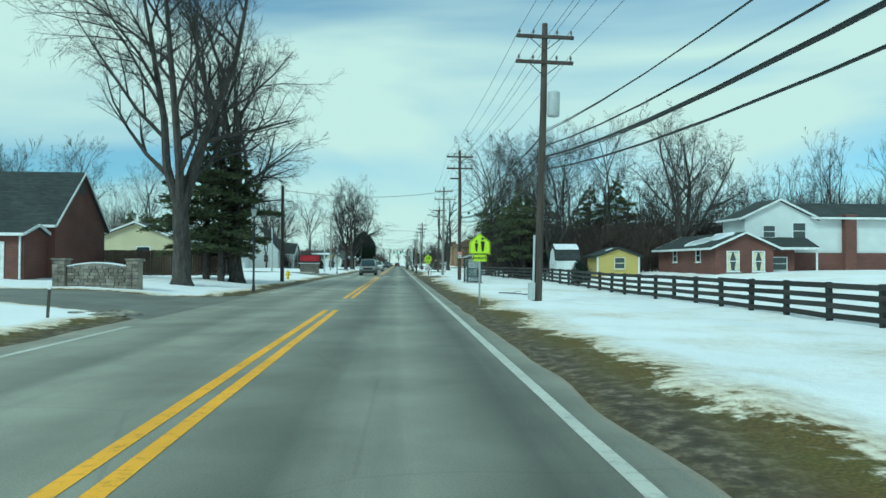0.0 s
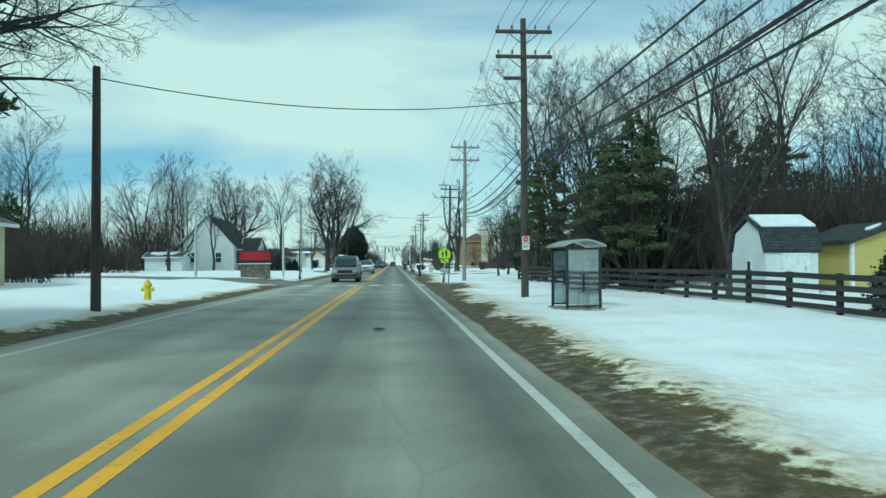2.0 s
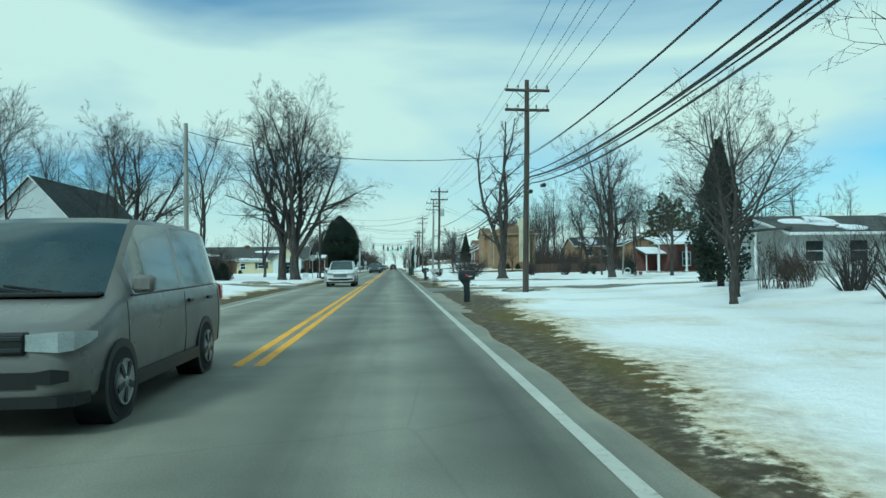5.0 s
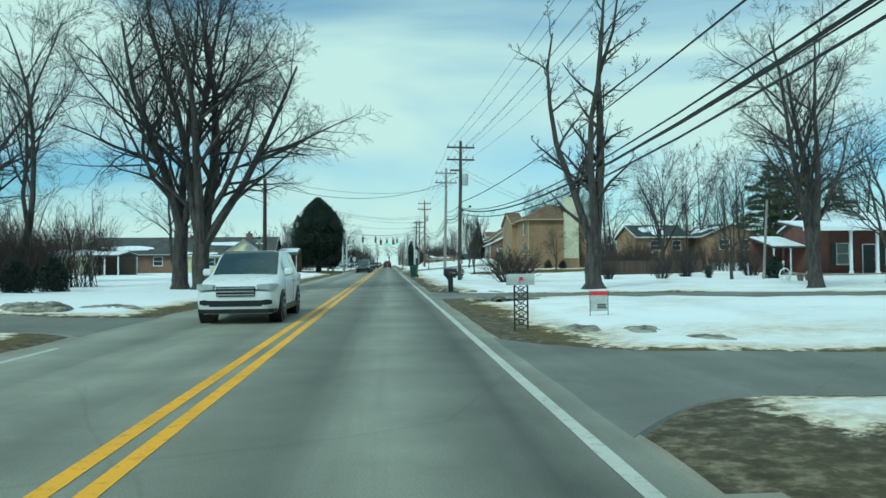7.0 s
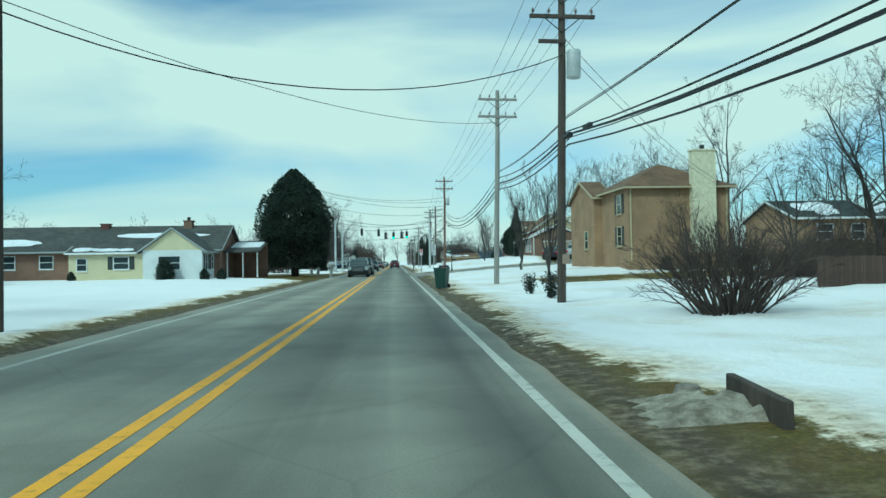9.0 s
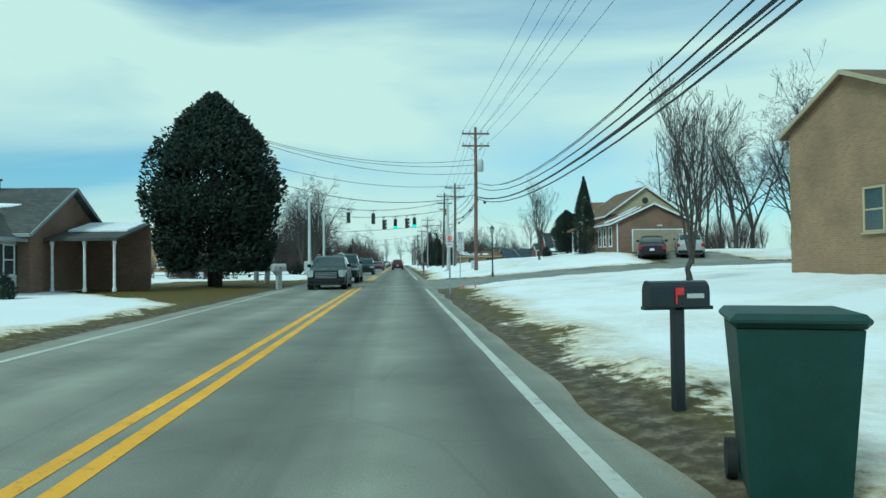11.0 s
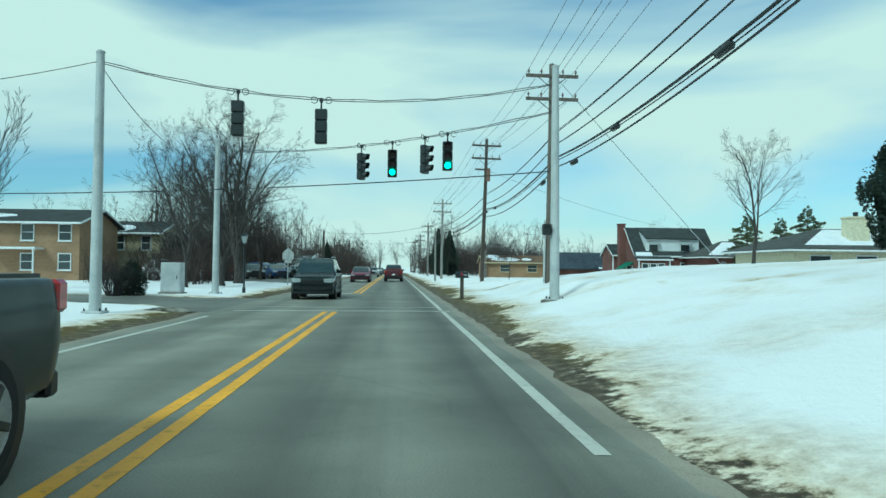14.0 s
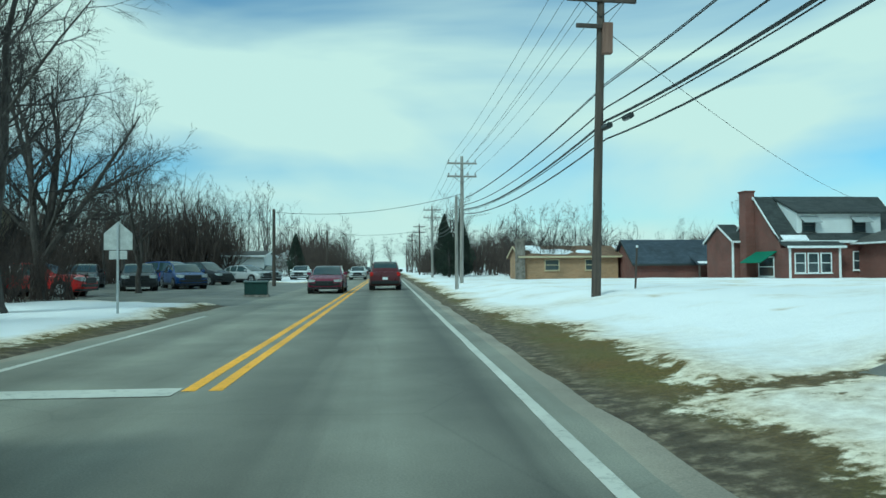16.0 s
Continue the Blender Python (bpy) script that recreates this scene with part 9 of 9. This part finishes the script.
M_DIRTY_SNOW = surface("gritty_ploughed_snow", (0.055, 0.046, 0.028), (0.40, 0.37, 0.30), 3.2, 0.9, 14.0, 0.9)
for k, (x, y, w, d, hh) in enumerate(((2.75, 137.0, .45, .5, .2), (3.7, 135.6, .8, .3, .14), (4.7, 135.1, .8, .25, .12), (3.3, 130.5, .5, .35, .2), (4.9, 130.5, .6, .35, .22), (3.6, 117.3, .6, .4, .2), (4.7, 117.0, .6, .4, .18), (5.3, 112.0 + 3.4, .5, .4, .16),
                                      (3.5, 212.5, .24, .2, .16), (4.0, 211.85, .5, .35, .15), (4.55, 211.3, .6, .35, .15), (5.2, 210.75, .65, .3, .12), (-9.5, 123.8, 1.4, .9, .4), (-8.0, 124.8, 1.0, .7, .3),
                                      (-7.6, 19.0, 1.0, .6, .2), (3.9, 72.4, .9, .5, .22), (-8.5, 83.6, 1.0, .5, .2), (5.6, 107.2, .7, .5, .3), (6.6, 107.0, .8, .5, .32), (-6.6, 231.5, .8, .5, .18))):
    heap(x, y, w, d, hh, "gritty heap of ploughed snow at a kerb", M_DIRTY_SNOW, k + 1)
# white hoop planter and two pots on the lawn
h = thing("planter", pose(23.7, 144.8, ground_z(23.7, 144.8)), "white round planter with an arched handle in snow", "planter")
part("tub", Geo().lathe([(0.2, -0.05), (0.3, 0.1), (0.36, 0.36), (0.3, 0.36), (0.22, 0.2)], 16), M_TRIM, h, "", True)
part("handle", Geo().tube([(0.33 * math.cos(math.pi * k / 12), 0, 0.34 + 0.42 * math.sin(math.pi * k / 12)) for k in range(13)], 0.035, 8), M_TRIM, h, "white arched handle", True)
for x, y in ((24.3, 144.2), (24.9, 144.4)):
    h = thing("plant_pot", pose(x, y, ground_z(x, y)), "rusty brown plant pot with dead stalks", "plant pot")
    part("pot", Geo().lathe([(0.13, -0.05), (0.2, 0.34), (0.22, 0.36), (0.18, 0.36), (0.15, 0.3)], 14), M_BRICK_BROWN, h, "", True)
    for k in range(6):
        part("stalk", Geo().tube([(0.06 * math.cos(k), 0.06 * math.sin(k), 0.28), (0.16 * math.cos(k), 0.16 * math.sin(k), 0.55 + 0.03 * k)], 0.008, 5), M_TWIG, h)
# sandy grit held by a dark timber at the mailbox driveway
h = thing("timber_edge", pose(2.75, 140.2, ground_z(2.75, 140.2), 0, 0, -8), "pale sandy grit held by a dark timber edge", "kerb")
g = Geo()
for i in range(16):
    for j in range(16):
        u, v = i / 15, j / 15
        rise = min(1.0, u * 1.6, 5 * v, 4 * (1 - v))
        x1, y1 = -0.55 + 0.93 * u, -0.55 + 1.2 * v
        g.v.append((x1 + 0.05 * math.sin(j * 1.7) * (1 - u), y1, -0.03 + rise * (0.14 + 0.07 * noise.noise(Vector((x1 * 3, y1 * 3, 2.0))) + 0.05 * noise.noise(Vector((x1 * 9, y1 * 9, 5.0))))))
g.f = [(i * 16 + j, i * 16 + 16 + j, i * 16 + 17 + j, i * 16 + 1 + j) for i in range(15) for j in range(15)]
part("fill", g, M_SANDY, h, "heap of pale sandy grit", True)
part("timber", Geo().box(0.385, 0.47, -0.75, 0.6, -0.2, 0.24, 0.012), M_WOOD_DARK, h, "dark weathered timber board")
part("stone", Geo().lathe([(0.05, -0.06), (0.14, 0.0), (0.11, 0.09), (0.03, 0.11)], 9, (0.05, 0.68, 0.02)), M_STONE, h, "", True)
# fallen branch on the lawn
h = thing("fallen_branch", pose(4.6, 31.5, ground_z(4.6, 31.5) + 0.06), "dark fallen branch lying on snow", "branch")
part("limb", Geo().tube([(0, 1.2, 0.02), (0.3, 0.4, 0.04), (0.9, -0.9, 0.03), (1.3, -1.8, 0.02)], [0.02, 0.028, 0.025, 0.012], 6), M_BARK, h, "", True)
part("twig", Geo().tube([(0.4, 0.2, 0.04), (0.7, 0.3, 0.12), (0.9, 0.5, 0.1)], [0.014, 0.01, 0.005], 5), M_TWIG, h, "", True)
# rag on the road
h = thing("road_debris", pose(-0.25, 44.2, 0.012, 0, 0, 25), "crumpled dark rag lying on the lane", "debris")
g = Geo()
for i in range(6):
    for j in range(5):
        g.v.append((0.05 * i - 0.12 + 0.015 * math.sin(j * 2.3), 0.045 * j - 0.09 + 0.02 * math.sin(i * 1.9), 0.02 + 0.035 * abs(math.sin(i * 1.3 + j * 1.7)) * (0 < i < 5) * (0 < j < 4)))
g.f = [(i * 5 + j, i * 5 + j + 1, i * 5 + j + 6, i * 5 + j + 5) for i in range(5) for j in range(4)]
part("cloth", g, M_GRILLE, h, "", True)
# white yard sign under the maples
h = thing("yard_sign", pose(-7.55, 136.2, ground_z(-7.55, 136.2), 0, 0, 12), "white yard sign with grey print on wire legs in snow", "sign")
for sx in (-0.2, 0.2):
    part("stake", Geo().tube([(sx, 0, -0.1), (sx, 0, 0.72)], 0.008, 6), M_STEEL, h)
p = part("panel", Geo().box(-0.28, 0.28, -0.012, 0.012, 0.3, 0.72, 0.004), M_SIGN_WHITE, h)
for k in range(4):
    part("text_bar", Geo().box(-0.22, 0.22 - 0.06 * (k % 2), -0.016, -0.0125, 0.37 + 0.08 * k, 0.40 + 0.08 * k), M_MAILBOX_GREY, p)
# stacked debris by the lawn pole
h = thing("refuse_bag", pose(-7.0, 145.6, ground_z(-7.0, 145.6)), "small black refuse bag lying on snow", "bag")
part("sack", Geo().lathe([(0.05, 0.0), (0.24, 0.03), (0.27, 0.1), (0.18, 0.19), (0.05, 0.23), (0.07, 0.28)], 12), M_GRILLE, h, "", True)
h = thing("marker_stake", pose(-7.3, 145.0, ground_z(-7.3, 145.0), 0, 1, 0), "thin grey steel rod beside a lantern post", "stake")
part("rod", Geo().tube([(0, 0, -0.1), (0, 0, 2.3)], 0.022, 8), M_STEEL, h, "", True)
part("cap", Geo().lathe([(0.026, 0), (0.026, 0.04), (0.01, 0.05)], 8, (0, 0, 2.3)), M_DARK_METAL, h, "", True)
